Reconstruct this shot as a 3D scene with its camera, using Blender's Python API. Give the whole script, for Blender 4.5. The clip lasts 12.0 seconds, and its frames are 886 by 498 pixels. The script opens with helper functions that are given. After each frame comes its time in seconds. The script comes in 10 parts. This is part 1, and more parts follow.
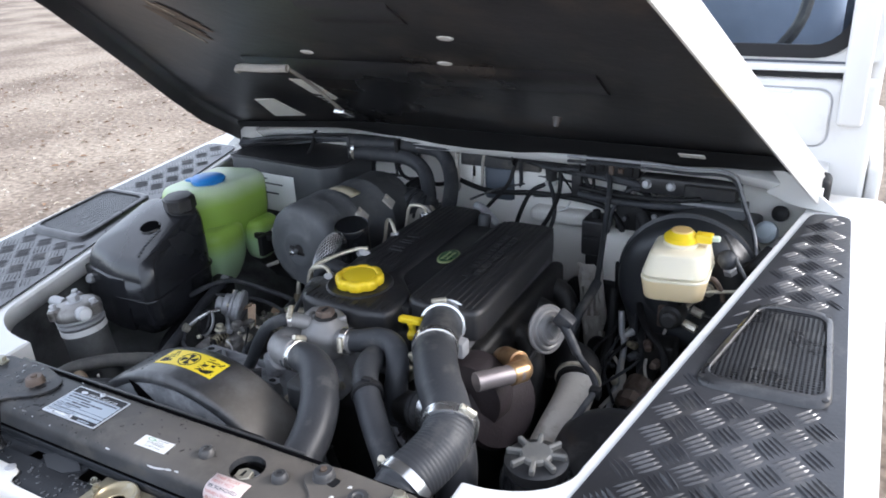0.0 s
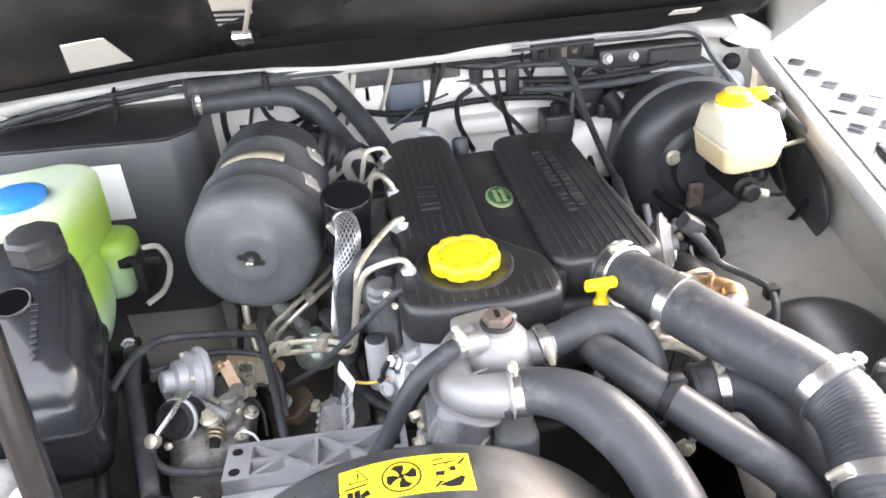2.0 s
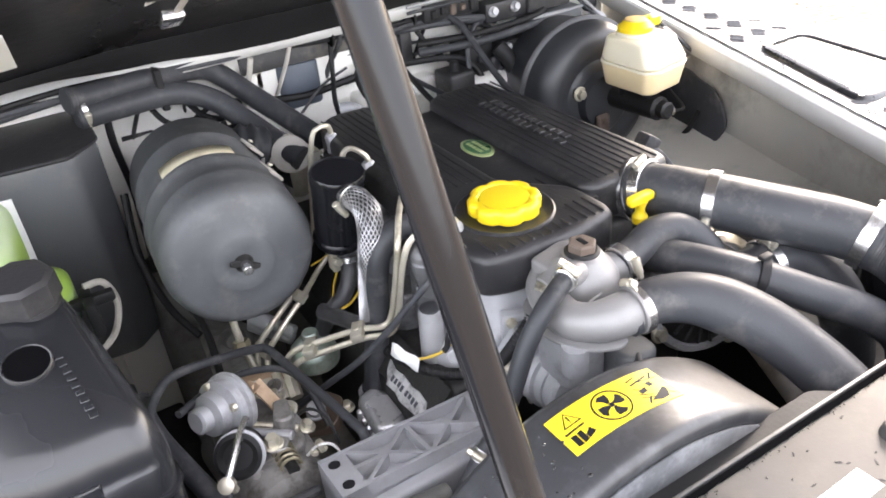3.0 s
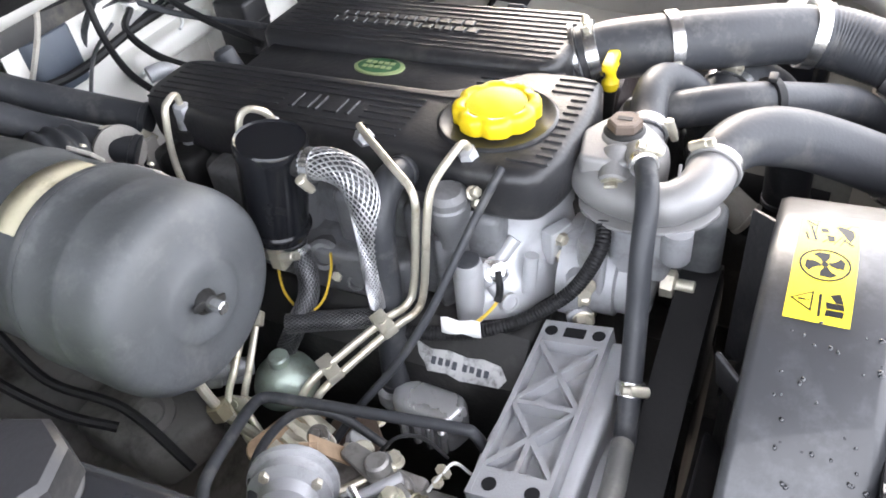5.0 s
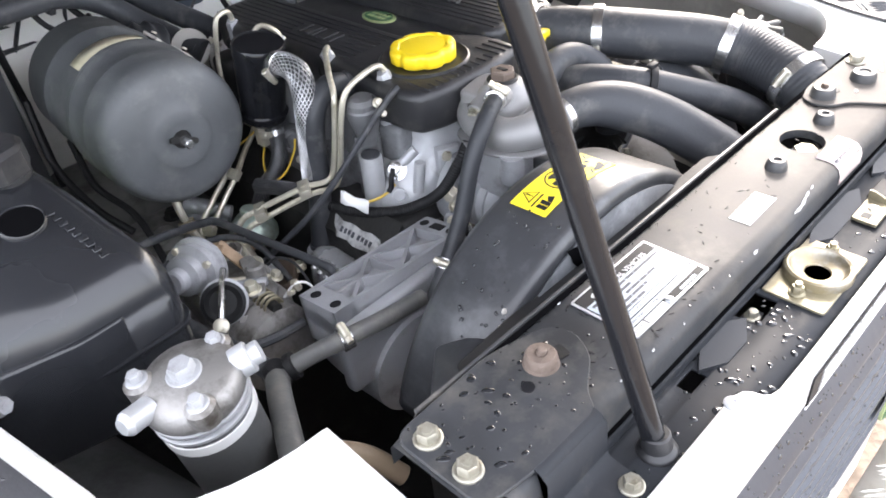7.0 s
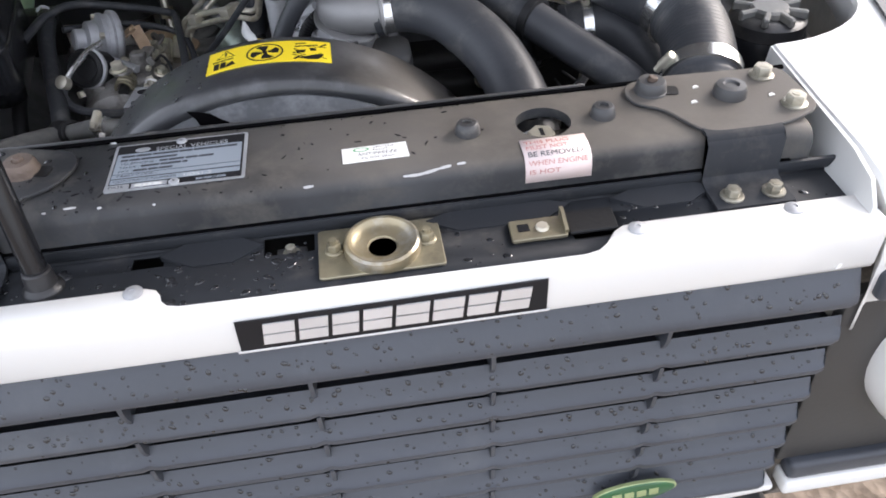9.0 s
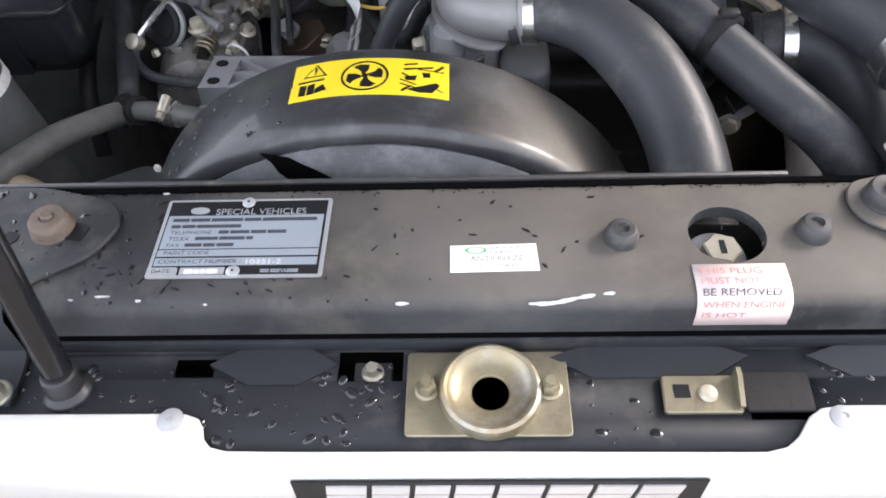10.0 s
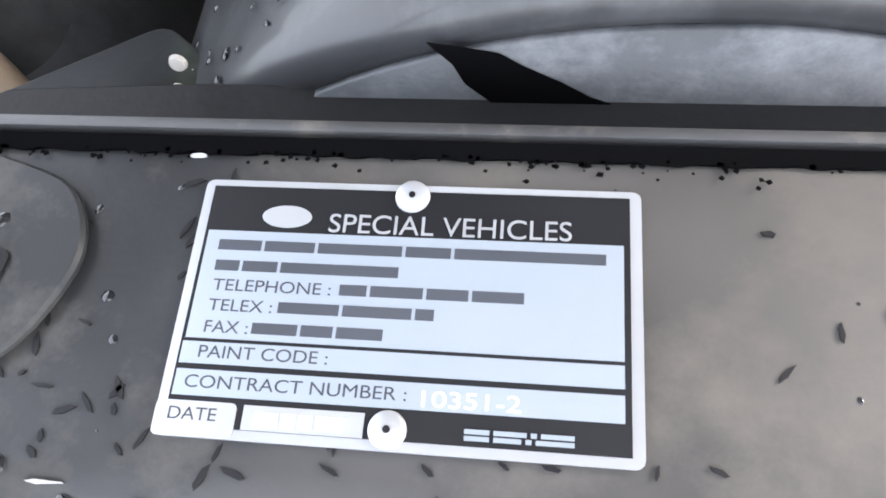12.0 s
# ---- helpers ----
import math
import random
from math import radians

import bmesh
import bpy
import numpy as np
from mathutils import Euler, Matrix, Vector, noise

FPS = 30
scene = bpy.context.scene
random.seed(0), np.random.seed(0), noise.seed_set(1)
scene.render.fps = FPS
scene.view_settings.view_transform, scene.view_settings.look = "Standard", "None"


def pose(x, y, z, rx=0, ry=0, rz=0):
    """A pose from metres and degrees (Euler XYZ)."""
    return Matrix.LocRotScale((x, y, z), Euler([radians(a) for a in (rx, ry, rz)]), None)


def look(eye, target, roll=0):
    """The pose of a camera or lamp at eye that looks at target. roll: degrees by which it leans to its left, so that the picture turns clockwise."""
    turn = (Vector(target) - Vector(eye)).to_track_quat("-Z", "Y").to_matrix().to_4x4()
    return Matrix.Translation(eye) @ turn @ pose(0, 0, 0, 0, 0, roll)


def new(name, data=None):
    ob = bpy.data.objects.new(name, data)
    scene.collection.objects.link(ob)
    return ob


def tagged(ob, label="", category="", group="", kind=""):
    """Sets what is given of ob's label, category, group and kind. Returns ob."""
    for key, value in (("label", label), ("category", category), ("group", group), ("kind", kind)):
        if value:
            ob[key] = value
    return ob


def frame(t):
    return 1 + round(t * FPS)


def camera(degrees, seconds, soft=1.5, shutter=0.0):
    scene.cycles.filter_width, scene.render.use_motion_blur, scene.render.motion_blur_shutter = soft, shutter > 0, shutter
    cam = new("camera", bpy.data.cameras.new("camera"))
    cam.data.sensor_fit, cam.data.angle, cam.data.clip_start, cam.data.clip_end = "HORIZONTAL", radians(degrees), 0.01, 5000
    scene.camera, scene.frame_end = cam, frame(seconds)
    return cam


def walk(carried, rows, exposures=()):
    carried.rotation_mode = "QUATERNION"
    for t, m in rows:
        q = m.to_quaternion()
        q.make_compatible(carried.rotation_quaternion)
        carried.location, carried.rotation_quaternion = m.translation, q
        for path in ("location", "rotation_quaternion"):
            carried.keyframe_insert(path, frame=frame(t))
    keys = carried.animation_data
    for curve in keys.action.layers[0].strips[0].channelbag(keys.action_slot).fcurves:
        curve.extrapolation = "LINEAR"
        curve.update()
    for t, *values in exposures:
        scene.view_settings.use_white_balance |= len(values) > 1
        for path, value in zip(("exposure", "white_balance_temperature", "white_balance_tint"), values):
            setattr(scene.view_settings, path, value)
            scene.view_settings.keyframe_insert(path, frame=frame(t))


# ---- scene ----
cam = camera(60.8, 12.0, 1.8)
PATH = [
    (0, (0.645, -0.35, 1.588), (-0.259, 1.251, 0.8), -2.9),
    (0.5, (0.444, -0.253, 1.571), (-0.284, 1.398, 0.708), -3.5),
    (1, (0.262, -0.179, 1.535), (-0.228, 1.526, 0.611), -4.1),
    (1.5, (0.102, -0.126, 1.515), (-0.085, 1.605, 0.531), -4.6),
    (2, (-0.077, -0.165, 1.506), (0.113, 1.546, 0.487), -4.4),
    (2.5, (-0.236, -0.144, 1.483), (0.286, 1.489, 0.453), -5.0),
    (3, (-0.359, -0.057, 1.466), (0.453, 1.433, 0.408), -5.6),
    (3.2, (-0.398, -0.03, 1.458), (0.526, 1.382, 0.384), -5.6),
    (4.8, (-0.525, 0.222, 1.456), (0.792, 1.035, 0.19), -8.0),
    (5, (-0.486, 0.266, 1.425), (0.817, 1.051, 0.127), -8.7),
    (5.5, (-0.434, 0.312, 1.378), (0.876, 1.057, 0.063), -8.5),
    (6, (-0.455, 0.258, 1.425), (0.852, 1.106, 0.171), -8.3),
    (6.5, (-0.534, 0.082, 1.457), (0.708, 1.077, 0.245), -6.8),
    (6.7, (-0.531, 0.007, 1.448), (0.653, 1.082, 0.247), -6.7),
    (8.3, (-0.251, -0.359, 1.36), (0.131, 1.137, 0.088), -5.2),
    (8.5, (-0.176, -0.364, 1.355), (0.136, 1.136, 0.07), -4.5),
    (9, (-0.003, -0.343, 1.366), (0.158, 1.13, 0.023), -3.1),
    (9.5, (0.025, -0.27, 1.384), (0.062, 1.126, -0.047), -2.3),
    (10, (-0.009, -0.149, 1.373), (-0.093, 1.119, -0.171), -3.7),
    (10.5, (-0.072, -0.074, 1.359), (-0.256, 1.042, -0.291), -6.8),
    (11, (-0.092, -0.005, 1.305), (-0.302, 0.962, -0.432), -8.5),
    (11.5, (-0.108, 0.041, 1.244), (-0.314, 0.899, -0.551), -9.6),
    (12, (-0.111, 0.071, 1.205), (-0.35, 0.837, -0.627), -13.6),
]
EXPOSURE = [(0, 1.1, 5900, 11), (0.5, 1.65, 6200, 12), (1, 2.25, 6400, 13), (1.5, 2.72, 6500, 13), (2, 2.92, 6700, 14), (2.5, 2.8, 6850, 15), (3, 2.6, 6800, 15), (5, 2.97, 6650, 13), (6, 3.02, 6600, 13), (6.5, 2.85, 6600, 13), (7.3, 2.0, 6450, 13), (8.3, 1.25, 6350, 13), (8.5, 1.25, 6350, 13), (9.5, 1.4, 6350, 13), (10.5, 1.92, 6500, 13), (11, 2.1, 6450, 12), (12, 2.4, 6450, 11)]
walk(cam, [(t, look(eye, target, roll)) for t, eye, target, roll in PATH], EXPOSURE)

# ---- light ----
SUN_AZ, SUN_EL = 116.0, 31.0      # degrees from straight ahead (-y) towards +x; height
world = bpy.data.worlds.new("sky")
scene.world = world
world.use_nodes = True
wn = world.node_tree.nodes
sky = wn.new("ShaderNodeTexSky")
sky.sky_type, sky.sun_disc = "NISHITA", False
sky.sun_elevation = radians(SUN_EL)
sky.sun_rotation = radians(180 - SUN_AZ)
sky.dust_density = 2.5
# thin high cloud: whitens the clear sky evenly all round
cloud = wn.new("ShaderNodeMixRGB")
cloud.inputs["Fac"].default_value = 0.5
cloud.inputs["Color2"].default_value = (9.4, 9.5, 9.8, 1)
world.node_tree.links.new(sky.outputs[0], cloud.inputs["Color1"])
wn["Background"].inputs["Strength"].default_value = 0.15
world.node_tree.links.new(cloud.outputs["Color"], wn["Background"].inputs["Color"])
sun_dir = Vector((math.sin(radians(SUN_AZ)) * math.cos(radians(SUN_EL)), -math.cos(radians(SUN_AZ)) * math.cos(radians(SUN_EL)), math.sin(radians(SUN_EL))))
sun_data = bpy.data.lights.new("sun", "SUN")
sun_data.energy, sun_data.angle, sun_data.color = 1.15, radians(16), (1.0, 0.93, 0.86)
sun = new("sun", sun_data)
sun.matrix_world = look(sun_dir * 30, (0, 0, 0))


# ---- materials ----
def mat(name, col, rough=0.5, metal=0.0, scale=40.0, var=0.25, bump=0.12, stain=None, amount=0.45, grain=None, transmit=0.0, coat=0.0, spec=0.5, sss=0.0, dent=0.0, dust=None):
    """A worn surface: broad tone changes, a second colour in patches, fine grain in gloss and relief."""
    m = bpy.data.materials.new(name)
    m.use_nodes = True
    nt = m.node_tree
    n, l = nt.nodes, nt.links
    b = n["Principled BSDF"]
    tc = n.new("ShaderNodeTexCoord")
    broad = n.new("ShaderNodeTexNoise")
    broad.inputs["Scale"].default_value, broad.inputs["Detail"].default_value = scale * 0.3, 6
    fine = n.new("ShaderNodeTexNoise")
    fine.inputs["Scale"].default_value, fine.inputs["Detail"].default_value = (grain or scale * 8), 4
    for t in (broad, fine):
        l.new(tc.outputs["Object"], t.inputs["Vector"])
    ramp = n.new("ShaderNodeValToRGB")
    lo, hi = [c * (1 - var) for c in col], [min(1, c * (1 + var)) for c in col]
    ramp.color_ramp.elements[0].position, ramp.color_ramp.elements[1].position = 0.3, 0.7
    ramp.color_ramp.elements[0].color, ramp.color_ramp.elements[1].color = (*lo, 1), (*hi, 1)
    l.new(broad.outputs["Fac"], ramp.inputs["Fac"])
    out = ramp.outputs["Color"]
    if stain:
        patch = n.new("ShaderNodeTexNoise")
        patch.inputs["Scale"].default_value, patch.inputs["Detail"].default_value, patch.inputs["Roughness"].default_value = scale * 0.75, 9, 0.68
        l.new(tc.outputs["Object"], patch.inputs["Vector"])
        edge = n.new("ShaderNodeValToRGB")
        edge.color_ramp.elements[0].position, edge.color_ramp.elements[1].position = 0.66 - amount * 0.4, 0.8 - amount * 0.25
        l.new(patch.outputs["Fac"], edge.inputs["Fac"])
        mix = n.new("ShaderNodeMixRGB")
        mix.inputs["Color2"].default_value = (*stain, 1)
        l.new(edge.outputs["Color"], mix.inputs["Fac"])
        l.new(out, mix.inputs["Color1"])
        out = mix.outputs["Color"]
    film = None
    if dust:
        # a dry film of road dust, thicker towards one side where no rain has fallen
        x0, x1, tint, most = dust
        geo = n.new("ShaderNodeNewGeometry")
        sep, nrm = n.new("ShaderNodeSeparateXYZ"), n.new("ShaderNodeSeparateXYZ")
        l.new(geo.outputs["Position"], sep.inputs[0])
        l.new(geo.outputs["Normal"], nrm.inputs[0])
        cloudy = n.new("ShaderNodeMath")
        cloudy.operation, cloudy.inputs[1].default_value = "MULTIPLY_ADD", (x1 - x0) * 0.9
        l.new(broad.outputs["Fac"], cloudy.inputs[0])
        l.new(sep.outputs["X"], cloudy.inputs[2])
        across, flatness, film = n.new("ShaderNodeMapRange"), n.new("ShaderNodeMapRange"), n.new("ShaderNodeMath")
        across.inputs["From Min"].default_value, across.inputs["From Max"].default_value = x0 + (x1 - x0) * 0.45, x1 + (x1 - x0) * 0.45
        flatness.inputs["From Min"].default_value, flatness.inputs["From Max"].default_value, flatness.inputs["To Max"].default_value = 0.35, 0.9, most
        l.new(cloudy.outputs[0], across.inputs["Value"])
        l.new(nrm.outputs["Z"], flatness.inputs["Value"])
        film.operation = "MULTIPLY"
        l.new(across.outputs["Result"], film.inputs[0])
        l.new(flatness.outputs["Result"], film.inputs[1])
        over = n.new("ShaderNodeMixRGB")
        over.inputs["Color2"].default_value = (*tint, 1)
        l.new(film.outputs[0], over.inputs["Fac"])
        l.new(out, over.inputs["Color1"])
        out = over.outputs["Color"]
    l.new(out, b.inputs["Base Color"])
    gloss = n.new("ShaderNodeMapRange")
    gloss.inputs["To Min"].default_value, gloss.inputs["To Max"].default_value = max(0.02, rough - 0.14), min(1, rough + 0.14)
    l.new(broad.outputs["Fac"], gloss.inputs["Value"])
    if film:
        matt = n.new("ShaderNodeMath")
        matt.operation, matt.inputs[1].default_value, matt.use_clamp = "MULTIPLY_ADD", 0.4, True
        l.new(film.outputs[0], matt.inputs[0])
        l.new(gloss.outputs["Result"], matt.inputs[2])
        l.new(matt.outputs[0], b.inputs["Roughness"])
    else:
        l.new(gloss.outputs["Result"], b.inputs["Roughness"])
    b.inputs["Metallic"].default_value = metal
    b.inputs["Transmission Weight"].default_value = transmit
    b.inputs["Coat Weight"].default_value = coat
    b.inputs["Specular IOR Level"].default_value = spec
    if sss:
        b.inputs["Subsurface Weight"].default_value = sss
        b.inputs["Subsurface Radius"].default_value = (0.02, 0.02, 0.015)
        b.inputs["Subsurface Scale"].default_value = 0.5
    if bump:
        bp = n.new("ShaderNodeBump")
        bp.inputs["Strength"].default_value, bp.inputs["Distance"].default_value = bump, 0.002
        l.new(fine.outputs["Fac"], bp.inputs["Height"])
        l.new(bp.outputs["Normal"], b.inputs["Normal"])
        if dent:
            low = n.new("ShaderNodeBump")
            low.inputs["Strength"].default_value, low.inputs["Distance"].default_value = dent, 0.012
            l.new((patch if stain else broad).outputs["Fac"], low.inputs["Height"])
            l.new(low.outputs["Normal"], bp.inputs["Normal"])
    return m


WHITE = mat("white_paint", (0.72, 0.715, 0.695), 0.35, scale=6, var=0.05, bump=0.03, coat=0.3, stain=(0.6, 0.585, 0.55), amount=0.18)
WHITE_DULL = mat("dusty_white_paint", (0.84, 0.825, 0.775), 0.5, scale=14, var=0.06, bump=0.06, stain=(0.66, 0.63, 0.56), amount=0.24)
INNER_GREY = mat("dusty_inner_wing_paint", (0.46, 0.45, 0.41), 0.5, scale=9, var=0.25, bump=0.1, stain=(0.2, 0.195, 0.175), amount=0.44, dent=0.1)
BLACK_STEEL = mat("black_painted_steel", (0.05, 0.05, 0.052), 0.42, scale=22, var=0.35, bump=0.12, stain=(0.17, 0.155, 0.135), amount=0.34)
SLAM = mat("dusty_black_panel", (0.05, 0.052, 0.056), 0.37, scale=30, var=0.45, bump=0.05, grain=420, stain=(0.09, 0.086, 0.08), amount=0.45, spec=0.18, dust=(-0.24, 0.14, (0.185, 0.162, 0.137), 0.55))
SLAM_FRONT = mat("wet_black_panel", (0.022, 0.024, 0.028), 0.55, spec=0.2, scale=18, var=0.3, bump=0.1, stain=(0.075, 0.07, 0.066), amount=0.32)
WET_PAD = mat("wet_black_pad", (0.024, 0.026, 0.03), 0.36, spec=0.3, scale=18, var=0.3, bump=0.06, stain=(0.05, 0.05, 0.05), amount=0.3)
PLASTIC = mat("black_plastic", (0.022, 0.022, 0.024), 0.42, scale=26, var=0.3, bump=0.18, stain=(0.06, 0.058, 0.054), amount=0.3)
PLASTIC_GLOSS = mat("glossy_black_plastic", (0.01, 0.0105, 0.0125), 0.17, scale=20, var=0.3, bump=0.03, stain=(0.02, 0.02, 0.02), amount=0.2, spec=0.36)
TANK_BLACK = mat("shiny_black_tank_plastic", (0.018, 0.019, 0.022), 0.27, scale=9, var=0.3, bump=0.02, coat=0.25)
COVER = mat("engine_cover_plastic", (0.023, 0.023, 0.025), 0.4, scale=30, var=0.25, bump=0.2, stain=(0.056, 0.054, 0.051), amount=0.3)
BOLT = mat("dulled_bolt_plating", (0.36, 0.34, 0.28), 0.36, 0.6, scale=80, var=0.3, bump=0.15, stain=(0.16, 0.14, 0.1), amount=0.42)
BRACKET_ALU = mat("pale_cast_bracket", (0.36, 0.365, 0.38), 0.5, 0.25, scale=40, var=0.15, bump=0.22, grain=700, stain=(0.32, 0.31, 0.3), amount=0.3)
RUBBER = mat("rubber_hose", (0.04, 0.042, 0.047), 0.44, scale=30, var=0.35, bump=0.14, stain=(0.11, 0.108, 0.104), amount=0.36, spec=0.32)
RUBBER_DARK = mat("black_rubber", (0.015, 0.015, 0.016), 0.55, scale=30, var=0.3, bump=0.15, spec=0.25)
CANISTER = mat("dusty_grey_canister", (0.1, 0.105, 0.11), 0.56, scale=26, var=0.4, bump=0.1, stain=(0.15, 0.152, 0.153), amount=0.42, dent=0.14)
FILTER_GREY = mat("grimy_grey_canister", (0.11, 0.113, 0.113), 0.5, 0.2, scale=22, var=0.25, bump=0.1, stain=(0.06, 0.058, 0.055), amount=0.42)
PUMP = mat("oily_cast_pump", (0.25, 0.24, 0.23), 0.4, 0.45, scale=34, var=0.35, bump=0.3, stain=(0.07, 0.06, 0.05), amount=0.5)
INNER_DARK = mat("dark_inner_wing_paint", (0.16, 0.163, 0.163), 0.6, scale=10, var=0.3, bump=0.1, stain=(0.05, 0.05, 0.047), amount=0.46)
LABEL_WHITE = mat("bright_paper_label", (0.86, 0.86, 0.84), 0.5, scale=20, var=0.04, bump=0.04, stain=(0.62, 0.52, 0.4), amount=0.2)
ALU = mat("cast_aluminium", (0.47, 0.475, 0.485), 0.42, 0.35, scale=40, var=0.15, bump=0.16, grain=700, stain=(0.36, 0.35, 0.35), amount=0.26)
HEAD_GREY = mat("grimy_grey_casting", (0.17, 0.172, 0.178), 0.45, 0.25, scale=30, var=0.35, bump=0.3, grain=500, stain=(0.07, 0.068, 0.065), amount=0.45)
ALU_DULL = mat("dull_cast_aluminium", (0.4, 0.405, 0.42), 0.5, 0.3, scale=40, var=0.2, bump=0.2, grain=700, stain=(0.23, 0.225, 0.22), amount=0.36)
ALU_SOFT = mat("satin_cast_aluminium", (0.26, 0.255, 0.254), 0.48, 0.3, scale=40, var=0.18, bump=0.2, grain=700, stain=(0.3, 0.29, 0.29), amount=0.26)
STEEL = mat("zinc_plated_steel", (0.58, 0.545, 0.45), 0.36, 0.6, scale=60, var=0.25, bump=0.12, stain=(0.3, 0.25, 0.17), amount=0.32)
BRIGHT = mat("bright_steel", (0.72, 0.72, 0.72), 0.24, 0.95, scale=60, var=0.15, bump=0.06)
ZINC_GOLD = mat("dulled_yellow_zinc_plate", (0.3, 0.268, 0.185), 0.42, 0.6, scale=45, var=0.25, bump=0.15, stain=(0.2, 0.175, 0.13), amount=0.46)
RUSTY = mat("rusty_steel", (0.15, 0.115, 0.095), 0.6, 0.3, scale=60, var=0.35, bump=0.35, stain=(0.075, 0.05, 0.036), amount=0.46)
HOT_STEEL = mat("heat_tinted_pipe", (0.55, 0.36, 0.19), 0.34, 0.8, scale=40, var=0.35, bump=0.12, stain=(0.36, 0.2, 0.11), amount=0.42)
MANIFOLD = mat("brown_cast_iron", (0.038, 0.03, 0.033), 0.5, 0.2, scale=40, var=0.35, bump=0.4, stain=(0.025, 0.02, 0.018), amount=0.4)
PIPE_GREY = mat("grey_pipe_lagging", (0.46, 0.435, 0.395), 0.75, 0.0, scale=30, var=0.25, bump=0.25, stain=(0.27, 0.23, 0.18), amount=0.32)
DARK = mat("grimy_dark_metal", (0.017, 0.0165, 0.0165), 0.55, 0.2, scale=30, var=0.4, bump=0.3, stain=(0.045, 0.042, 0.04), amount=0.32)
YELLOW = mat("yellow_plastic", (0.85, 0.62, 0.02), 0.36, scale=40, var=0.07, bump=0.05, sss=0.05)
YELLOW_LABEL = mat("yellow_sticker", (0.85, 0.66, 0.03), 0.4, scale=40, var=0.05, bump=0.03, stain=(0.6, 0.48, 0.1), amount=0.12)
BLUE = mat("blue_plastic", (0.03, 0.22, 0.62), 0.34, scale=30, var=0.12, bump=0.05, stain=(0.1, 0.28, 0.5), amount=0.2)
IVORY = mat("ivory_tank_plastic", (0.8, 0.74, 0.58), 0.42, scale=16, var=0.08, bump=0.05, sss=0.3)
TANK_WHITE = mat("milky_tank_plastic", (0.62, 0.7, 0.6), 0.4, scale=14, var=0.08, bump=0.05, sss=0.3)
PAPER = mat("paper_label", (0.72, 0.72, 0.7), 0.5, scale=30, var=0.06, bump=0.05, stain=(0.5, 0.47, 0.42), amount=0.22)
PAPER_PINK = mat("faded_label", (0.74, 0.62, 0.6), 0.42, scale=30, var=0.06, bump=0.05, stain=(0.6, 0.5, 0.47), amount=0.25)
PLATE_SILVER = mat("anodised_plate", (0.54, 0.56, 0.59), 0.36, 0.55, scale=30, var=0.1, bump=0.04, stain=(0.5, 0.5, 0.5), amount=0.15)
PLATE_FIELD = mat("plate_grey_field", (0.37, 0.42, 0.48), 0.38, 0.35, scale=24, var=0.08, bump=0.04)
INK = mat("black_print", (0.014, 0.014, 0.016), 0.45, scale=50, var=0.2, bump=0.0, spec=0.2)
INK_GREY = mat("grey_print", (0.045, 0.05, 0.062), 0.5, scale=50, var=0.2, bump=0.0)
INK_RED = mat("red_print", (0.55, 0.25, 0.22), 0.5, scale=50, var=0.2, bump=0.0)
INK_GREEN = mat("green_print", (0.03, 0.28, 0.08), 0.4, scale=50, var=0.2, bump=0.0)
SILVER_PRINT = mat("silver_print", (0.7, 0.7, 0.71), 0.34, 0.5, scale=60, var=0.08, bump=0.02)
# near-zero black without gloss: paints the shade of gaps, also colours grime specks
SHADE_GRIME_BLACK = mat("matt_black_shade_and_grime", (0.004, 0.004, 0.0045), 0.95, scale=40, var=0.1, bump=0.0, spec=0.0)
GREEN_BADGE = mat("green_enamel", (0.03, 0.1, 0.04), 0.3, scale=60, var=0.2, bump=0.02)
PALE_GREEN = mat("pale_badge_rim", (0.34, 0.4, 0.2), 0.35, 0.3, scale=60, var=0.15, bump=0.02)
GRILLE = mat("grey_grille_plastic", (0.05, 0.055, 0.067), 0.4, scale=14, var=0.2, bump=0.1, stain=(0.075, 0.08, 0.09), amount=0.25)
CHEQUER = mat("black_tread_plate", (0.03, 0.03, 0.033), 0.34, 0.0, scale=26, var=0.5, bump=0.16, stain=(0.085, 0.08, 0.076), amount=0.3, coat=0.35, spec=0.5)
TREAD = mat("bare_tread_plate", (0.5, 0.48, 0.43), 0.38, 0.8, scale=20, var=0.25, bump=0.1, stain=(0.3, 0.27, 0.22), amount=0.36)
BONNET_BLACK = mat("black_bonnet_underside", (0.042, 0.041, 0.044), 0.31, scale=11, var=0.7, bump=0.12, stain=(0.1, 0.085, 0.074), amount=0.34, dent=0.16)
TAN_HOSE = mat("perished_tan_rubber", (0.33, 0.25, 0.17), 0.5, scale=40, var=0.25, bump=0.15, stain=(0.16, 0.12, 0.09), amount=0.36)
HOSE_GREY = mat("dusty_grey_rubber", (0.12, 0.12, 0.115), 0.5, scale=30, var=0.3, bump=0.15, stain=(0.2, 0.19, 0.17), amount=0.4)
BRAID_WIRE = mat("braid_wire", (0.5, 0.5, 0.51), 0.36, 0.85, scale=200, var=0.5, bump=0.1)
BRAID_DARK = mat("oily_braid_wire", (0.14, 0.14, 0.145), 0.4, 0.7, scale=200, var=0.5, bump=0.1)
BRAID = mat("dark_hose_under_braid", (0.03, 0.03, 0.033), 0.45, 0.2, scale=60, var=0.2, bump=0.15)
COWL = mat("worn_black_cowl_plastic", (0.03, 0.031, 0.034), 0.36, scale=26, var=0.45, bump=0.06, stain=(0.085, 0.088, 0.094), amount=0.46, coat=0.25, dust=(-0.03, 0.07, (0.26, 0.225, 0.18), 0.5))
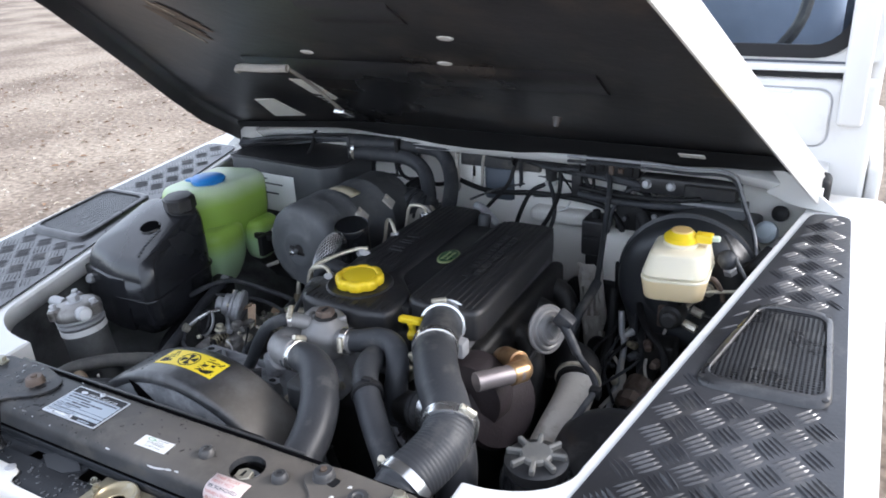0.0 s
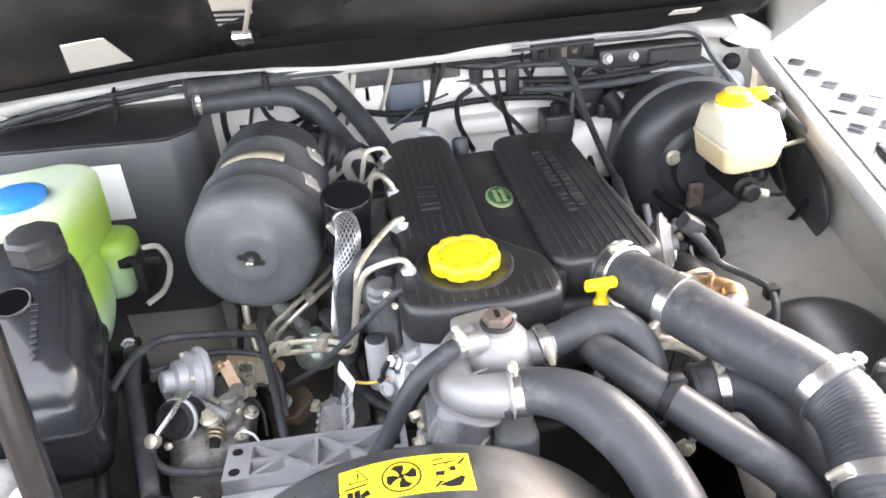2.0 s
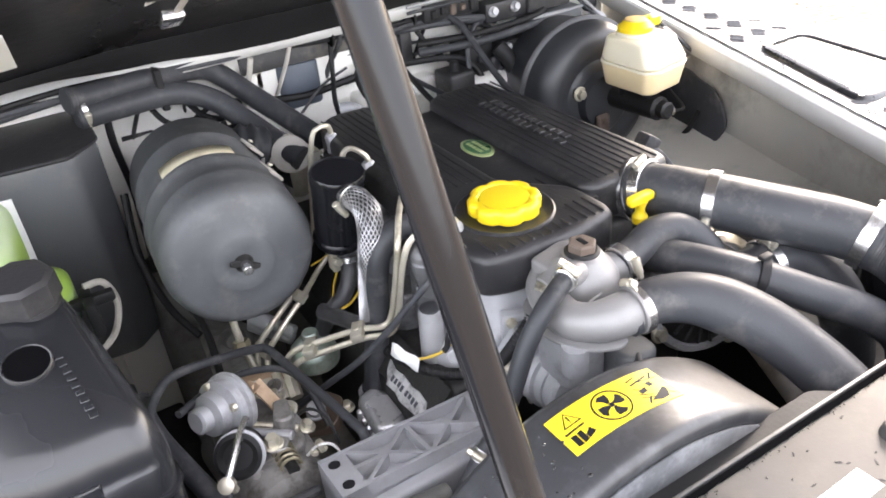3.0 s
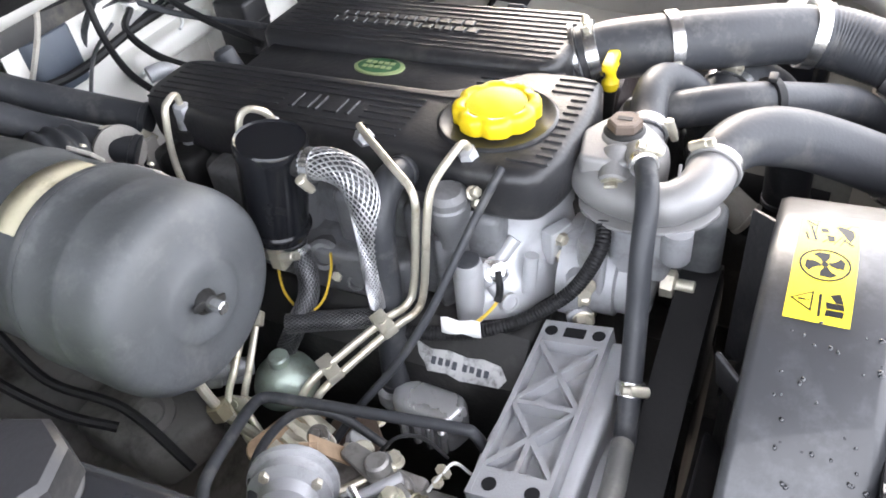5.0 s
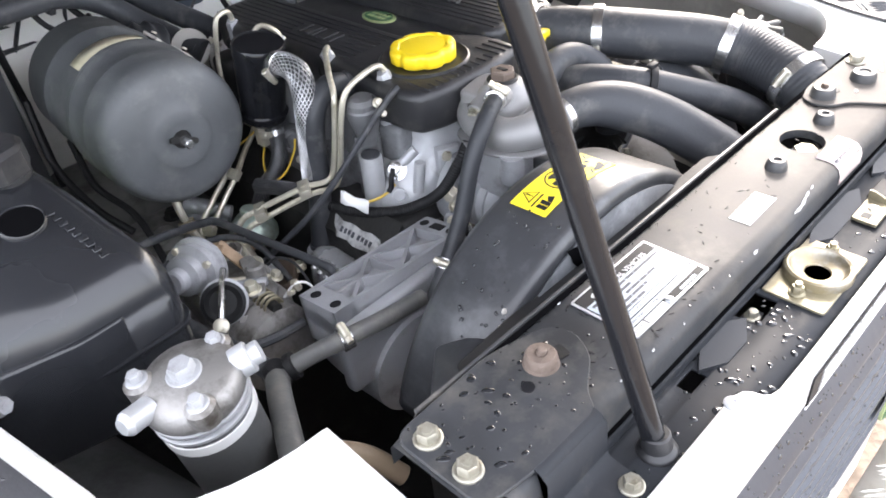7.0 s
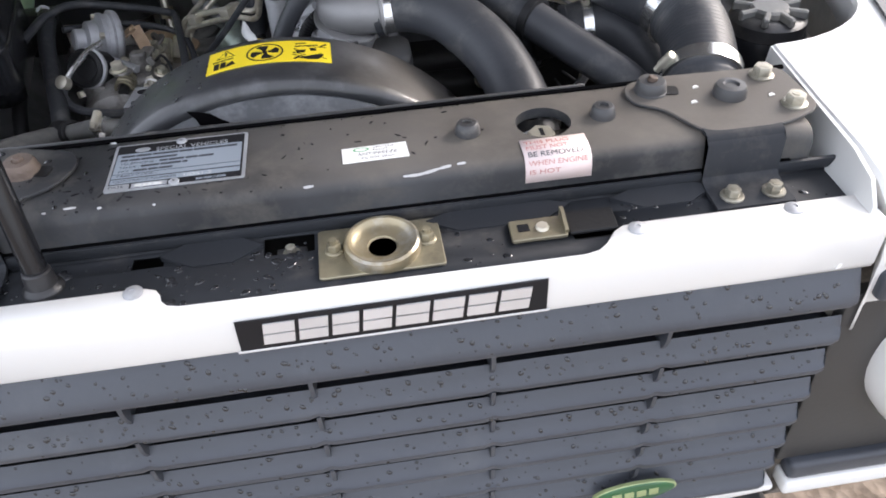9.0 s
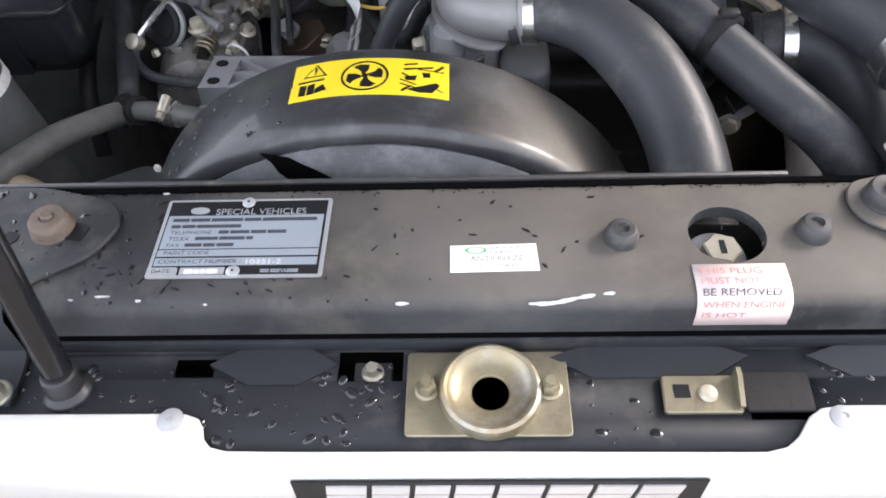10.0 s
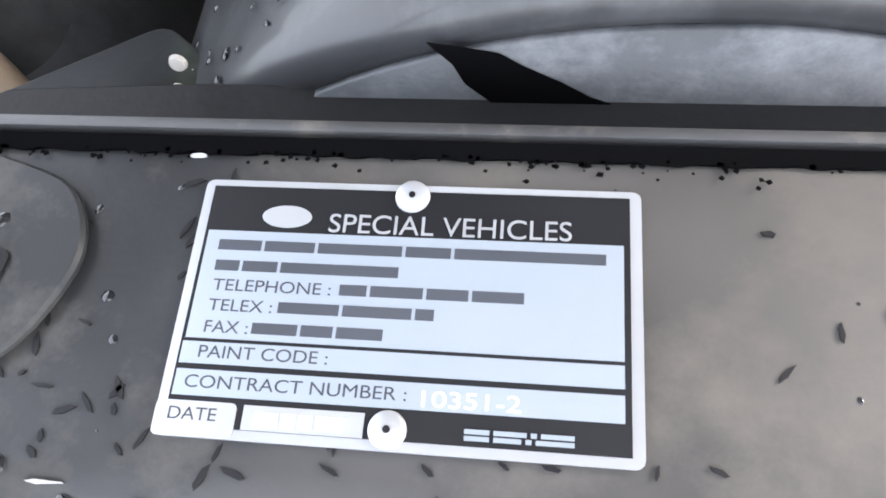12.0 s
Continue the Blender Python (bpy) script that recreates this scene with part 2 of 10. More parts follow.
DOME = mat("damp_black_rubber_dome", (0.025, 0.025, 0.027), 0.36, scale=14, var=0.3, bump=0.05, stain=(0.09, 0.09, 0.088), amount=0.34)
WIRE_YELLOW = mat("yellow_wire", (0.62, 0.42, 0.05), 0.5, scale=60, var=0.1, bump=0.0)
WATER = mat("rain_bead_on_wet_dirt", (0.02, 0.021, 0.024), 0.06, scale=60, var=0.2, bump=0.0, coat=0.4)
SKIN_CHIP = mat("bare_metal_chip", (0.48, 0.48, 0.48), 0.45, 0.3, scale=60, var=0.1, bump=0.1)
LENS = mat("headlamp_glass", (0.85, 0.87, 0.9), 0.12, scale=40, var=0.04, bump=0.05, metal=0.4)
CAB_DARK = mat("cab_trim", (0.035, 0.045, 0.065), 0.6, scale=10, var=0.25, bump=0.1)


def glass_material():
    m = bpy.data.materials.new("window_glass")
    m.use_nodes = True
    b = m.node_tree.nodes["Principled BSDF"]
    b.inputs["Base Color"].default_value = (0.8, 0.88, 0.92, 1)
    b.inputs["Roughness"].default_value = 0.02
    b.inputs["Transmission Weight"].default_value = 1.0
    b.inputs["IOR"].default_value = 1.1
    return m


GLASS = glass_material()


def bottle_material():
    """Milky plastic: green fluid shows through the wall up to its level."""
    m = mat("washer_bottle_plastic", (0.6, 0.68, 0.56), 0.4, scale=14, var=0.06, bump=0.06, sss=0.25)
    n, l = m.node_tree.nodes, m.node_tree.links
    tc, sep, ramp, wob, add = n.new("ShaderNodeTexCoord"), n.new("ShaderNodeSeparateXYZ"), n.new("ShaderNodeValToRGB"), n.new("ShaderNodeTexNoise"), n.new("ShaderNodeMath")
    wob.inputs["Scale"].default_value = 14
    l.new(tc.outputs["Object"], sep.inputs[0])
    l.new(tc.outputs["Object"], wob.inputs["Vector"])
    sc = n.new("ShaderNodeMath")
    sc.operation = "MULTIPLY"
    sc.inputs[1].default_value = 0.03
    l.new(wob.outputs["Fac"], sc.inputs[0])
    l.new(sep.outputs["Z"], add.inputs[0])
    l.new(sc.outputs[0], add.inputs[1])
    mr = n.new("ShaderNodeMapRange")
    mr.inputs["From Min"].default_value, mr.inputs["From Max"].default_value = 0.94, 1.16
    l.new(add.outputs[0], mr.inputs["Value"])
    e = ramp.color_ramp.elements
    e[0].position, e[0].color = 0.0, (0.44, 0.6, 0.4, 1)
    e[1].position, e[1].color = 1.0, (0.62, 0.7, 0.58, 1)
    for p, c in ((0.36, (0.42, 0.6, 0.34, 1)), (0.52, (0.34, 0.52, 0.09, 1)), (0.78, (0.37, 0.56, 0.1, 1)), (0.9, (0.5, 0.64, 0.36, 1))):
        k = e.new(p)
        k.color = c
    l.new(mr.outputs["Result"], ramp.inputs["Fac"])
    l.new(ramp.outputs["Color"], n["Principled BSDF"].inputs["Base Color"])
    return m


BOTTLE = bottle_material()


def gravel_material():
    m = bpy.data.materials.new("gravel_and_leaf_litter")
    m.use_nodes = True
    n, l = m.node_tree.nodes, m.node_tree.links
    b = n["Principled BSDF"]
    tc = n.new("ShaderNodeTexCoord")
    big, small, stones = n.new("ShaderNodeTexNoise"), n.new("ShaderNodeTexNoise"), n.new("ShaderNodeTexVoronoi")
    big.inputs["Scale"].default_value, big.inputs["Detail"].default_value = 0.9, 7
    small.inputs["Scale"].default_value, small.inputs["Detail"].default_value = 22, 8
    stones.inputs["Scale"].default_value = 45
    for t in (big, small, stones):
        l.new(tc.outputs["Object"], t.inputs["Vector"])
    r1, r2 = n.new("ShaderNodeValToRGB"), n.new("ShaderNodeValToRGB")
    r1.color_ramp.elements[0].color, r1.color_ramp.elements[1].color = (0.2, 0.16, 0.125, 1), (0.37, 0.32, 0.26, 1)
    r1.color_ramp.elements[0].position, r1.color_ramp.elements[1].position = 0.38, 0.6
    r2.color_ramp.elements[0].color, r2.color_ramp.elements[1].color = (0.55, 0.5, 0.45, 1), (1.25, 1.2, 1.15, 1)
    r2.color_ramp.elements[0].position, r2.color_ramp.elements[1].position = 0.35, 0.68
    l.new(big.outputs["Fac"], r1.inputs["Fac"])
    l.new(small.outputs["Fac"], r2.inputs["Fac"])
    mul = n.new("ShaderNodeMixRGB")
    mul.blend_type, mul.inputs["Fac"].default_value = "MULTIPLY", 1.0
    l.new(r1.outputs["Color"], mul.inputs["Color1"])
    l.new(r2.outputs["Color"], mul.inputs["Color2"])
    l.new(mul.outputs["Color"], b.inputs["Base Color"])
    b.inputs["Roughness"].default_value = 0.9
    bp = n.new("ShaderNodeBump")
    bp.inputs["Strength"].default_value, bp.inputs["Distance"].default_value = 0.45, 0.012
    l.new(stones.outputs["Distance"], bp.inputs["Height"])
    l.new(bp.outputs["Normal"], b.inputs["Normal"])
    return m


GRAVEL = gravel_material()
VENT = mat("wet_vent_plastic", (0.03, 0.03, 0.032), 0.3, scale=40, var=0.35, bump=0.2, stain=(0.08, 0.079, 0.076), amount=0.34, coat=0.3)


# ---- shaping ----
def V(*a):
    return Vector(a)


def thing(name, at, label, category, group="", kind=""):
    ob = new(name)
    ob.location = at
    ob.empty_display_size = 0.02
    return tagged(ob, label, category, group, kind)


def mesh_of(name, bm, material, smooth=35.0):
    bmesh.ops.recalc_face_normals(bm, faces=bm.faces)
    me = bpy.data.meshes.new(name)
    lim = radians(smooth)
    for f in bm.faces:
        f.smooth = True
    for e in bm.edges:
        if len(e.link_faces) == 2 and e.calc_face_angle(0) > lim:
            e.smooth = False
    bm.to_mesh(me)
    bm.free()
    me.materials.append(material)
    return me


def world_of(ob):
    return world_of(ob.parent) @ ob.matrix_parent_inverse @ ob.matrix_basis if ob.parent else ob.matrix_basis.copy()


def part(name, bm, material, parent, label="", kind="", smooth=35.0):
    """One mesh under a thing or a part, its vertices given in the world."""
    ob = new(name, mesh_of(name, bm, material, smooth))
    ob.parent = parent
    ob.matrix_parent_inverse = world_of(parent).inverted()
    return tagged(ob, label, "", "", kind)


def piece(name, me, at, parent, label=""):
    """A part that shares its mesh with others; at is its place in the world."""
    ob = new(name, me)
    ob.parent = parent
    ob.matrix_parent_inverse = world_of(parent).inverted()
    ob.matrix_basis = at if isinstance(at, Matrix) else Matrix.Translation(at)
    return tagged(ob, label)


def solo(name, bm, material, label, category, group="", kind="", smooth=35.0):
    """A thing of one mesh, its origin at the middle of its base."""
    xs, ys, zs = zip(*[v.co for v in bm.verts])
    o = V((min(xs) + max(xs)) / 2, (min(ys) + max(ys)) / 2, min(zs))
    bmesh.ops.translate(bm, verts=bm.verts, vec=-o)
    ob = new(name, mesh_of(name, bm, material, smooth))
    ob.location = o
    return tagged(ob, label, category, group, kind)


def bevel(bm, width, segments=2, angle=30):
    es = [e for e in bm.edges if len(e.link_faces) == 2 and e.calc_face_angle(0) > radians(angle)]
    bmesh.ops.bevel(bm, geom=es, offset=width, segments=segments, profile=0.5, affect="EDGES", clamp_overlap=True)
    return bm


def box(lo, hi, r=0.003, segments=2, bm=None, turn=None):
    b = bmesh.new()
    bmesh.ops.create_cube(b, size=1)
    lo, hi = Vector(lo), Vector(hi)
    for v in b.verts:
        v.co = Vector([lo[i] + (v.co[i] + 0.5) * (hi[i] - lo[i]) for i in range(3)])
    if r:
        bevel(b, r, segments)
    if turn:
        bmesh.ops.transform(b, matrix=turn, verts=b.verts)
    return join(bm, b)


def join(bm, b):
    if bm is None:
        return b
    me = bpy.data.meshes.new("t")
    b.to_mesh(me)
    b.free()
    bm.from_mesh(me)
    bpy.data.meshes.remove(me)
    return bm


def prism(outline, z0, z1, r=0.003, segments=2, bm=None, top=None):
    """An upright solid over an outline of (x, y); top(x, y) may lift the upper face."""
    b = bmesh.new()
    lo = [b.verts.new((x, y, z0)) for x, y in outline]
    hi = [b.verts.new((x, y, z1 if top is None else top(x, y))) for x, y in outline]
    k = len(outline)
    b.faces.new(lo[::-1])
    b.faces.new(hi)
    for i in range(k):
        b.faces.new((lo[i], lo[(i + 1) % k], hi[(i + 1) % k], hi[i]))
    bmesh.ops.recalc_face_normals(b, faces=b.faces)
    if r:
        bevel(b, r, segments, 40)
    return join(bm, b)


def rounded(x0, y0, x1, y1, r, n=5):
    out = []
    for cx, cy, a in ((x1 - r, y1 - r, 0), (x0 + r, y1 - r, 90), (x0 + r, y0 + r, 180), (x1 - r, y0 + r, 270)):
        for i in range(n + 1):
            t = radians(a + 90 * i / n)
            out.append((cx + r * math.cos(t), cy + r * math.sin(t)))
    return out


def soften(points, r, n=4):
    """An outline with its corners rounded."""
    out, k = [], len(points)
    for i in range(k):
        p, q, s = Vector(points[i - 1]), Vector(points[i]), Vector(points[(i + 1) % k])
        a, c = (p - q), (s - q)
        d = min(r, a.length * 0.45, c.length * 0.45)
        a, c = q + a.normalized() * d, q + c.normalized() * d
        for j in range(n + 1):
            t = j / n
            out.append(tuple(a * (1 - t) ** 2 + q * 2 * t * (1 - t) + c * t * t))
    return out


def frame_of(axis):
    z = Vector(axis).normalized()
    x = z.orthogonal().normalized()
    return Matrix((x, z.cross(x), z)).transposed()


def lathe(base, axis, profile, segs=32, bm=None, wobble=None):
    """A turned solid: profile of (radius, height along the axis from base)."""
    b = bmesh.new()
    m = frame_of(axis)
    rings = []
    for r, h in profile:
        if r < 1e-6:
            rings.append([b.verts.new(Vector(base) + m @ V(0, 0, h))])
        else:
            ring = []
            for i in range(segs):
                a = 2 * math.pi * i / segs
                rr = r * (1 + (wobble(a) if wobble else 0))
                ring.append(b.verts.new(Vector(base) + m @ V(rr * math.cos(a), rr * math.sin(a), h)))
            rings.append(ring)
    for p, q in zip(rings, rings[1:]):
        if len(p) == 1 and len(q) == 1:
            continue
        for i in range(segs):
            j = (i + 1) % segs
            if len(p) == 1:
                b.faces.new((p[0], q[i], q[j]))
            elif len(q) == 1:
                b.faces.new((p[i], p[j], q[0]))
            else:
                b.faces.new((p[i], p[j], q[j], q[i]))
    for end in (rings[0], rings[-1]):
        if len(end) > 2:
            b.faces.new(end)
    return join(bm, b)


def rod(p, q, r, segs=16, bm=None, r2=None, edge=0.0):
    p, q = Vector(p), Vector(q)
    h = (q - p).length
    r2 = r if r2 is None else r2
    prof = [(r, 0), (r2, h)] if not edge else [(max(r - edge, 1e-4), 0), (r, edge), (r2, h - edge), (max(r2 - edge, 1e-4), h)]
    return lathe(p, q - p, prof, segs, bm)


def spline(points, n=8):
    P = [Vector(p) for p in points]
    if len(P) == 2:
        return [P[0].lerp(P[1], i / n) for i in range(n + 1)]
    P = [P[0] * 2 - P[1]] + P + [P[-1] * 2 - P[-2]]
    out = []
    for a, b, c, d in zip(P, P[1:], P[2:], P[3:]):
        for i in range(n):
            t = i / n
            out.append(0.5 * ((2 * b) + (c - a) * t + (2 * a - 5 * b + 4 * c - d) * t * t + (3 * b - a - 3 * c + d) * t ** 3))
    return out + [P[-2]]


def tube(points, r, segs=14, n=8, bm=None, ribs=None, squash=None):
    """A hose along a smooth curve; ribs(distance) may vary its radius."""
    C = spline(points, n)
    b = bmesh.new()
    x = None
    rings, run = [], 0.0
    for i, p in enumerate(C):
        t = (C[min(i + 1, len(C) - 1)] - C[max(i - 1, 0)]).normalized()
        x = (t.orthogonal() if x is None else x - t * x.dot(t)).normalized()
        y = t.cross(x)
        if i:
            run += (p - C[i - 1]).length
        rr = r if not ribs else r + ribs(run)
        rings.append([b.verts.new(p + (x * math.cos(a) + y * math.sin(a)) * rr) for a in [2 * math.pi * k / segs for k in range(segs)]])
    for p, q in zip(rings, rings[1:]):
        for i in range(segs):
            j = (i + 1) % segs
            b.faces.new((p[i], p[j], q[j], q[i]))
    b.faces.new(rings[0][::-1])
    b.faces.new(rings[-1])
    return join(bm, b)


def band(at, axis, r, width=0.011, thick=0.0018, bm=None, segs=28):
    """A hose clamp's strap round an axis."""
    at, ax = Vector(at), Vector(axis).normalized()
    p = at - ax * width / 2
    prof = [(r, 0), (r + thick, 0.0008), (r + thick, width - 0.0008), (r, width), (r - 0.002, width), (r - 0.002, 0), (r, 0)]
    return lathe(p, ax, prof, segs, bm)


def hose_clamp(at, axis, r, screw_side, parent_name="hose_clamp", width=0.011, label="bright steel worm-drive hose clamp round a rubber hose"):
    t = thing(parent_name, at, label, "hose clamp", "hose clamps")
    part("strap", band(at, axis, r, width), BRIGHT, t)
    ax = Vector(axis).normalized()
    s = Vector(screw_side)
    s = (s - ax * s.dot(ax)).normalized()
    c = Vector(at) + s * (r + 0.004)
    d = ax.cross(s)
    bm = rod(c - d * 0.009, c + d * 0.007, 0.0042, 12, edge=0.001)
    rod(c + d * 0.007, c + d * 0.012, 0.0035, 6, bm)
    part("worm_screw", bm, STEEL, t)
    return t


def hexbolt(at, axis=(0, 0, 1), r=0.008, h=0.006, washer=0.0, bm=None):
    at, ax = Vector(at), Vector(axis).normalized()
    if washer:
        bm = lathe(at, ax, [(washer, 0), (washer, 0.0012), (washer - 0.001, 0.002), (r, 0.0021)], 20, bm)
        at = at + ax * 0.002
    bm = lathe(at, ax, [(r, 0), (r, h * 0.8), (r * 0.86, h)], 6, bm)
    return lathe(at + ax * (h - 0.0004), ax, [(r * 0.5, 0), (r * 0.5, 0.0008), (0, 0.0009)], 10, bm)


def words(text, size, m, parent, material, name="lettering", depth=0.0003, width=None):
    """Built-in font lettering as a mesh; m places its lower left corner."""
    cu = bpy.data.curves.new("t", "FONT")
    cu.body, cu.size, cu.extrude = text, size, depth
    ob = bpy.data.objects.new("t", cu)
    scene.collection.objects.link(ob)
    me = bpy.data.meshes.new_from_object(ob.evaluated_get(bpy.context.evaluated_depsgraph_get()))
    bpy.data.objects.remove(ob)
    if width:
        xs = [v.co.x for v in me.vertices]
        k = width / (max(xs) - min(xs))
        for v in me.vertices:
            v.co.x *= k
    me.materials.clear()
    me.materials.append(material)
    return piece(name, me, m, parent)


# ---- the setting ----
def build_ground():
    bm = bmesh.new()
    n = 40
    grid = [[None] * (n + 1) for _ in range(n + 1)]
    for i in range(n + 1):
        for j in range(n + 1):
            u, w = (i / n) * 2 - 1, (j / n) * 2 - 1
            x, y = 400 * u * abs(u) ** 2, 400 * w * abs(w) ** 2
            z = 0.02 * noise.noise(V(x * 0.4, y * 0.4, 0)) if abs(x) > 2 else 0.0
            grid[i][j] = bm.verts.new((x, y, z))
    for i in range(n):
        for j in range(n):
            bm.faces.new((grid[i][j], grid[i + 1][j], grid[i + 1][j + 1], grid[i][j + 1]))
    ob = new("ground", mesh_of("ground", bm, GRAVEL))
    tagged(ob, "pale tan gravel yard with scattered leaf litter", "ground", "", "structure")
    # pebbles and dead leaves
    rnd = random.Random(3)
    pale = mat("pale_pebbles", (0.42, 0.37, 0.31), 0.8, scale=30, var=0.35, bump=0.2)
    dry = mat("bleached_leaves", (0.5, 0.44, 0.36), 0.7, scale=20, var=0.35, bump=0.1)
    leaf = mat("dead_leaves", (0.2, 0.12, 0.07), 0.7, scale=30, var=0.45, bump=0.1)
    for name, material, count, label in (("loose_gravel", pale, 1800, "loose pale pebbles scattered over the yard"), ("dead_leaves", leaf, 1500, "brown fallen leaves scattered over the gravel"), ("dry_leaves", dry, 9000, "bleached dry leaves and twigs scattered over the gravel")):
        vs, fs = [], []
        for _ in range(count):
            x, y = (-1.1 - 8 * rnd.random() ** 1.3, rnd.uniform(-0.5, 11)) if rnd.random() < 0.8 else (rnd.uniform(1.0, 7), rnd.uniform(-1.5, 9))
            s = rnd.uniform(0.008, 0.03)
            k = len(vs)
            a0 = rnd.uniform(0, 6.28)
            if name == "loose_gravel":
                for a in range(5):
                    t = a0 + a * 1.2566
                    vs.append((x + s * math.cos(t) * rnd.uniform(0.7, 1.1), y + s * math.sin(t) * rnd.uniform(0.7, 1.1), -0.002))
                vs.append((x, y, s * 0.55))
                fs += [(k + a, k + (a + 1) % 5, k + 5) for a in range(5)]
            else:
                s *= 1.5 if name == "dead_leaves" else rnd.uniform(0.45, 1.1)
                c, d = math.cos(a0), math.sin(a0)
                for u, w, z in ((-1, 0, 0.002), (0, -0.45, 0.014), (1, 0, 0.006), (0, 0.45, 0.01), (0, 0, 0.003)):
                    vs.append((x + s * (u * c - w * d), y + s * (u * d + w * c), z + 0.004))
                fs += [(k, k + 1, k + 4), (k + 1, k + 2, k + 4), (k + 2, k + 3, k + 4), (k + 3, k, k + 4)]
        me = bpy.data.meshes.new(name)
        me.from_pydata(vs, [], fs)
        me.materials.append(material)
        tagged(new(name, me), label, "gravel" if name == "loose_gravel" else "leaves", "", "stuff")


build_ground()


# ---- body panels ----
def wing_z(y):
    return 1.04 + 0.08 * y


def right_in(y):
    return 0.443 + 0.2056 * (y - 0.238)


def left_in(y):
    return -0.487 - 0.2056 * (y - 0.238)


def build_wing(side):
    """A front wing: its inner gutter lip, flat top, rolled shoulder and side, and the boxed nose before the bay."""
    s = 1 if side == "r" else -1
    edge = right_in if s > 0 else left_in
    out = 0.722 if s > 0 else -0.782
    nose_in = 0.343 if s > 0 else -0.367
    w = thing("front_wing", ((edge(0.5) + out) / 2, 0.5, 0.6), "white painted front wing with a rolled shoulder beside the engine", "car wing", "front wings")
    bm = bmesh.new()

    def section(y, inner, z, dz=0.0):
        z = z + dz
        pts = [(inner, z - 0.03), (inner, z - 0.004), (inner + s * 0.003, z), (out - s * 0.03, z), (out - s * 0.012, z - 0.003), (out, z - 0.014), (out + s * 0.004, z - 0.04), (out + s * 0.006, 0.62)]
        return [bm.verts.new((x, y, zz)) for x, zz in pts]

    rows = [section(1.06 - 0.79 * i / 16, edge(1.06 - 0.79 * i / 16), wing_z(1.06 - 0.79 * i / 16)) for i in range(17)]
    # the lip sweeps inwards round the front corner of the bay
    for k in range(1, 10):
        a = radians(90 * k / 9)
        y = 0.27 - 0.072 * math.sin(a)
        inner = edge(0.27) + (nose_in - edge(0.27)) * (1 - math.cos(a))
        rows.append(section(y, inner, wing_z(y)))
    for y, dz in ((0.12, 0.0), (0.06, -0.003), (0.03, -0.008), (0.012, -0.018), (0.002, -0.034), (-0.002, -0.055), (-0.003, -0.1)):
        rows.append(section(y, nose_in, wing_z(0.12), dz))
    for p, q in zip(rows, rows[1:]):
        for i in range(len(p) - 1):
            bm.faces.new((p[i], q[i], q[i + 1], p[i + 1]))
    body = part("wing_panel", bm, WHITE, w)
    mod = body.modifiers.new("thickness", "SOLIDIFY")
    mod.thickness, mod.offset = 0.0025, -1
    # inner end of the nose, from the lip down beside the radiator frame
    bm = bmesh.new()
    prof = [(0.199, 1.054), (0.12, 1.048), (0.06, 1.045), (0.03, 1.04), (0.012, 1.03), (0.002, 1.012), (-0.003, 0.99), (0.06, 0.984), (0.08, 0.66), (0.199, 0.66)]
    lean = lambda z: nose_in - s * (0.034 if s > 0 else 0.003) * min(1.0, max(0.0, (1.05 - z) / 0.06))
    a = [bm.verts.new((lean(z), y, z)) for y, z in prof]
    b = [bm.verts.new((lean(z) + s * 0.003, y, z)) for y, z in prof]
    bm.faces.new(a)
    bm.faces.new(b[::-1])
    for i in range(len(prof)):
        j = (i + 1) % len(prof)
        bm.faces.new((a[i], a[j], b[j], b[i]))
    part("nose_side", bm, WHITE, w)
    # seam and lower front
    x0, x1 = sorted((nose_in + s * 0.004, out + s * 0.004))
    part("front_panel", box((x0, -0.004, 0.984), (x1, 0.004, 1.0), 0.003), WHITE, w)
    part("seam", box((x0, -0.0075, 0.9985), (x1, -0.0055, 1.0005), 0), INK_GREY, w)
    part("lamp_surround", box((x0, -0.012, 0.955), (x1, 0.006, 0.982), 0.006, 3), GRILLE, w, "dark grey plastic headlamp surround")
    part("lamp_panel", box((x0 - (0.012 if s > 0 else 0), 0.0, 0.735), (x1 + (0.012 if s < 0 else 0), 0.012, 0.956), 0.003), mat("matt_black_panel", (0.04, 0.039, 0.038), 0.5, scale=20, var=0.25, bump=0.08), w, "matt black headlamp panel")
    cx = 0.478 if s > 0 else -0.507
    lamp = part("headlamp", lathe((cx, 0.004, 0.875), (0, -1, 0), [(0.099, 0), (0.099, 0.02), (0.094, 0.03), (0.088, 0.03)], 40), WHITE, w, "round headlamp with a white bezel")
    part("lens", lathe((cx, -0.02, 0.875), (0, -1, 0), [(0.088, 0), (0.08, 0.014), (0.06, 0.026), (0.03, 0.033), (0, 0.035)], 40), LENS, lamp, "domed clear headlamp glass")
    part("lower_strip", box((x0, -0.01, 0.712), (x1, 0.01, 0.736), 0.006, 3), GRILLE, w)
    part("lower_valance", box((x0, -0.012, 0.69 if s > 0 else 0.6), (x1, 0.012, 0.71), 0.004, 3), WHITE, w)
    # inner wing panels below the lip
    bm = bmesh.new()
    rows = []
    for i in range(13):
        y = 1.05 - 0.85 * i / 12
        e = edge(y)
        lip, wall = wing_z(y) - 0.028, (0.972 - 0.02 * math.sin(y * 3) if s > 0 else 0.93 - 0.05 * math.sin(y * 3))
        pts = [(e + s * 0.004, lip), (e + s * 0.03, lip - 0.012), (e + s * 0.034, wall), (e - s * 0.01, wall - 0.018), (e - s * 0.105, wall - 0.055), (e - s * 0.132, wall - 0.09), (e - s * 0.138, 0.44)]
        rows.append([bm.verts.new((x, y, z + 0.004 * noise.noise(V(x * 9, y * 9, z * 9)))) for x, z in pts])
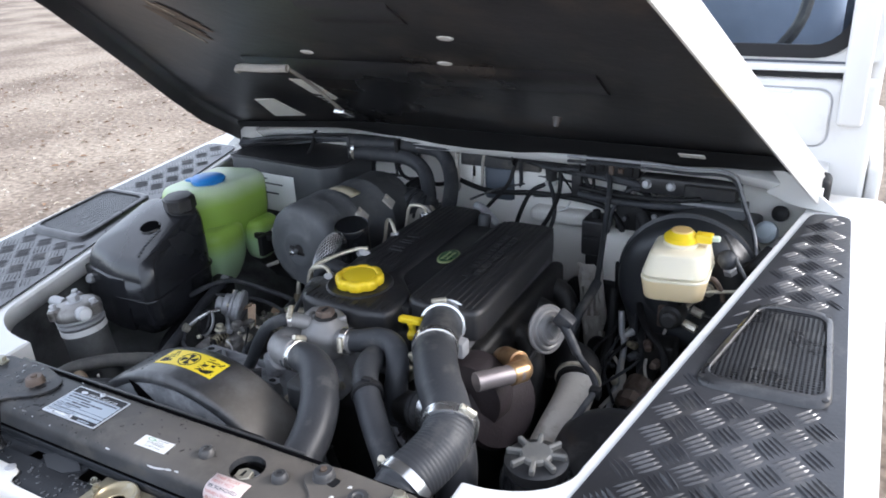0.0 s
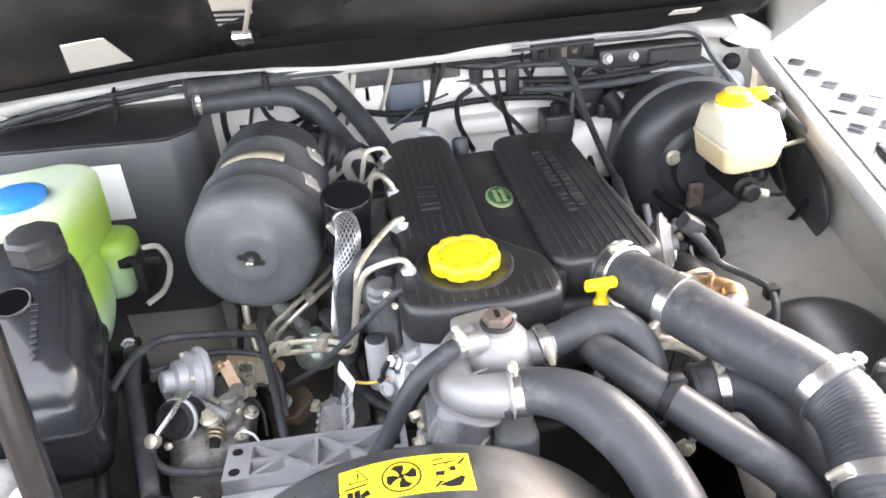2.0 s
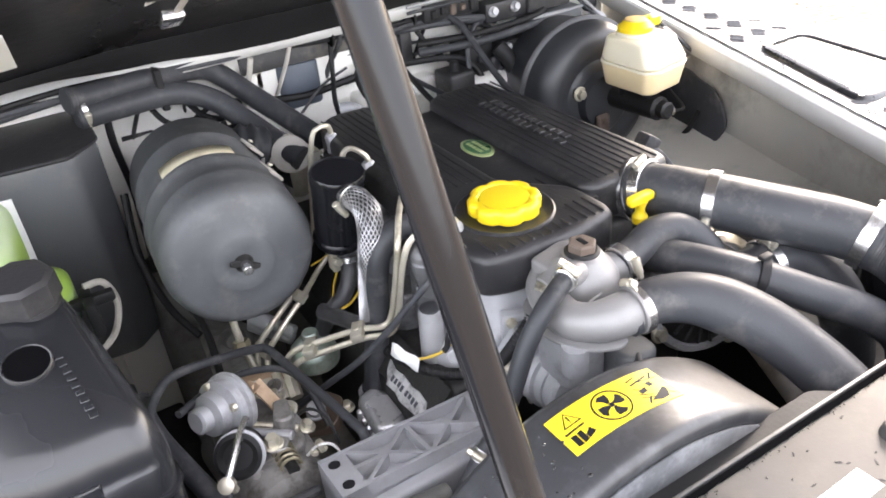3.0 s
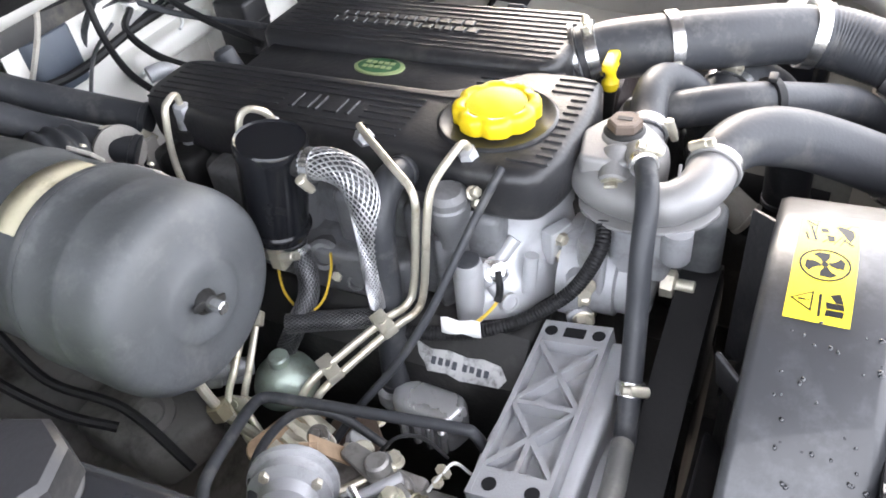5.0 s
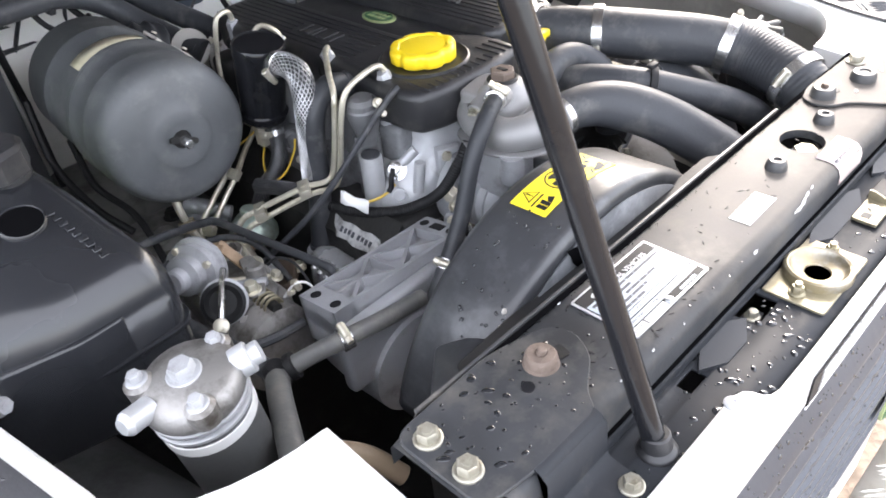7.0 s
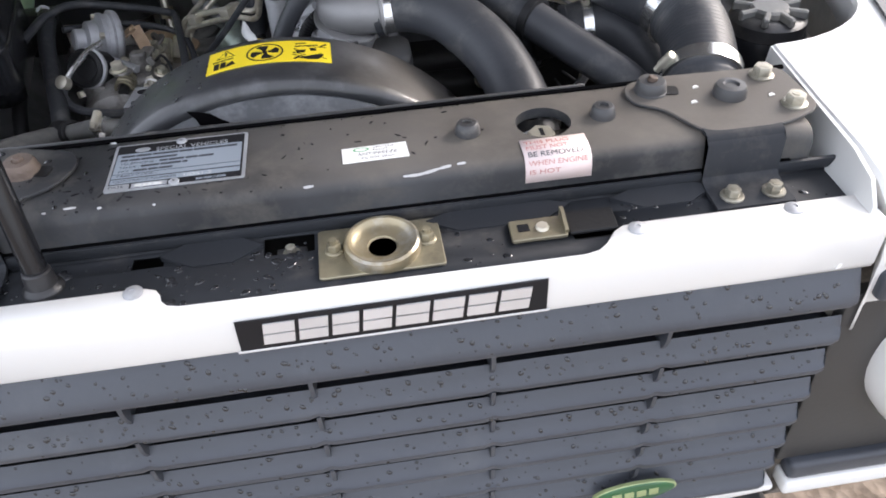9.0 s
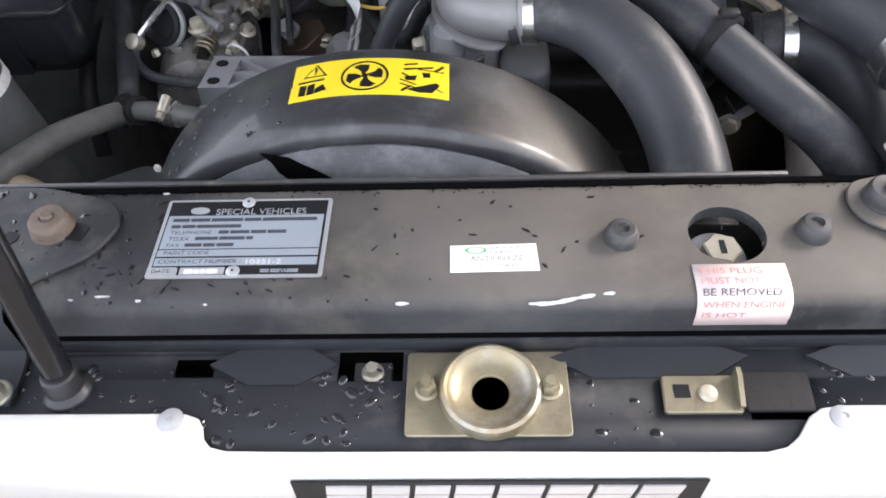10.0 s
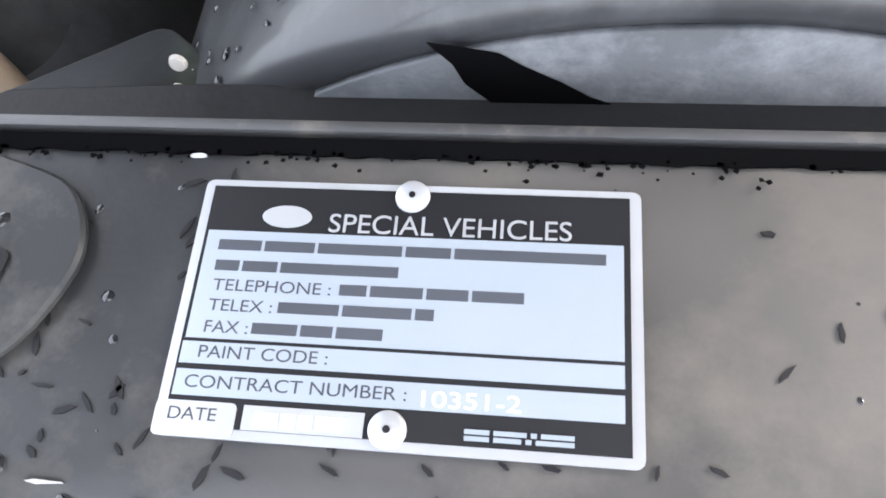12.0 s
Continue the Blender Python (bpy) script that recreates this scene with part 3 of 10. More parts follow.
    for p, q in zip(rows, rows[1:]):
        for i in range(len(p) - 1):
            bm.faces.new((p[i], q[i], q[i + 1], p[i + 1]))
    # the left inner wing takes a much darker grey than the right
    part("inner_wing", bm, INNER_GREY if s > 0 else INNER_DARK, w, "dusty pale grey inner wing and wheel arch" if s > 0 else "dark grey inner wing", smooth=60)
    if s > 0:
        # black sheet added over the lower wall to stand for its shade
        bm = bmesh.new()
        rows = []
        for i in range(13):
            y = 1.04 - 0.82 * i / 12
            e, wall = edge(y), 0.972 - 0.02 * math.sin(y * 3)
            rows.append([bm.verts.new((x + 0.005 * noise.noise(V(y * 14, z * 14, 2)), y, z)) for x, z in ((e - 0.136, wall - 0.095), (e - 0.142, wall - 0.1), (e - 0.145, wall - 0.12), (e - 0.15, wall - 0.2), (e - 0.148, 0.45))])
        for p, q in zip(rows, rows[1:]):
            for i in range(4):
                bm.faces.new((p[i], q[i], q[i + 1], p[i + 1]))
        part("wall_shade_sheet", bm, RUBBER_DARK, w, "black sheet added for the shade on the lower inner wing", smooth=60)
    return w


def tread_bars(x_in, x_out, y0, y1, lift, size=0.032, skip=None):
    """Raised lens-shaped bars in fives, set slantwise and turning from group to group."""
    vs, fs = [], []
    rnd = random.Random(21)
    pitch, q2 = size * 1.01, math.sqrt(0.5)
    mx, my = (x_in((y0 + y1) / 2) + x_out((y0 + y1) / 2)) / 2, (y0 + y1) / 2
    n = int((abs(y1 - y0) + abs(x_out(y0) - x_in(y0))) / pitch) + 2
    h, w = size * 0.47, size * 0.066
    for i in range(-n, n):
        for j in range(-n, n):
            u, v = (i + 0.5) * pitch, (j + 0.5) * pitch
            cx, cy = mx + (u + v) * q2, my + (u - v) * q2
            if not y0 - size < cy < y1 + size:
                continue
            d = Vector((q2, q2)) if (i + j) % 2 else Vector((q2, -q2))
            s = Vector((-d.y, d.x))
            for k in range(5):
                c = Vector((cx, cy)) + s * (k - 2) * size * 0.195
                ends = (c - d * h, c + d * h)
                if any(not (y0 < e.y < y1 and x_in(e.y) + 0.004 < e.x < x_out(e.y) - 0.004) or (skip and skip(e.x, e.y)) for e in ends):
                    continue
                q, top = len(vs), rnd.uniform(0.0012, 0.0021)
                turn, thin = rnd.uniform(-0.06, 0.06), rnd.uniform(0.8, 1.1)
                for a, b, t in ((-h, 0, 0), (-h * 0.5, -w, 0), (h * 0.5, -w, 0), (h, 0, 0), (h * 0.5, w, 0), (-h * 0.5, w, 0), (-h * 0.5, 0, top), (h * 0.5, 0, top)):
                    p = c + d * (a - turn * b) + s * (b * thin + turn * a)
                    vs.append((p.x, p.y, wing_z(p.y) + lift + t))
                fs += [(q, q + 1, q + 6), (q + 1, q + 2, q + 7, q + 6), (q + 2, q + 3, q + 7), (q + 3, q + 4, q + 7), (q + 4, q + 5, q + 6, q + 7), (q + 5, q, q + 6)]
    me = bpy.data.meshes.new("tread_relief")
    me.from_pydata(vs, [], fs)
    return me


def inside(poly, x, y):
    hit = False
    for (x0, y0), (x1, y1) in zip(poly, poly[1:] + poly[:1]):
        if (y0 > y) != (y1 > y) and x < (x1 - x0) * (y - y0) / (y1 - y0) + x0:
            hit = not hit
    return hit


def build_protector(side):
    """A tread-plate wing protector with an air intake grille."""
    s = 1 if side == "r" else -1
    edge = right_in if s > 0 else left_in
    gap = 0.016
    rim_x = (lambda y: 0.7035 - 0.0385 * y) if s > 0 else (lambda y: -0.742)
    t = thing("wing_protector", ((edge(0.6) + rim_x(0.6)) / 2, 0.6, wing_z(0.6)), "black tread-plate wing protector lying on the wing top", "tread plate", "wing protectors")
    y0, y1 = 0.03, 0.965
    inner = lambda y: edge(y) + s * gap if y > 0.2 else (edge(0.2) + s * gap)
    corners = [(inner(y0), y0), (rim_x(y0), y0), (rim_x(y1), y1), (inner(y1), y1), (inner(0.2), 0.2)]
    b = bmesh.new()
    outline = soften(corners, 0.02)
    lo = [b.verts.new((x, y, wing_z(y) + 0.0015)) for x, y in outline]
    hi = [b.verts.new((x, y, wing_z(y) + 0.004)) for x, y in outline]
    k = len(outline)
    b.faces.new(lo[::-1])
    b.faces.new(hi)
    for i in range(k):
        b.faces.new((lo[i], lo[(i + 1) % k], hi[(i + 1) % k], hi[i]))
    part("sheet", b, CHEQUER, t)
    if s > 0:
        quad = [(0.532, 0.452), (0.665, 0.455), (0.655, 0.635), (0.574, 0.635)]
    else:
        quad = [(-0.587, 0.466), (-0.727, 0.466), (-0.735, 0.65), (-0.617, 0.65)]
    c = Vector((sum(p[0] for p in quad) / 4, sum(p[1] for p in quad) / 4))
    grown = [tuple(c + (Vector(p) - c) * 1.13) for p in quad]
    if s > 0:
        me = tread_bars(inner, rim_x, y0 + 0.005, y1, 0.004, skip=lambda x, y: inside(grown, x, y))
    else:
        me = tread_bars(rim_x, inner, y0 + 0.005, y1, 0.004, skip=lambda x, y: inside(grown, x, y))
    me.materials.append(CHEQUER)
    ob = piece("tread_relief", me, V(0, 0, 0), t)
    ob["kind"] = "stuff"
    # the intake grille
    b = bmesh.new()
    rim_o, rim_i = soften([tuple(c + (Vector(p) - c) * 1.14) for p in quad], 0.03, 6), soften([tuple(c + (Vector(p) - c) * 0.95) for p in quad], 0.02, 6)
    k = len(rim_o)
    rim_a, rim_b, rim_c = ([(Vector(p) * (1 - f) + Vector(q) * f) for p, q in zip(rim_o, rim_i)] for f in (0.1, 0.35, 0.82))
    L = []
    for ring, z in ((rim_o, 0.004), (rim_a, 0.0085), (rim_b, 0.0105), (rim_c, 0.012), (rim_i, 0.0105), (rim_i, 0.004)):
        L.append([b.verts.new((x, y, wing_z(y) + z)) for x, y in ring])
    for p, q in zip(L, L[1:] + L[:1]):
        for i in range(k):
            b.faces.new((p[i], p[(i + 1) % k], q[(i + 1) % k], q[i]))
    rim = part("vent_frame", b, VENT, t, "black plastic air intake frame", smooth=50)
    hole = [tuple(c + (Vector(p) - c) * 0.94) for p in quad]
    b = bmesh.new()
    f = [b.verts.new((x, y, wing_z(y) + 0.0046)) for x, y in soften(hole, 0.008)]
    b.faces.new(f)
    part("vent_backing", b, RUBBER_DARK, rim)
    vs, fs = [], []
    lx, hx = min(p[0] for p in quad), max(p[0] for p in quad)
    ly, hy = min(p[1] for p in quad), max(p[1] for p in quad)

    def strip(pts, w, across):
        for (xa, ya), (xb, yb) in zip(pts, pts[1:]):
            if not (inside(hole, xa, ya) and inside(hole, xb, yb)):
                continue
            q = len(vs)
            dx, dy = (0, w) if across else (w, 0)
            for x, y, o in ((xa, ya, -1), (xb, yb, -1), (xb, yb, 1), (xa, ya, 1)):
                vs.append((x + o * dx, y + o * dy, wing_z(y) + 0.0085))
            for x, y, o in ((xa, ya, -1), (xb, yb, -1), (xb, yb, 1), (xa, ya, 1)):
                vs.append((x + o * dx, y + o * dy, wing_z(y) + 0.006))
            fs.extend([(q, q + 1, q + 2, q + 3), (q, q + 1, q + 5, q + 4), (q + 3, q + 2, q + 6, q + 7)])

    step = 0.0058
    nxs, nys = int((hx - lx) / step), int((hy - ly) / (step * 0.85))
    for i in range(nxs + 1):
        x = lx + i * step
        strip([(x, ly + (hy - ly) * j / 40) for j in range(41)], 0.0012, False)
    for j in range(nys + 1):
        y = ly + j * step * 0.85
        strip([(lx + (hx - lx) * i / 40, y) for i in range(41)], 0.0009, True)
    me = bpy.data.meshes.new("vent_mesh")
    me.from_pydata(vs, [], fs)
    me.materials.append(VENT)
    piece("vent_mesh", me, V(0, 0, 0), rim)
    sc = lathe((0, 0, 0), (0, 0, 1), [(0.0045, 0), (0.004, 0.0018), (0, 0.0022)], 12)
    me = mesh_of("screw", sc, PLASTIC)
    for p in quad:
        q = c + (Vector(p) - c) * 0.99
        piece("screw", me, V(q.x, q.y, wing_z(q.y) + 0.009), rim)
    return t


for side in "rl":
    build_wing(side)
    build_protector(side)


SEAM_GREY = mat("grey_sealant", (0.4, 0.4, 0.41), 0.5, scale=30, var=0.1, bump=0.05)


def build_bulkhead():
    t = thing("bulkhead", (-0.02, 1.08, 0.6), "white painted bulkhead behind the engine, dusty and streaked", "bulkhead", "", "structure")
    part("bulkhead_panel", box((-0.66, 1.03, 0.55), (0.62, 1.05, 1.16), 0.004), WHITE_DULL, t)
    # footwell bulges and centre recess
    part("footwell_bulge", prism(rounded(0.24, 0.93, 0.6, 1.08, 0.04), 0.62, 1.045, 0.02, 3), WHITE_DULL, t)
    part("footwell_bulge", prism(rounded(-0.64, 0.97, -0.36, 1.08, 0.04), 0.62, 1.06, 0.02, 3), WHITE_DULL, t)
    part("shelf", box((0.09, 1.0, 1.02), (0.24, 1.075, 1.05), 0.01, 3), WHITE_DULL, t)
    # rolled top flange
    bm = bmesh.new()
    rows = []
    for i in range(25):
        x = -0.665 + 1.285 * i / 24
        drop = 0.05 * max(0, abs(x + 0.022) / 0.64 - 0.72) ** 1.5 * 12 * 0.28
        z = 1.178 - drop
        rows.append([bm.verts.new(p) for p in ((x, 0.985, z - 0.022), (x, 0.983, z - 0.006), (x, 0.99, z), (x, 1.05, z + 0.006), (x, 1.09, z + 0.02), (x, 1.09, z - 0.03))])
    for p, q in zip(rows, rows[1:]):
        for i in range(5):
            bm.faces.new((p[i], q[i], q[i + 1], p[i + 1]))
    ob = part("top_flange", bm, WHITE, t, smooth=50)
    m = ob.modifiers.new("thickness", "SOLIDIFY")
    m.thickness = 0.002
    # hinge corners
    for s, x in ((1, 0.585), (-1, -0.63)):
        leaf = [(-0.7, 1.116), (-0.64, 1.163), (-0.57, 1.2), (-0.586, 1.178), (-0.6, 1.16), (-0.575, 1.144), (-0.62, 1.126)]
        flat = [((-0.044 - px) if s > 0 else px, pz) for px, pz in leaf]
        bm = prism(soften(flat, 0.006), 0, 0.01, 0.003, 2)
        bmesh.ops.transform(bm, matrix=Matrix.Translation((0, 0.988, 0)) @ Matrix.Rotation(radians(90), 4, "X"), verts=bm.verts)
        part("hinge_leaf", bm, WHITE, t)
        part("hinge_seal", box((x - 0.035, 1.0, 1.12), (x + 0.045, 1.06, 1.168), 0.012, 3), RUBBER_DARK, t, "black rubber behind the hinge")
    # the wall under the windscreen with its air flaps
    part("scuttle", box((-0.735, 1.09, 0.6), (0.679, 1.12, 1.318), 0.012, 3), WHITE, t)
    for x in (0.296, -0.6):
        f = part("air_flap", prism(rounded(x, -0.05, x + 0.31, 0.045, 0.02), 0, 0.004, 0.0015, 2), WHITE, t, "white pressed air flap below the windscreen")
        f.data.transform(Matrix.Translation((0, 1.0885, 1.253)) @ Matrix.Rotation(radians(90), 4, "X"))
        ol = [(px, 1.0895, 1.253 + pz) for px, pz in rounded(x - 0.004, -0.053, x + 0.314, 0.048, 0.022, 4)]
        b = tube(ol + ol[:1], 0.0016, 6, 1)
        part("flap_seal", b, SEAM_GREY, f)
        part("flap_hinge", box((x + 0.2, 1.083, 1.292), (x + 0.25, 1.09, 1.3), 0.002), WHITE, f)
    part("drip_rail", box((-0.76, 1.08, 1.33), (0.63, 1.1, 1.342), 0.003), WHITE, t)
    part("seam_gap", box((-0.76, 1.092, 1.319), (0.63, 1.11, 1.329), 0), INK, t)
    part("door_edge", box((0.681, 1.1, 0.7), (0.704, 1.6, 1.17), 0.01, 3), WHITE, t)
    part("hinge_bracket", box((0.62, 1.078, 1.24), (0.66, 1.092, 1.46), 0.008, 3), WHITE, t)
    return t


build_bulkhead()


def build_cab():
    t = thing("windscreen", (-0.03, 1.12, 1.345), "flat windscreen in a white frame with a wide black rubber seal", "windscreen", "", "structure")
    z0, z1, x0, x1 = 1.345, 1.86, -0.72, 0.672
    lean = Matrix.Translation((0, 1.105, z0)) @ Matrix.Rotation(radians(82), 4, "X")

    def ring(o, i, d0, d1):
        b = bmesh.new()
        k = len(o)
        L = [[b.verts.new((x, y, d)) for x, y in r] for r, d in ((o, d0), (o, d1), (i, d1), (i, d0))]
        for p, q in zip(L, L[1:] + L[:1]):
            for j in range(k):
                b.faces.new((p[j], p[(j + 1) % k], q[(j + 1) % k], q[j]))
        bmesh.ops.transform(b, matrix=lean, verts=b.verts)
        return b

    h = z1 - z0
    outer, mid, hole = rounded(x0, 0, x1, h, 0.01, 6), rounded(x0 + 0.04, 0.004, x1 - 0.028, h - 0.05, 0.075, 6), rounded(x0 + 0.06, 0.026, x1 - 0.05, h - 0.075, 0.06, 6)
    part("frame", ring(outer, mid, -0.035, 0.0), WHITE, t)
    part("rubber_seal", ring(mid, hole, -0.02, 0.006), RUBBER_DARK, t)
    b = bmesh.new()
    b.faces.new([b.verts.new((x, y, -0.008)) for x, y in hole])
    bmesh.ops.transform(b, matrix=lean, verts=b.verts)
    pane = part("pane", b, GLASS, t)
    pane.visible_shadow = False
    # plain cab shell behind it
    c = thing("cab", (-0.03, 1.9, 0.6), "white cab shell with a dark interior", "car cab")
    part("roof", box((-0.74, 1.2, 1.87), (0.68, 2.9, 1.9), 0.012, 3), WHITE, c)
    part("side", box((0.655, 1.14, 0.6), (0.68, 2.9, 1.36), 0.006), WHITE, c)
    part("side", box((-0.74, 1.14, 0.6), (-0.715, 2.9, 1.36), 0.006), WHITE, c)
    part("rear_wall", box((-0.74, 2.9, 0.6), (0.68, 2.93, 1.32), 0.006), CAB_DARK, c)
    part("dashboard", box((-0.7, 1.16, 1.05), (0.64, 1.42, 1.33), 0.03, 4), CAB_DARK, c)
    part("floor", box((-0.71, 1.13, 0.58), (0.65, 2.89, 0.62), 0), CAB_DARK, c)
    seat = prism(rounded(0.1, 2.0, 0.58, 2.14, 0.06), 0.9, 1.75, 0.05, 4)
    part("seat_back", seat, mat("blue_grey_seat_cloth", (0.24, 0.28, 0.36), 0.8, scale=20, var=0.2, bump=0.2), c, "blue-grey seat back seen through the glass")
    pts = [(0.33 + 0.19 * math.cos(a), 1.55 + 0.06 * math.sin(a), 1.42 + 0.18 * math.sin(a)) for a in [2 * math.pi * i / 24 for i in range(25)]]
    part("steering_wheel", tube(pts, 0.013, 8, 2, None), PLASTIC, c)


build_cab()


def bon(x, y, d=0.0):
    """A place on the open bonnet's underside, d metres below it; the propped side is twisted up towards its front."""
    n = Vector((0, 0.57, 1)).normalized()
    twist = 0.21 * max(-0.1, min(0.3, 0.72 - y)) * max(0.0, (-0.25 - x) / 0.3)
    return V(x, y, 1.215 + 0.57 * (0.93 - y) + twist) - n * d


def build_bonnet():
    t = thing("bonnet", (-0.03, 1.02, 1.17), "open white bonnet with a dull black underside, propped up", "bonnet")
    RX, LX = (lambda y: 0.41 + 0.2 * y), (lambda y: -0.45 - 0.2 * y)
    ya, yb = -0.04, 1.03

    def slab(y0, y1, inset, d0, d1, n=14, crown=0.0):
        b = bmesh.new()
        rows = []
        for i in range(n + 1):
            y = y0 + (y1 - y0) * i / n
            row = []
            for j in range(n + 1):
                u = j / n
                x = (LX(y) + inset) * (1 - u) + (RX(y) - inset) * u
                c = crown * (1 - (2 * u - 1) ** 2)
                row.append((b.verts.new(bon(x, y, d0 - c)), b.verts.new(bon(x, y, d1 - c))))
            rows.append(row)
        for p, q in zip(rows, rows[1:]):
            for j in range(n):
                b.faces.new((p[j][0], q[j][0], q[j + 1][0], p[j + 1][0]))
                b.faces.new((p[j][1], p[j + 1][1], q[j + 1][1], q[j][1]))
        for j in range(n):
            b.faces.new((rows[0][j][0], rows[0][j + 1][0], rows[0][j + 1][1], rows[0][j][1]))
            b.faces.new((rows[-1][j][0], rows[-1][j + 1][0], rows[-1][j + 1][1], rows[-1][j][1]))
        for p, q in zip(rows, rows[1:]):
            b.faces.new((p[0][0], q[0][0], q[0][1], p[0][1]))
            b.faces.new((p[-1][0], q[-1][0], q[-1][1], p[-1][1]))
        return b

    part("skin", slab(ya, yb, 0.0, -0.012, -0.016, crown=0.012), WHITE, t, "white painted outer skin")
    part("lining", slab(ya + 0.008, yb - 0.004, 0.012, -0.009, -0.0116, crown=0.012), BONNET_BLACK, t)

    def rail(pa, pb, w, d, r=0.006, name="frame_rail", base=-0.011):
        pa, pb = Vector(pa), Vector(pb)
        ax = (pb - pa).normalized()
        n = Vector((0, 0.57, 1)).normalized()
        sd = ax.cross(n).normalized()
        b = bmesh.new()
        cr = [(-w / 2 - 0.012, base), (-w / 2, d), (w / 2, d), (w / 2 + 0.012, base)]
        A, B = [b.verts.new(pa + sd * u - n * h) for u, h in cr], [b.verts.new(pb + sd * u - n * h) for u, h in cr]
        for i in range(4):
            j = (i + 1) % 4
            b.faces.new((A[i], A[j], B[j], B[i]))
        b.faces.new(A[::-1])
        b.faces.new(B)
        bevel(b, r, 2, 20)
        return part(name, b, BONNET_BLACK, t, smooth=50)

    # rolled white edges
    for f, s in ((RX, 1), (LX, -1)):
        b = bmesh.new()
        rows = []
        for i in range(13):
            y = ya + (yb - ya) * i / 12
            x = f(y)
            deep = 0.03 + 0.016 * y if s > 0 else 0.018
            shape = [(x - s * 0.002, -0.014), (x + s * 0.004, -0.006), (x + s * 0.005, deep)]
            if s > 0:
                shape += [(x + s * 0.004, deep + 0.0025), (x + s * 0.001, deep + 0.0025), (x, deep)]
            rows.append([b.verts.new(bon(xx, y, d)) for xx, d in shape])
        for p, q in zip(rows, rows[1:]):
            for i in range(len(p) - 1):
                b.faces.new((p[i], q[i], q[i + 1], p[i + 1]))
        ob = part("edge_flange", b, WHITE, t, smooth=50)
        m = ob.modifiers.new("thickness", "SOLIDIFY")
        m.thickness = 0.002
    b = bmesh.new()
    rows = []
    for i in range(13):
        y = ya + 0.006 + (yb - ya - 0.012) * i / 12
        rows.append([b.verts.new(bon(LX(y) + dx, y, d)) for dx, d in ((0.03, -0.0085), (0.004, -0.0075), (-0.0005, 0.0), (-0.0015, 0.021), (-0.003, 0.0225))])
    for p, q in zip(rows, rows[1:]):
        for i in range(4):
            b.faces.new((p[i], q[i], q[i + 1], p[i + 1]))
    part("edge_lining", b, BONNET_BLACK, t, smooth=60)
    b = box((LX(ya) + 0.0, -0.002, -0.03), (RX(ya) - 0.0, 0.002, 0.016), 0.0015)
    n = Vector((0, 0.57, 1)).normalized()
    bmesh.ops.transform(b, matrix=Matrix.Translation(bon(0, ya)) @ Matrix.Rotation(-math.atan(0.57), 4, "X"), verts=b.verts)
    part("front_flange", b, WHITE, t)
    # pressed inner frame
    low = [(-0.62, 1.196), (-0.477, 1.192), (-0.346, 1.187), (-0.22, 1.18), (-0.044, 1.168), (0.069, 1.169), (0.169, 1.178), (0.4, 1.176), (0.57, 1.182)]
    b = bmesh.new()
    prev = None
    for i in range(61):
        x = -0.62 + 1.19 * i / 60
        k = max(j for j in range(len(low) - 1) if low[j][0] <= x + 1e-6)
        f = (x - low[k][0]) / (low[k + 1][0] - low[k][0])
        z = low[k][1] + (low[k + 1][1] - low[k][1]) * f + 0.0025 * noise.noise(V(x * 14, 0, 5))
        row = [b.verts.new(p) for p in (bon(x, 0.94, -0.008), bon(x, 0.952, 0.002), V(x, 0.974, z + 0.006), V(x, 0.98, z), V(x, 0.984, z + 0.004), bon(x, 1.01, -0.01))]
        if prev:
            for j in range(5):
                b.faces.new((prev[j], row[j], row[j + 1], prev[j + 1]))
        prev = row
    part("rear_seal", b, RUBBER_DARK, t, "sagging black rubber seal along the rear edge", smooth=60)
    rail(bon(LX(0.03) + 0.03, 0.03), bon(RX(0.03) - 0.03, 0.03), 0.07, 0.002, name="front_rail")
    rail(bon(-0.02, 0.478), bon(0.12, 0.482), 0.05, -0.0168, 0.002, name="pressed_panel", base=-0.0218)
    rail(bon(-0.3, 0.68), bon(0.33, 0.68), 0.07, -0.0125, 0.002, base=-0.0178)
    # pale slot, round patches and marks where the black has been left off
    for a, b_, w in (((0.4, 0.902), (0.442, 0.902), 0.02),):
        pa, pb = bon(*a, 0.0125), bon(*b_, 0.0125)
        ax = (pb - pa).normalized()
        sd = ax.cross(n).normalized()
        b = bmesh.new()
        vs = [b.verts.new(pa - sd * w / 2), b.verts.new(pb - sd * w / 2), b.verts.new(pb + sd * w / 2), b.verts.new(pa + sd * w / 2)]
        top = [b.verts.new(v.co - n * 0.0015) for v in vs]
        b.faces.new(vs)
        b.faces.new(top)
        for i in range(4):
            b.faces.new((vs[i], vs[(i + 1) % 4], top[(i + 1) % 4], top[i]))
        part("bare_slot", b, WHITE_DULL, t, "pale slot in the black underside")
    # openings in the pressed frame where the white skin shows, one with louvre slits
    for k, quad in enumerate((((-0.407, 0.785), (-0.355, 0.782), (-0.352, 0.868), (-0.435, 0.872)), ((-0.21, 0.665), (-0.168, 0.665), (-0.175, 0.75), (-0.221, 0.782)))):
        b = bmesh.new()
        lo, hi = [b.verts.new(bon(x, y, 0.0025 + 0.004 * k)) for x, y in quad], [b.verts.new(bon(x, y, 0.004 + 0.004 * k)) for x, y in quad]
        b.faces.new(lo)
        b.faces.new(hi)
        for i in range(4):
            b.faces.new((lo[i], lo[(i + 1) % 4], hi[(i + 1) % 4], hi[i]))
        op = part("frame_opening", b, WHITE_DULL, t, "opening in the frame with the pale skin showing")
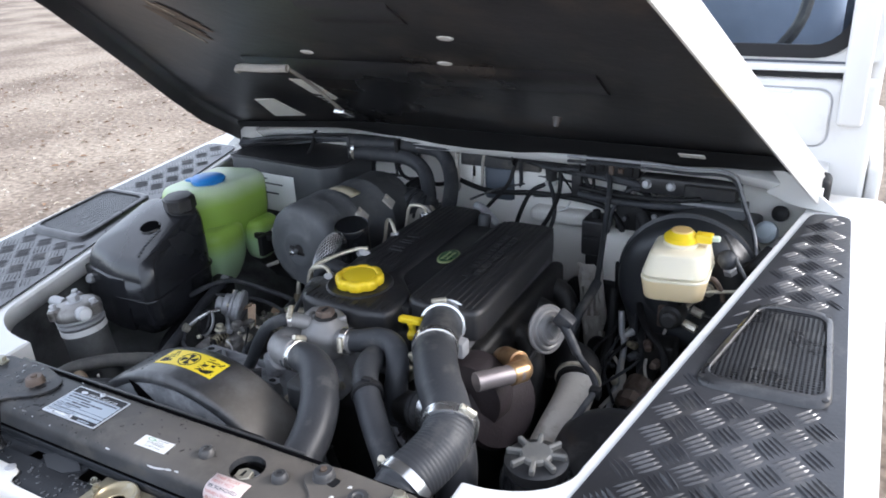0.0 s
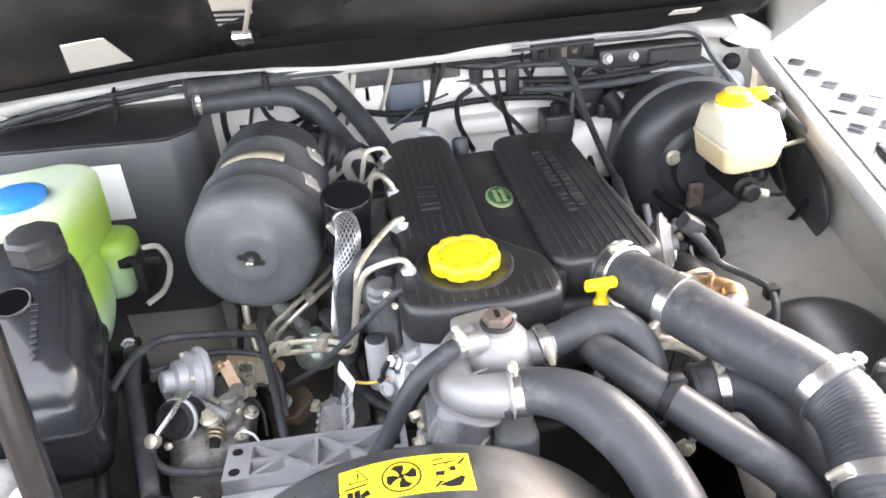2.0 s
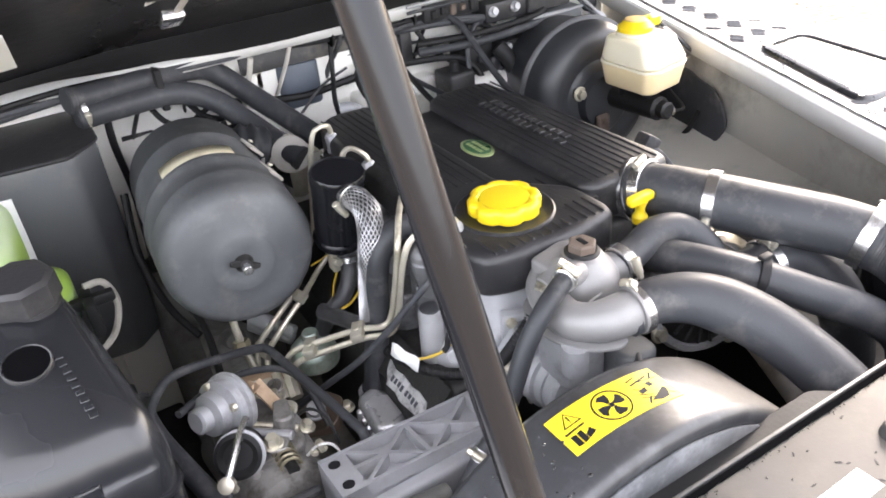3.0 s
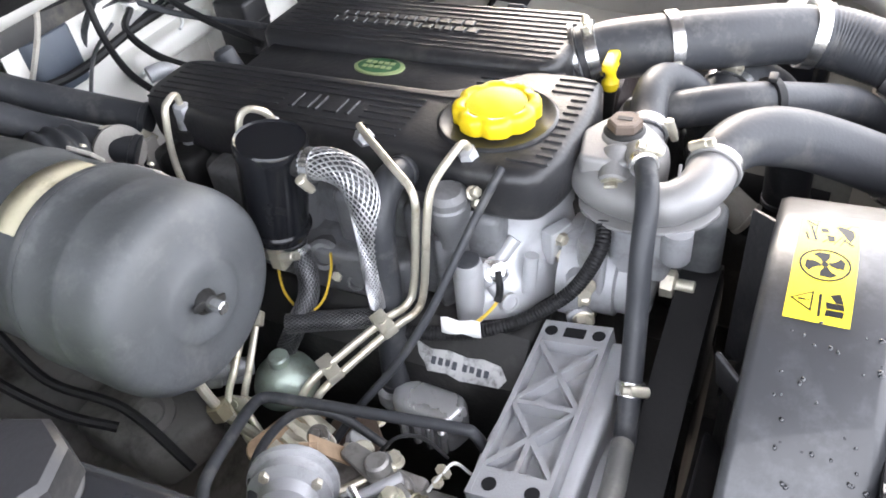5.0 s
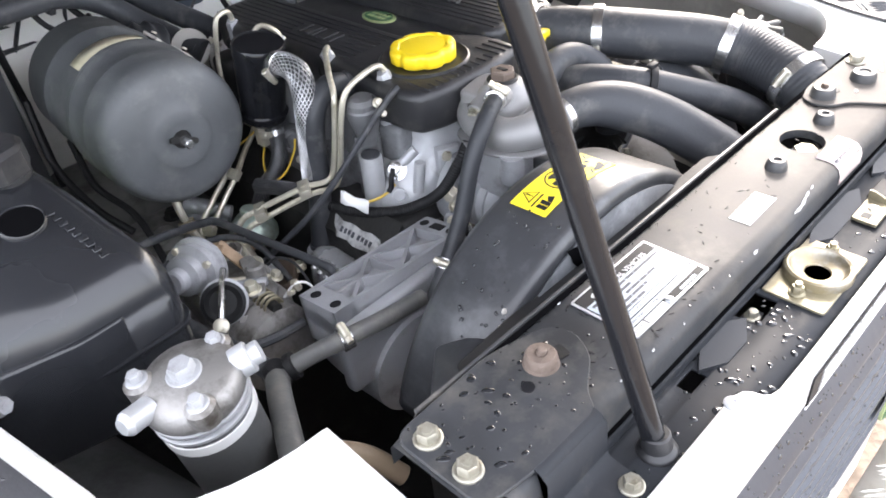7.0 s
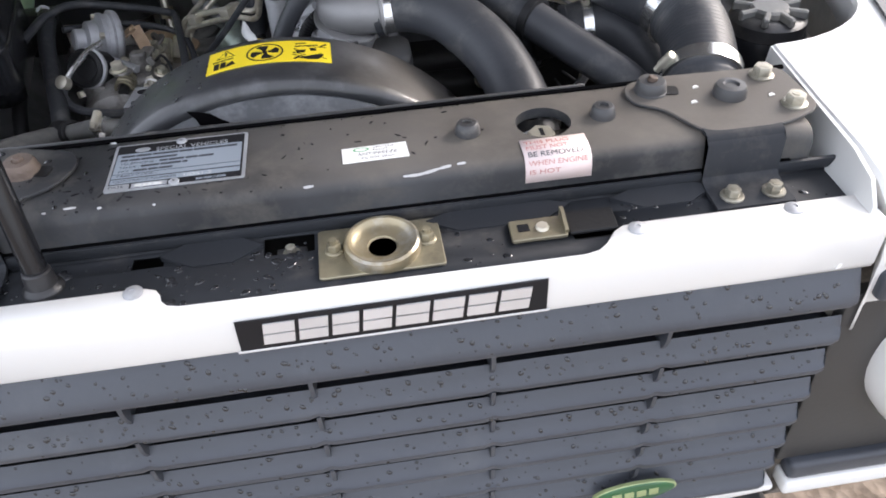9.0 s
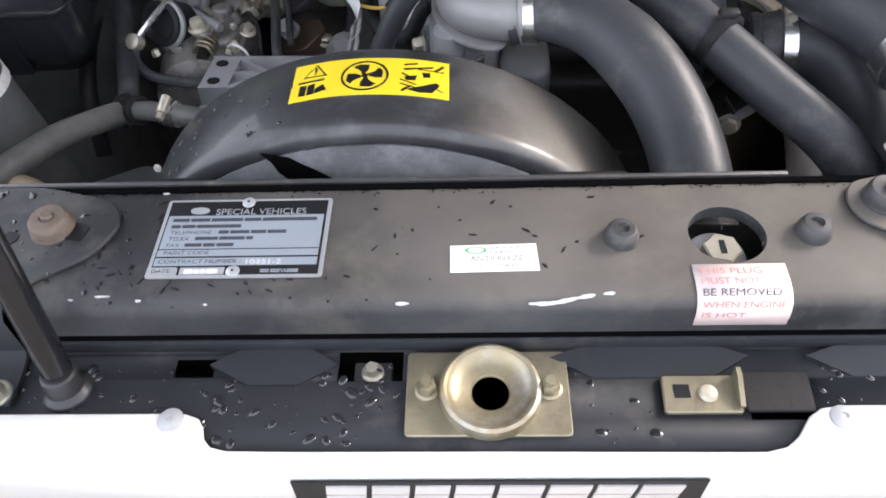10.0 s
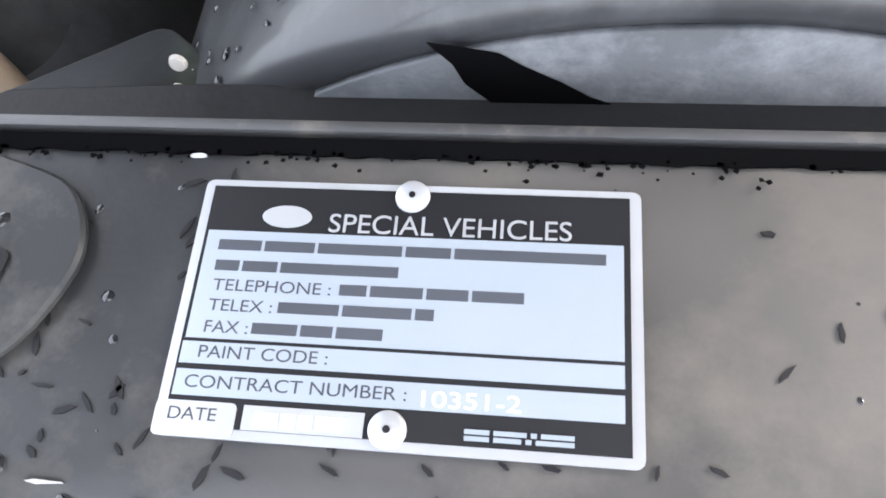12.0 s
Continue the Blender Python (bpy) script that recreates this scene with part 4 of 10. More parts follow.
        if k:
            for i in range(3):
                y = 0.722 + 0.016 * i
                part("louvre_slit", box((0, 0, 0), (0.046, 0.006, 0.0015), 0.0004, 1, turn=Matrix.Translation(bon(-0.219 - 0.0015 * i, y + 0.01, 0.0095)) @ Matrix.Rotation(radians(-14), 4, "Z") @ Matrix.Rotation(-math.atan(0.57), 4, "X")), RUBBER_DARK, op)
    # scraped rusty smudge near one edge
    rs = random.Random(4)
    SCUFF = mat("scuffed_primer", (0.17, 0.125, 0.095), 0.6, scale=60, var=0.5, bump=0.2, stain=(0.045, 0.04, 0.038), amount=0.5)
    PALE_SCUFF = mat("scuffed_pale_primer", (0.5, 0.43, 0.34), 0.6, scale=60, var=0.3, bump=0.2, stain=(0.1, 0.08, 0.07), amount=0.5)
    for x, y, long, wide, turn, m in ((-0.277, 0.425, 0.028, 0.016, 10, PALE_SCUFF), (-0.285, 0.5, 0.05, 0.03, 60, SCUFF), (-0.315, 0.53, 0.05, 0.022, 75, SCUFF), (-0.335, 0.57, 0.035, 0.004, 80, PALE_SCUFF), (-0.3, 0.47, 0.03, 0.005, 70, PALE_SCUFF)):
        u = (x - LX(y)) / (RX(y) - LX(y))
        low = -0.008 - 0.012 * (1 - (2 * u - 1) ** 2)
        b = bmesh.new()
        ring = []
        for k in range(16):
            a = 2 * math.pi * k / 16
            r = rs.uniform(0.6, 1.15)
            px, py = long * r * math.cos(a), wide * r * math.sin(a)
            c, d = math.cos(radians(turn)), math.sin(radians(turn))
            ring.append(b.verts.new(bon(x + px * c - py * d, y + px * d + py * c, low)))
        b.faces.new(ring)
        bmesh.ops.extrude_face_region(b, geom=list(b.faces))
        for v in ring:
            v.co += n * 0.0006
        part("scrape", b, m, t, "rubbed bare patch on the underside")
    for x, y in ((-0.076, 0.553), (0.188, 0.494), (0.142, 0.574)):
        b = lathe(bon(x, y, 0.0045), -n, [(0.012, 0), (0.0105, 0.002), (0, 0.0025)], 20)
        bmesh.ops.scale(b, vec=(1, 0.6, 0.6), verts=b.verts, space=Matrix.Translation(-bon(x, y, 0.0045)))
        part("plug", b, PAPER, t, "round pale plug")
    # stay bracket and catch
    br = tube([bon(-0.285, 0.628, 0.012), bon(-0.25, 0.6, 0.016), bon(-0.2, 0.594, 0.018), bon(-0.146, 0.593, 0.016)], 0.0065, 8, 6)
    br2 = tube([bon(-0.146, 0.593, 0.016), bon(-0.165, 0.678, 0.014), bon(-0.2, 0.816, 0.02)], 0.0032, 8, 6, br)
    k = part("stay_bracket", br2, PIPE_GREY, t, "bare metal wire bracket on the underside")
    b = box((-0.012, -0.02, -0.006), (0.012, 0.02, 0.006), 0.003)
    bmesh.ops.transform(b, matrix=Matrix.Translation(bon(-0.196, 0.8, 0.018)) @ Matrix.Rotation(radians(-25), 4, "X"), verts=b.verts)
    part("catch", b, BRIGHT, k)
    b = lathe(bon(0.216, 0.812, -0.006), -n, [(0.009, 0), (0.006, 0.008), (0.004, 0.016), (0, 0.017)], 14)
    part("striker", b, BONNET_BLACK, t)
    # the stay
    s = thing("bonnet_stay", (-0.2275, 0.042, 1.022), "black tubular bonnet stay standing on the front panel", "bonnet stay")
    foot, head = V(-0.2265, 0.0445, 1.024), V(-0.278, 0.224, 1.608)
    part("rod", rod(foot, head, 0.0078, 20), PLASTIC_GLOSS, s, "slim black tube")
    part("foot_cup", lathe(foot - V(0, 0, 0.003), (0, 0.12, 1), [(0.0135, 0), (0.0135, 0.0025), (0.0125, 0.004), (0.0102, 0.006), (0.0092, 0.016), (0.008, 0.017)], 24), PLASTIC, s, "black rubber foot")
    return t


build_bonnet()


def build_bay_floor():
    t = thing("chassis", (-0.02, 0.6, 0.42), "dark grimy chassis and axle area below the engine", "chassis", "", "structure")
    part("undertray", box((-0.78, 0.06, 0.42), (0.4, 2.9, 0.45), 0.004), DARK, t)
    part("undertray", box((0.4, 1.0, 0.42), (0.72, 2.9, 0.45), 0.004), DARK, t)
    part("chassis_rail", box((-0.4, 0.1, 0.45), (-0.3, 1.08, 0.6), 0.01), DARK, t)
    part("chassis_rail", box((0.26, 0.1, 0.45), (0.36, 1.08, 0.6), 0.01), DARK, t)
    part("chassis_horn", box((0.255, 0.03, 0.452), (0.4, 0.1, 0.56), 0.012, 3), BLACK_STEEL, t, "grey steel chassis end under the sill")
    part("horn_bolt", hexbolt((0.37, 0.03, 0.515), (0, -1, 0.2), 0.012, 0.009, 0.018), STEEL, t)
    part("horn_bolt", hexbolt((0.3, 0.03, 0.49), (0, -1, 0.2), 0.012, 0.009, 0.018), RUSTY, t)
    part("steering_box", box((0.3, 0.22, 0.6), (0.38, 0.34, 0.78), 0.02, 3), DARK, t)
    return t


chassis = build_bay_floor()


def build_wheel(x0, t):
    """A front wheel standing on the ground, with a blocky tread."""
    dusty = mat("dusty_tyre_rubber", (0.09, 0.085, 0.078), 0.7, scale=20, var=0.35, bump=0.2, stain=(0.26, 0.24, 0.21), amount=0.44)
    at, ax = (x0, 0.57, 0.38), (1, 0, 0)
    ty = part("front_wheel", lathe(at, ax, [(0.21, 0.012), (0.26, 0.0), (0.33, 0.002), (0.36, 0.014), (0.37, 0.03), (0.37, 0.14), (0.36, 0.156), (0.33, 0.168), (0.26, 0.17), (0.21, 0.158)], 64), dusty, t, "front wheel with a dusty blocky off-road tyre")
    blocks = bmesh.new()
    for k in range(44):
        for row, (a, b) in enumerate(((0.012, 0.052), (0.06, 0.108), (0.116, 0.158))):
            o = box((a, -0.018, 0.366), (b, 0.018, 0.38), 0.002, 1)
            bmesh.ops.rotate(o, cent=(0, 0, 0), matrix=Matrix.Rotation(2 * math.pi * (k + 0.5 * (row % 2)) / 44, 3, "X"), verts=o.verts)
            bmesh.ops.translate(o, vec=at, verts=o.verts)
            blocks = join(blocks, o)
    part("tread", blocks, dusty, ty, kind="stuff")
    part("rim", lathe(at, ax, [(0.02, 0.09), (0.12, 0.09), (0.15, 0.06), (0.2, 0.05), (0.212, 0.012), (0.215, 0.16), (0.19, 0.13), (0.06, 0.12), (0.02, 0.12)], 40), WHITE, ty, "white steel rim")


for x0 in (0.55, -0.78):
    build_wheel(x0, chassis)



# ---- radiator top panel, tray, grille ----
def build_slam_panel():
    t = thing("radiator_top_panel", (-0.016, 0.11, 1.0), "dusty black pressed steel panel over the radiator, wet at its front", "radiator panel")
    # rounded pressing with a round opening for the filler plug
    b = bmesh.new()
    sect = [(0.158, 1.035), (0.158, 1.055), (0.1555, 1.0585), (0.152, 1.06), (0.084, 1.06), (0.078, 1.0588), (0.0735, 1.0555), (0.0715, 1.05), (0.071, 1.03)]
    xs = [-0.35 + 0.665 * i / 40 for i in range(41)]
    rows = []
    for x in xs:
        end = max(0, (abs(x + 0.0175) - 0.326) / 0.0065)
        rows.append([b.verts.new((x, y, z - 0.004 * min(1, end) ** 2 * (z > 1.04) + 0.0006 * noise.noise(V(x * 14, y * 14, 0)))) for y, z in sect])
    cx, cy, r = 0.126, 0.116, 0.0205
    for p, q in zip(rows, rows[1:]):
        for i in range(len(sect) - 1):
            mid = (p[i].co + q[i + 1].co) / 2
            if i == 3 and abs(mid.x - cx) < 0.0255:
                continue
            b.faces.new((p[i], q[i], q[i + 1], p[i + 1]))
    # flat web round the opening
    gap = [k for k, x in enumerate(xs[:-1]) if abs((x + xs[k + 1]) / 2 - cx) < 0.0255]
    k0, k1 = gap[0], gap[-1] + 1
    outer = [rows[k][3] for k in range(k0, k1 + 1)] + [rows[k][4] for k in range(k1, k0 - 1, -1)]
    n = 28
    ring = [b.verts.new((cx + r * math.cos(a), cy + r * 0.95 * math.sin(a), 1.06)) for a in [2 * math.pi * i / n for i in range(n)]]
    low = [b.verts.new((v.co.x, v.co.y, 1.052)) for v in ring]
    edges = [b.edges.get((outer[i], outer[(i + 1) % len(outer)])) or b.edges.new((outer[i], outer[(i + 1) % len(outer)])) for i in range(len(outer))]
    redges = [b.edges.new((ring[i], ring[(i + 1) % n])) for i in range(n)]
    bmesh.ops.bridge_loops(b, edges=edges + redges)
    for i in range(n):
        b.faces.new((ring[i], ring[(i + 1) % n], low[(i + 1) % n], low[i]))
    part("pressing", b, SLAM, t, smooth=50)
    # shade under the front edge, painted as a thin black strip
    part("front_shade_strip", box((-0.34, 0.0682, 1.0336), (0.3, 0.0712, 1.0347), 0), SHADE_GRIME_BLACK, t, "thin black strip painted as the shade under the front edge")
    part("rear_lip", box((-0.325, 0.1588, 1.047), (0.17, 0.1622, 1.0612), 0.0012), BLACK_STEEL, t)
    for x0, x1 in ((-0.2, -0.175), (0.02, 0.045)):
        part("clip_slot", box((x0, 0.1535, 1.0595), (x1, 0.1565, 1.0606), 0.0003), INK, t)
    part("radiator_core", box((-0.33, 0.085, 0.62), (0.31, 0.15, 1.03), 0.003), DARK, t)
    # plug in the opening
    pl = part("filler_plug", lathe((cx - 0.003, cy - 0.003, 1.036), (0, 0, 1), [(0.0165, 0), (0.0165, 0.008), (0.0155, 0.01), (0.0145, 0.0105)], 24), ALU_DULL, t, "metal filler plug sunk in a round hole")
    hx = lathe((cx - 0.002, cy - 0.005, 1.046), (0, 0, 1), [(0.0105, 0), (0.0105, 0.008), (0.0095, 0.009)], 6)
    part("hexagon", hx, STEEL, pl)
    part("key_slot", box((cx - 0.0035, cy - 0.0095, 1.055), (cx - 0.0005, cy - 0.0005, 1.0554), 0), INK, pl)
    # round buffers and bolts
    for x, y in ((0.0695, 0.114), (0.171, 0.116)):
        b = lathe((x, y, 1.06), (0, 0, 1), [(0.0095, 0), (0.0092, 0.003), (0.0078, 0.0075), (0.0066, 0.0086), (0.0036, 0.0088), (0.0032, 0.007), (0, 0.007)], 24)
        part("buffer", b, BLACK_STEEL, t)
    # dark flakes of grit
    rnd = random.Random(17)
    b = bmesh.new()
    for k in range(64):
        x, y = (rnd.uniform(-0.2, 0.06), rnd.uniform(0.086, 0.15)) if k < 20 else (rnd.uniform(-0.34, 0.3), rnd.uniform(0.09, 0.152)) if k < 30 else (rnd.uniform(-0.225, -0.183), rnd.uniform(0.084, 0.148)) if k < 52 else (rnd.uniform(-0.2, -0.07), rnd.uniform(0.08, 0.091))
        a, L, w = rnd.uniform(0, 3.14), rnd.uniform(0.001, 0.003), rnd.uniform(0.0004, 0.0009)
        pts = [(x + u * L * math.cos(a) - v * w * math.sin(a), y + u * L * math.sin(a) + v * w * math.cos(a)) for u, v in ((-1, -0.3), (-0.2, -1), (1, -0.2), (0.5, 0.8), (-0.7, 0.7))]
        prism(pts, 1.0602, 1.0606, 0, bm=b)
    part("grit", b, INK, t, kind="stuff")
    # paint chips
    for pts, w in (([(0.018, 0.0735), (0.028, 0.0735), (0.036, 0.0745), (0.045, 0.0762), (0.052, 0.0772)], 0.0022), ([(0.056, 0.0778), (0.062, 0.078)], 0.0016), ([(-0.05, 0.074), (-0.043, 0.0742)], 0.0016), ([(-0.186, 0.0765), (-0.183, 0.0768)], 0.0012), ([(-0.222, 0.0775), (-0.219, 0.0774)], 0.001), ([(-0.15, 0.0745), (-0.148, 0.0746)], 0.0008), ([(-0.208, 0.079), (-0.2, 0.0792)], 0.0008), ([(-0.19, 0.152), (-0.186, 0.1522)], 0.0014)):
        b = bmesh.new()
        rnd = random.Random(5)
        top, bot = [], []
        S = spline([(x, y, 0) for x, y in pts], 16)
        for k, p in enumerate(S):
            zz = 1.0602 if p.y > 0.083 else 1.0602 - (0.083 - p.y) ** 2 * 32
            end = min(k, len(S) - 1 - k) / 5.0
            ww = w * min(1.0, 0.12 + end) * (0.42 + 0.5 * noise.noise(V(p.x * 260, p.y * 260, w * 900)) + rnd.uniform(-0.06, 0.06))
            ww = max(ww, 0.00015)
            top.append(b.verts.new((p.x, p.y + ww, zz + 0.0006)))
            bot.append(b.verts.new((p.x, p.y - ww, zz - 0.0005)))
        for i in range(len(S) - 1):
            b.faces.new((top[i], top[i + 1], bot[i + 1], bot[i]))
        part("paint_chip", b, SKIN_CHIP, t, "bare bright chip in the black paint")
    return t


slam = build_slam_panel()


def build_rear_shade():
    """The shade of the gap behind the radiator panel as a black strip, with grime gathered along it."""
    rnd = random.Random(17)
    # ragged strip on top of the panel: the gap's shade put into colour
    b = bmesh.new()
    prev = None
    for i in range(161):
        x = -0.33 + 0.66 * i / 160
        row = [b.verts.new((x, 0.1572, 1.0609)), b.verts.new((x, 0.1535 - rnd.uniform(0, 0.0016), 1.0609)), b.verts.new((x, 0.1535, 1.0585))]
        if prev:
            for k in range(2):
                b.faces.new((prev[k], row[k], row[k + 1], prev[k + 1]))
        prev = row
    part("rear_shade_strip", b, SHADE_GRIME_BLACK, slam, "black strip painted as the shade of the rear gap")
    vs, fs = [], []
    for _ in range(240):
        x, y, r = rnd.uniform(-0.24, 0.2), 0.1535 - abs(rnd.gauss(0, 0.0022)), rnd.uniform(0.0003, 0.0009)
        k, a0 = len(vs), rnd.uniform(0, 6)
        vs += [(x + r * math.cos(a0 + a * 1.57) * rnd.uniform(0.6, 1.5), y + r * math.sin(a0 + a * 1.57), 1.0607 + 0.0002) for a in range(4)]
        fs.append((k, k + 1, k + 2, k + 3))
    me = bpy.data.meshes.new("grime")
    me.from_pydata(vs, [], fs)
    me.materials.append(SHADE_GRIME_BLACK)
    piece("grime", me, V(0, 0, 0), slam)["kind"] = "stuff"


build_rear_shade()


def build_mount(side):
    """A bolted bracket that ties the radiator panel to the front panel."""
    s = 1 if side == "r" else -1
    t = thing("radiator_bracket", (0.26 if s > 0 else -0.29, 0.1, 1.06), "dusty black steel bracket bolted over the radiator panel", "bracket", "radiator brackets")
    if s > 0:
        outline = [(0.222, 0.156), (0.325, 0.152), (0.327, 0.09), (0.29, 0.074), (0.233, 0.074), (0.215, 0.11), (0.197, 0.121), (0.193, 0.136), (0.199, 0.15)]
        tab, bolts, disc = (0.232, 0.289), ((0.247, 0.046), (0.278, 0.046)), (0.214, 0.136)
        top_bolts = ((0.304, 0.14), (0.309, 0.097))
    else:
        outline = [(-0.35, 0.155), (-0.262, 0.157), (-0.235, 0.15), (-0.213, 0.143), (-0.206, 0.126), (-0.216, 0.104), (-0.245, 0.086), (-0.253, 0.074), (-0.312, 0.074), (-0.35, 0.08)]
        tab, bolts, disc = (-0.312, -0.253), ((-0.2965, 0.0395), (-0.262, 0.0405)), (-0.244, 0.124)
        top_bolts = ((-0.336, 0.137), (-0.337, 0.103))
    part("top_plate", prism(soften(outline, 0.014), 1.0606, 1.0635, 0.0008, 1), SLAM, t)
    x0, x1 = tab
    b = bmesh.new()
    sect = [(0.09, 1.0635), (0.0735, 1.0634), (0.07, 1.0622), (0.0682, 1.0588), (0.0665, 1.034), (0.062, 1.028), (0.055, 1.0265), (0.034, 1.0262), (0.034, 1.0235), (0.055, 1.0238), (0.0642, 1.026), (0.0655, 1.057), (0.07, 1.0605), (0.09, 1.061)]
    A, B = [b.verts.new((x0, y, z)) for y, z in sect], [b.verts.new((x1, y, z)) for y, z in sect]
    b.faces.new(A)
    b.faces.new(B[::-1])
    for i in range(len(sect)):
        j = (i + 1) % len(sect)
        b.faces.new((A[i], B[i], B[j], A[j]))
    part("tab", b, SLAM_FRONT, t, smooth=50)
    d = part("mount_washer", lathe((*disc, 1.0635), (0, 0, 1), [(0.0125, 0), (0.0122, 0.0012), (0.0118, 0.0015), (0.0115, 0.0042), (0.0108, 0.0075), (0.0095, 0.0092), (0.0042, 0.0094), (0.0042, 0.0085), (0, 0.0085)], 32), RUSTY if s < 0 else BLACK_STEEL, t, "round rusty mounting boss")
    part("stud", rod((*disc, 1.071), (disc[0] + 0.001, disc[1], 1.0755), 0.0036, 10, edge=0.0006), RUSTY, d)
    # slot as a flat dark plate: its inner shade is put into the colour
    ca, sa = math.cos(radians(-12)), math.sin(radians(-12))
    slot = [(disc[0] + u * ca - v * sa, disc[1] + u * sa + v * ca) for u, v in soften([(0.009, -0.0062), (0.0205, -0.0062), (0.0205, 0.0058), (0.009, 0.0058)], 0.003)]
    part("slot", prism(slot, 1.063, 1.0643, 0), RUBBER_DARK, t, "dark plate painted as the shade in a slot beside the boss")
    if s < 0:
        part("drain_hole", lathe((-0.266, 0.117, 1.063), (0, 0, 1), [(0.0046, 0), (0.0046, 0.0012), (0, 0.0012)], 20), INK, t)
    for x, y in bolts:
        part("bolt", hexbolt((x, y, 1.0262), (0, 0, 1), 0.0056, 0.0056, 0.0084), BOLT, t, "dull plated bolt")
    for x, y in top_bolts:
        part("bolt", hexbolt((x, y, 1.0635), (0, 0, 1), 0.0072, 0.0068, 0.0095), BOLT, t, "dull plated bolt")
    if s > 0:
        part("buffer", lathe((0.269, 0.119, 1.0635), (0, 0, 1), [(0.0125, 0), (0.0122, 0.005), (0.0105, 0.0085), (0.006, 0.009), (0.0045, 0.0075), (0, 0.0075)], 24), BLACK_STEEL, t)
        for x, y in ((0.246, 0.132), (0.237, 0.112), (0.296, 0.11)):
            part("stone_chip", prism([(x, y), (x + 0.005, y + 0.001), (x + 0.004, y + 0.004), (x + 0.001, y + 0.003)], 1.0635, 1.0642, 0), PAPER, t)
    return t


for side in "rl":
    build_mount(side)


def build_tray():
    t = thing("bonnet_lock_platform", (-0.015, 0.045, 0.98), "wet black lock platform in front of the radiator panel", "lock platform")
    holes = [(-0.172, 0.052, -0.15, 0.064), (-0.083, 0.049, -0.048, 0.067), (0.128, 0.026, 0.161, 0.05)]
    xs = sorted({-0.364, 0.338, *[h[0] for h in holes], *[h[2] for h in holes]})
    ys = sorted({0.008, 0.0725, *[h[1] for h in holes], *[h[3] for h in holes]})
    b = bmesh.new()
    grid = {(i, j): b.verts.new((x, y, 1.0225 + (0.0075 if y > 0.07 else 0))) for i, x in enumerate(xs) for j, y in enumerate(ys)}
    for i in range(len(xs) - 1):
        for j in range(len(ys) - 1):
            mx, my = (xs[i] + xs[i + 1]) / 2, (ys[j] + ys[j + 1]) / 2
            if any(h[0] < mx < h[2] and h[1] < my < h[3] for h in holes):
                continue
            b.faces.new((grid[i, j], grid[i + 1, j], grid[i + 1, j + 1], grid[i, j + 1]))
    ob = part("platform", b, SLAM_FRONT, t)
    m = ob.modifiers.new("thickness", "SOLIDIFY")
    m.thickness, m.offset = 0.003, -1
    part("back_step", box((-0.364, 0.066, 1.0245), (0.338, 0.0708, 1.034), 0.002), SLAM_FRONT, t)
    part("dark_well", box((-0.36, 0.012, 0.96), (0.334, 0.084, 0.97), 0), DARK, t)
    # sloping six-sided pads pressed between platform and step
    for x0, x1, y0 in ((-0.152, -0.083, 0.047), (0.03, 0.133, 0.05), (0.163, 0.24, 0.05)):
        b = bmesh.new()
        rise = lambda y: 1.0227 + (y - y0) * 0.0042 / (0.0662 - y0)
        tip = y0 + 0.011
        outline = [(x0, tip), (x0 + 0.022, y0), (x1 - 0.02, y0), (x1, tip), (x1 - 0.014, 0.0662), (x0 + 0.016, 0.0662)]
        hi = [b.verts.new((x, y, rise(y) + 0.0006)) for x, y in outline]
        lo = [b.verts.new((x, y, 1.0215)) for x, y in outline]
        b.faces.new(hi)
        for k in range(6):
            b.faces.new((lo[k], lo[(k + 1) % 6], hi[(k + 1) % 6], hi[k]))
        bevel(b, 0.0042, 3, 10)
        part("pressed_pad", b, WET_PAD, t, "wet sloping pad", smooth=60)
    part("screw_tab", hexbolt((-0.0655, 0.06, 1.012), (0, 0, 1), 0.0042, 0.005, 0.0062), STEEL, t)
    part("tab_plate", box((-0.076, 0.055, 1.0075), (-0.055, 0.067, 1.012), 0.001), BLACK_STEEL, t)
    return t


build_tray()


